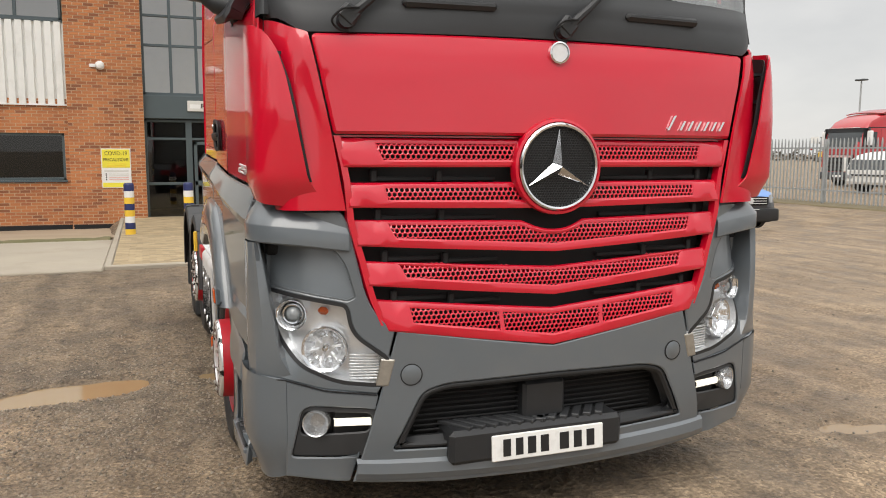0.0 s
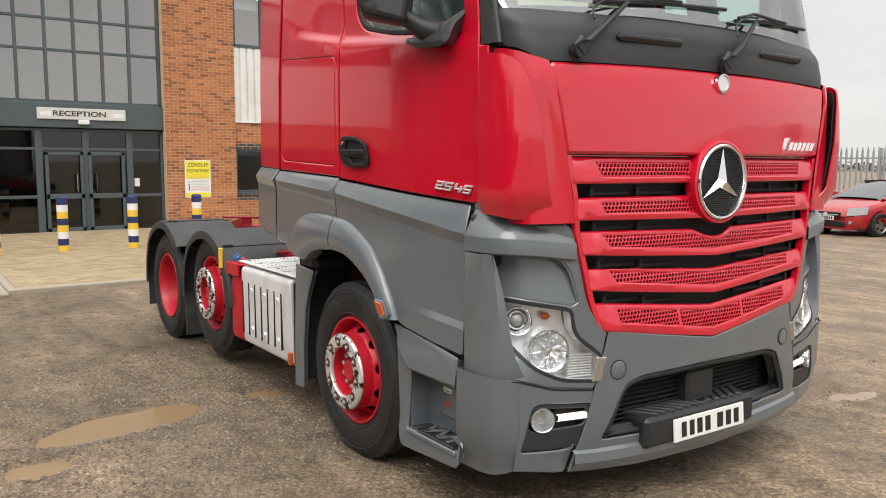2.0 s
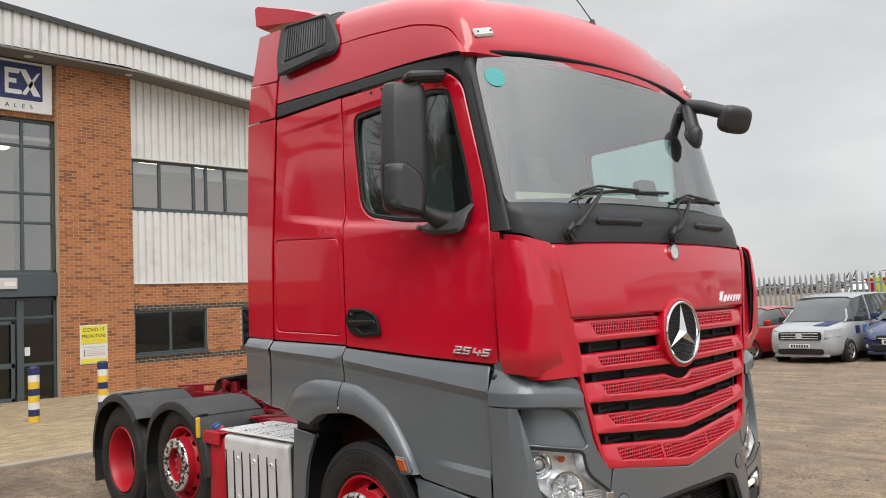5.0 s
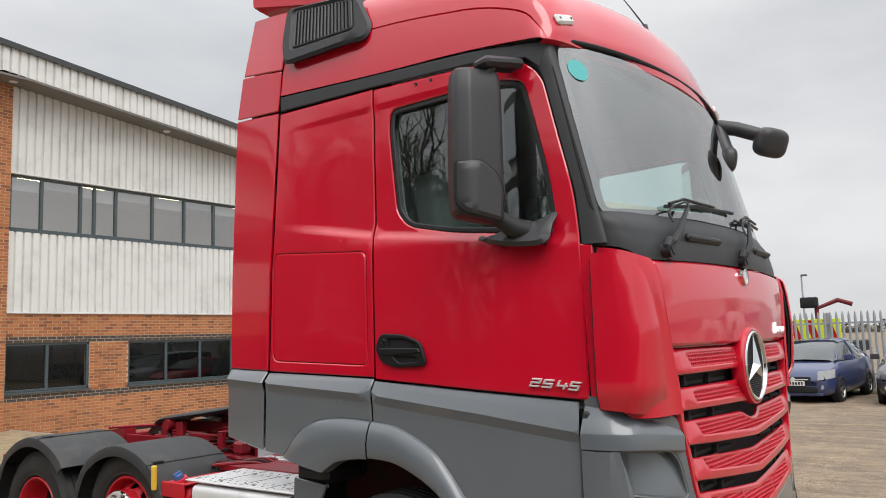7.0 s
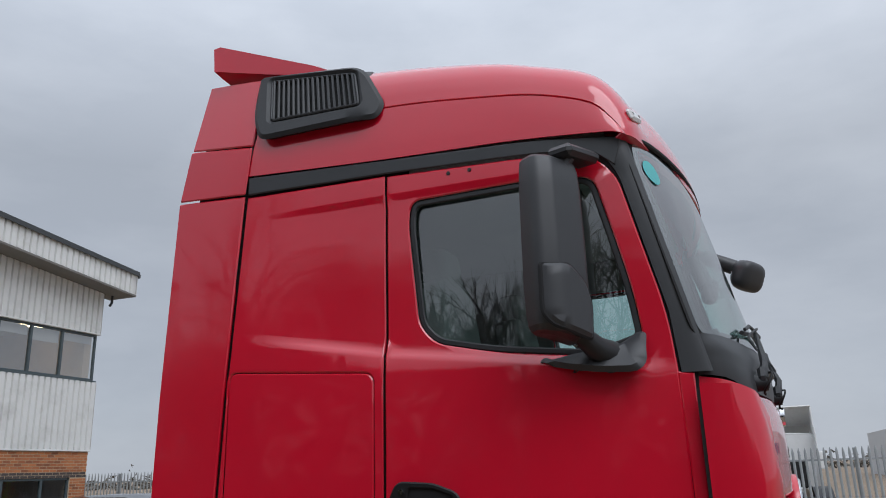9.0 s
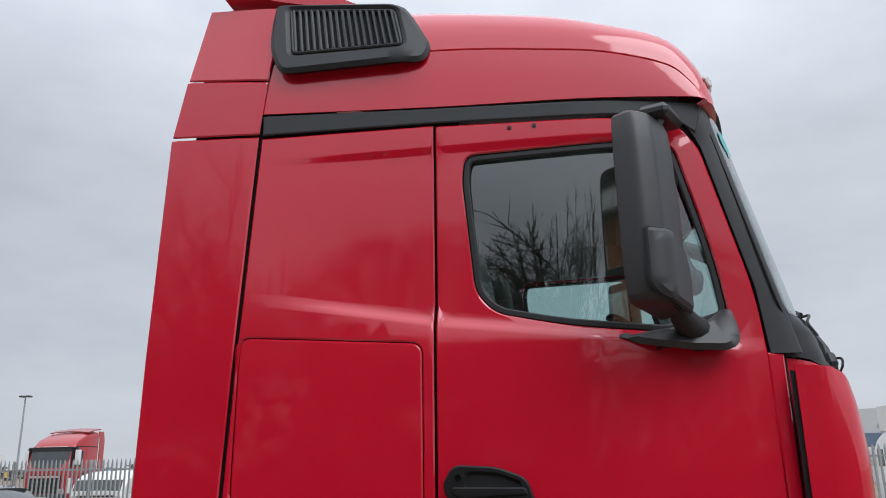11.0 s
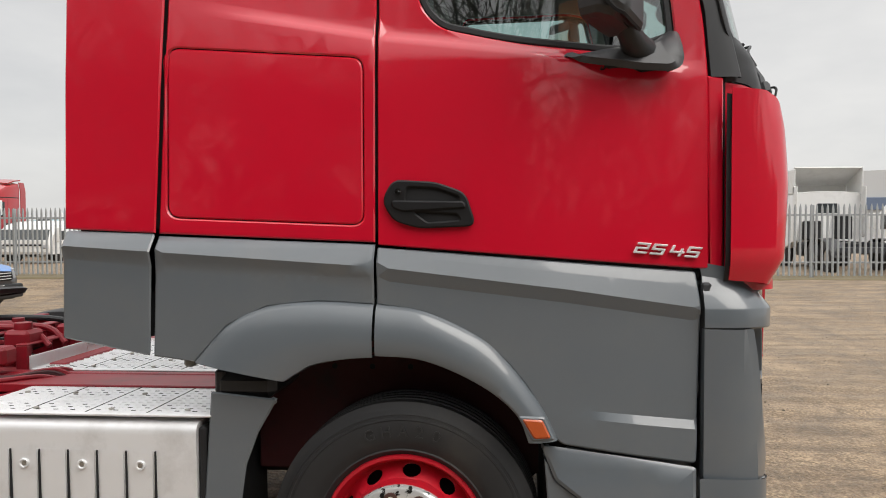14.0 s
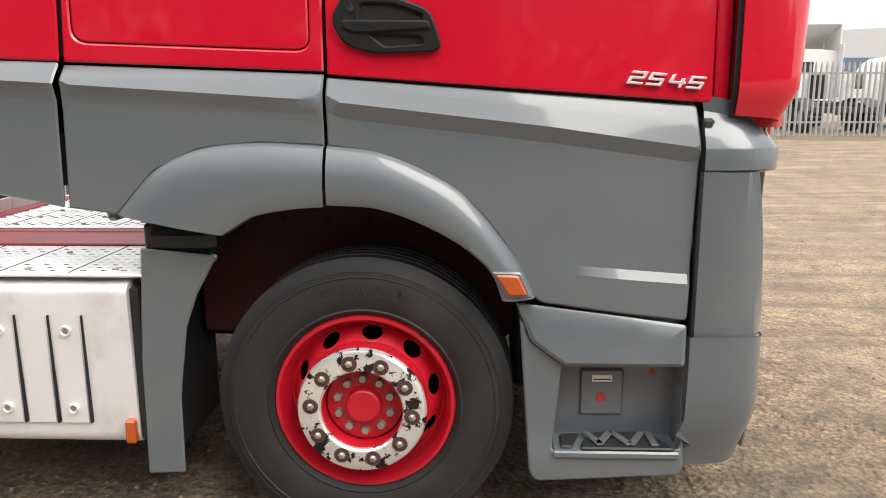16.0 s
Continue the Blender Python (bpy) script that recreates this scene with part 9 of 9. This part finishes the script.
    part("roof_spoiler", moved(grid([[(x, y, z - 0.05 * y * y) for y in np.linspace(-1.15, 1.15, 9)] for x, z in ((1.5, 3.80), (2.0, 3.94), (2.5, 4.0))], 0.05), m), CAR_RED, t)
    return t


red_tractor(flat_z @ pose(32.3, 27.65, 0, 0, 0, -2))
far_lorry("white_lorry", "white lorry tractor seen from behind beyond the fence", flat_z @ pose(27.5, -10.7, 0, 0, 0, 180), WHITE, 2.75)
far_lorry("white_lorry", "white lorry tractor seen from behind beyond the fence", flat_z @ pose(27.2, -0.75, 0, 0, 0, 180), WHITE, 2.75)
far_lorry("white_lorry", "white lorry tractor parked behind the fence", flat_z @ pose(27.5, -14.6, 0, 0, 0, 180), WHITE, 2.5, False)
far_lorry("white_lorry", "white lorry tractor parked behind the fence", flat_z @ pose(27.0, 21.3, 0, 0, 0, 0), WHITE, 1.8, False)
far_lorry("teal_lorry", "pale blue lorry cab behind the fence", flat_z @ pose(33.2, 24.5, 0, 0, 0, 0), mat("car_teal", (0.10, 0.36, 0.46), 0.3, coat=0.6), 1.9, False)
far_lorry("white_lorry", "white lorry tractor parked behind the fence", flat_z @ pose(33.2, 22.0, 0, 0, 0, 0), WHITE, 2.8, False)
far_lorry("white_lorry", "white lorry tractor parked behind the fence", flat_z @ pose(31, 8.0, 0, 0, 0, 0), WHITE, 2.0, False)
crane = thing("recovery_lorry", "flatbed lorry with yellow and red chevron tailboard and a crane", "lorry", "lorries beyond the fence")
LIME = mat("chevron_yellow", (0.62, 0.72, 0.04), 0.4, vary=0.05)
part("tailboard", box(21.5, 21.6, 3.0, 5.4, 1.25, 2.0, 0.01), LIME, crane)
for k in range(5):
    y0 = 3.05 + k * 0.5
    part("chevron_bar", ([(21.49, y0, 1.28), (21.49, y0 + 0.22, 1.28), (21.49, y0 + 0.44, 1.97), (21.49, y0 + 0.22, 1.97), (21.5, y0, 1.28), (21.5, y0 + 0.22, 1.28), (21.5, y0 + 0.44, 1.97), (21.5, y0 + 0.22, 1.97)], [(0, 1, 2, 3), (0, 1, 5, 4), (1, 2, 6, 5), (2, 3, 7, 6), (3, 0, 4, 7)]), RED_LAMP, crane, smooth=False)
part("flatbed", box(21.6, 27, 3.0, 5.4, 0.9, 1.25, 0.02), VOID, crane)
part("crane_arm", tube([(23, 3.9, 1.3), (23, 3.9, 2.35), (23.2, 3.3, 2.6), (23.3, 2.9, 2.45)], 0.075, 8), RED3, crane)
part("crane_motor", moved(rbox(0.4, 0.5, 0.35, 0.1), pose(23, 4.1, 2.55)), VOID, crane)
for y in (3.3, 5.1):
    for x in (22.5, 25.8):
        part("wheel", lathe([(0.2, -0.14), (0.45, -0.14), (0.48, 0), (0.45, 0.14), (0.2, 0.14)], (x, y, 0.46), "y", 24), RUBBER, crane)

# ==== distance ====
WARE = mat("warehouse_sheet", (0.50, 0.51, 0.52), 0.6, vary=0.05, scale=0.3)
wh_ = thing("warehouse", "long pale grey warehouse with a low pitched roof", "building", kind="structure")
prof = [(-60, -0.2), (-60, 4.9), (-42, 6.4), (-20, 5.4), (-14, 4.9), (-14, -0.2)]
n = len(prof)
part("shell", ([(62, y, z) for y, z in prof] + [(110, y, z) for y, z in prof], [tuple(range(n)), tuple(range(2 * n - 1, n - 1, -1))] + [(i, (i + 1) % n, (i + 1) % n + n, i + n) for i in range(n)]), WARE, wh_, smooth=False)
part("blue_band", box(61.8, 61.95, -59, -15, 2.6, 3.6, 0.02), mat("warehouse_blue", (0.12, 0.16, 0.24), 0.6), wh_)
for k in range(6):
    part("roller_door", box(61.7, 61.9, -55 + k * 7, -51 + k * 7, -0.1, 2.5, 0.02), BLIND, wh_)
post = thing("yard_lamp_post", "tall grey yard lamp post far off", "lamp post")
part("pole", tube([(60, 50.8, -0.1), (60, 50.8, 8.4)], [0.12, 0.07], 10), GALV, post)
part("lamp_head", add(box(59.7, 60.3, 50.3, 50.7, 8.35, 8.5, 0.03), box(59.7, 60.3, 50.9, 51.3, 8.35, 8.5, 0.03)), SHEET, post)
post2 = thing("yard_lamp_post", "tall grey yard lamp post far off", "lamp post")
part("pole", tube([(75, 14.8, -0.1), (75, 14.8, 6.6)], [0.12, 0.07], 10), GALV, post2)
part("lamp_head", box(74.7, 75.3, 14.3, 14.8, 6.55, 6.7, 0.03), SHEET, post2)

BARK = mat("bare_bark", (0.055, 0.047, 0.040), 0.9, vary=0.3, scale=8)


def tree_geo(seed, h, spread=0.8, levels=6):
    r = random.Random(seed)
    geos = []

    def grow(p, d, length, rad, lv):
        pts, q, dd = [p], Vector(p), Vector(d)
        for k in range(3):
            dd = (dd + Vector((r.uniform(-1, 1), r.uniform(-1, 1), r.uniform(-0.4, 0.45))) * 0.22).normalized()
            q = q + dd * (length / 3)
            pts.append(tuple(q))
        geos.append(tube(pts, [rad, rad * 0.88, rad * 0.76, rad * 0.62], 5 if lv > 1 else 7, cap=False))
        if lv >= levels:
            return
        n = 3 if lv == 0 else r.choice((2, 2, 3))
        for k in range(n + (2 if lv < 2 else 1)):
            t = r.uniform(0.45, 1.0) if k else 1.0
            i = min(2, int(t * 3))
            base = Vector(pts[i]) + (Vector(pts[i + 1]) - Vector(pts[i])) * (t * 3 - i)
            side = Vector((r.uniform(-1, 1), r.uniform(-1, 1), r.uniform(-0.4, 0.35)))
            nd = (dd + side * spread * (1.25 if k else 0.5)).normalized()
            grow(tuple(base), nd, length * r.uniform(0.58, 0.82), rad * (0.62 if k else 0.7) * r.uniform(0.8, 1.0), lv + 1)
    grow((0, 0, -0.2), (0, 0, 1), h * 0.32, h * 0.021, 0)
    return add(*geos)


kinds = []
for seed in (4, 9, 17):
    t = thing("bare_tree", "leafless deciduous tree with fine dark twigs", "tree", "bare trees")
    part("branches", tree_geo(seed, 12.5), BARK, t)
    kinds.append(t)
spots = [(-24, 2.3, 1.0), (-24.5, -0.4, 1.05), (-23, 10.6, 0.95), (-17, 12.2, 1.0), (-25, 6.4, 0.8), (-26, 15.5, 1.1), (-24, -4.6, 0.9), (-27, 20, 1.05), (-25, -10, 1.0), (-22, 25, 1.0), (-26, 8.8, 1.0), (-30, 3.8, 1.2)]
for i, (x, y, k) in enumerate(spots):
    m = Matrix.Translation((x, y, LEVEL)) @ Matrix.Rotation(i * 1.3, 4, "Z") @ Matrix.Diagonal((k, k, k, 1))
    if i < 3:
        kinds[i].matrix_basis = m
    else:
        o = copy_thing(kinds[i % 3], m)
        o.scale = (k, k, k)
HEDGE = mat("dark_hedge", (0.035, 0.036, 0.02), 0.9, vary=0.5, scale=3, bump=0.6, bscale=12)
rh = random.Random(8)
hv, hf = [], []
for k in range(52000):
    y = rh.uniform(-45, 48)
    x = -27.5 + rh.gauss(0, 1.1)
    top = 5.4 + 4.5 * smooth(5.0, 13.0, y) + 2.2 * noise.noise(Vector((y * 0.16, 3, 0))) + 1.0 * noise.noise(Vector((y * 0.7, 8, 0)))
    z = top * rh.random() ** (1.35 if k % 3 else 1.7)
    o = len(hv)
    p = Vector((x, y, z))
    if k % 3:
        # a slender upright stem or twig
        a = Vector((rh.uniform(-0.5, 0.5), rh.uniform(-0.6, 0.6), 1.0)) * rh.uniform(0.5, 1.3)
        b = Vector((rh.uniform(-0.2, 0.2), 1.0, 0.0)) * rh.uniform(0.02, 0.05)
    else:
        w = rh.uniform(0.22, 0.50) * (1.25 - 0.8 * z / max(top, 1.0))
        a = Vector((rh.uniform(-1, 1), rh.uniform(-1, 1), rh.uniform(-1, 1))) * w
        b = Vector((rh.uniform(-1, 1), rh.uniform(-1, 1), rh.uniform(-1, 1))) * w
    hv += [tuple(p), tuple(p + a), tuple(p + a + b), tuple(p + b)]
    hf.append((o, o + 1, o + 2, o + 3))
tagged(part("hedge", (hv, hf), HEDGE, smooth=False), "dark leafless thicket along the yard edge", "hedge", kind="stuff")
fw_v, fw_f = [], []
for k in range(6000):
    a = rh.uniform(-0.9, 1.5)
    d = rh.uniform(190, 240)
    x, y = d * math.cos(a), d * math.sin(a)
    z = abs(rh.gauss(0, 1.8)) * (0.7 + 0.6 * noise.noise(Vector((a * 9, 1, 0))))
    s = rh.uniform(0.5, 1.4)
    o = len(fw_v)
    for q in range(4):
        fw_v.append((x + rh.uniform(-s, s), y + rh.uniform(-s, s), z + rh.uniform(-s, s) * 0.7))
    fw_f.append((o, o + 1, o + 2, o + 3))
tagged(part("far_trees", (fw_v, fw_f), mat("far_wood", (0.11, 0.10, 0.085), 0.95, vary=0.3), smooth=False), "distant leafless tree line", "trees", kind="stuff")
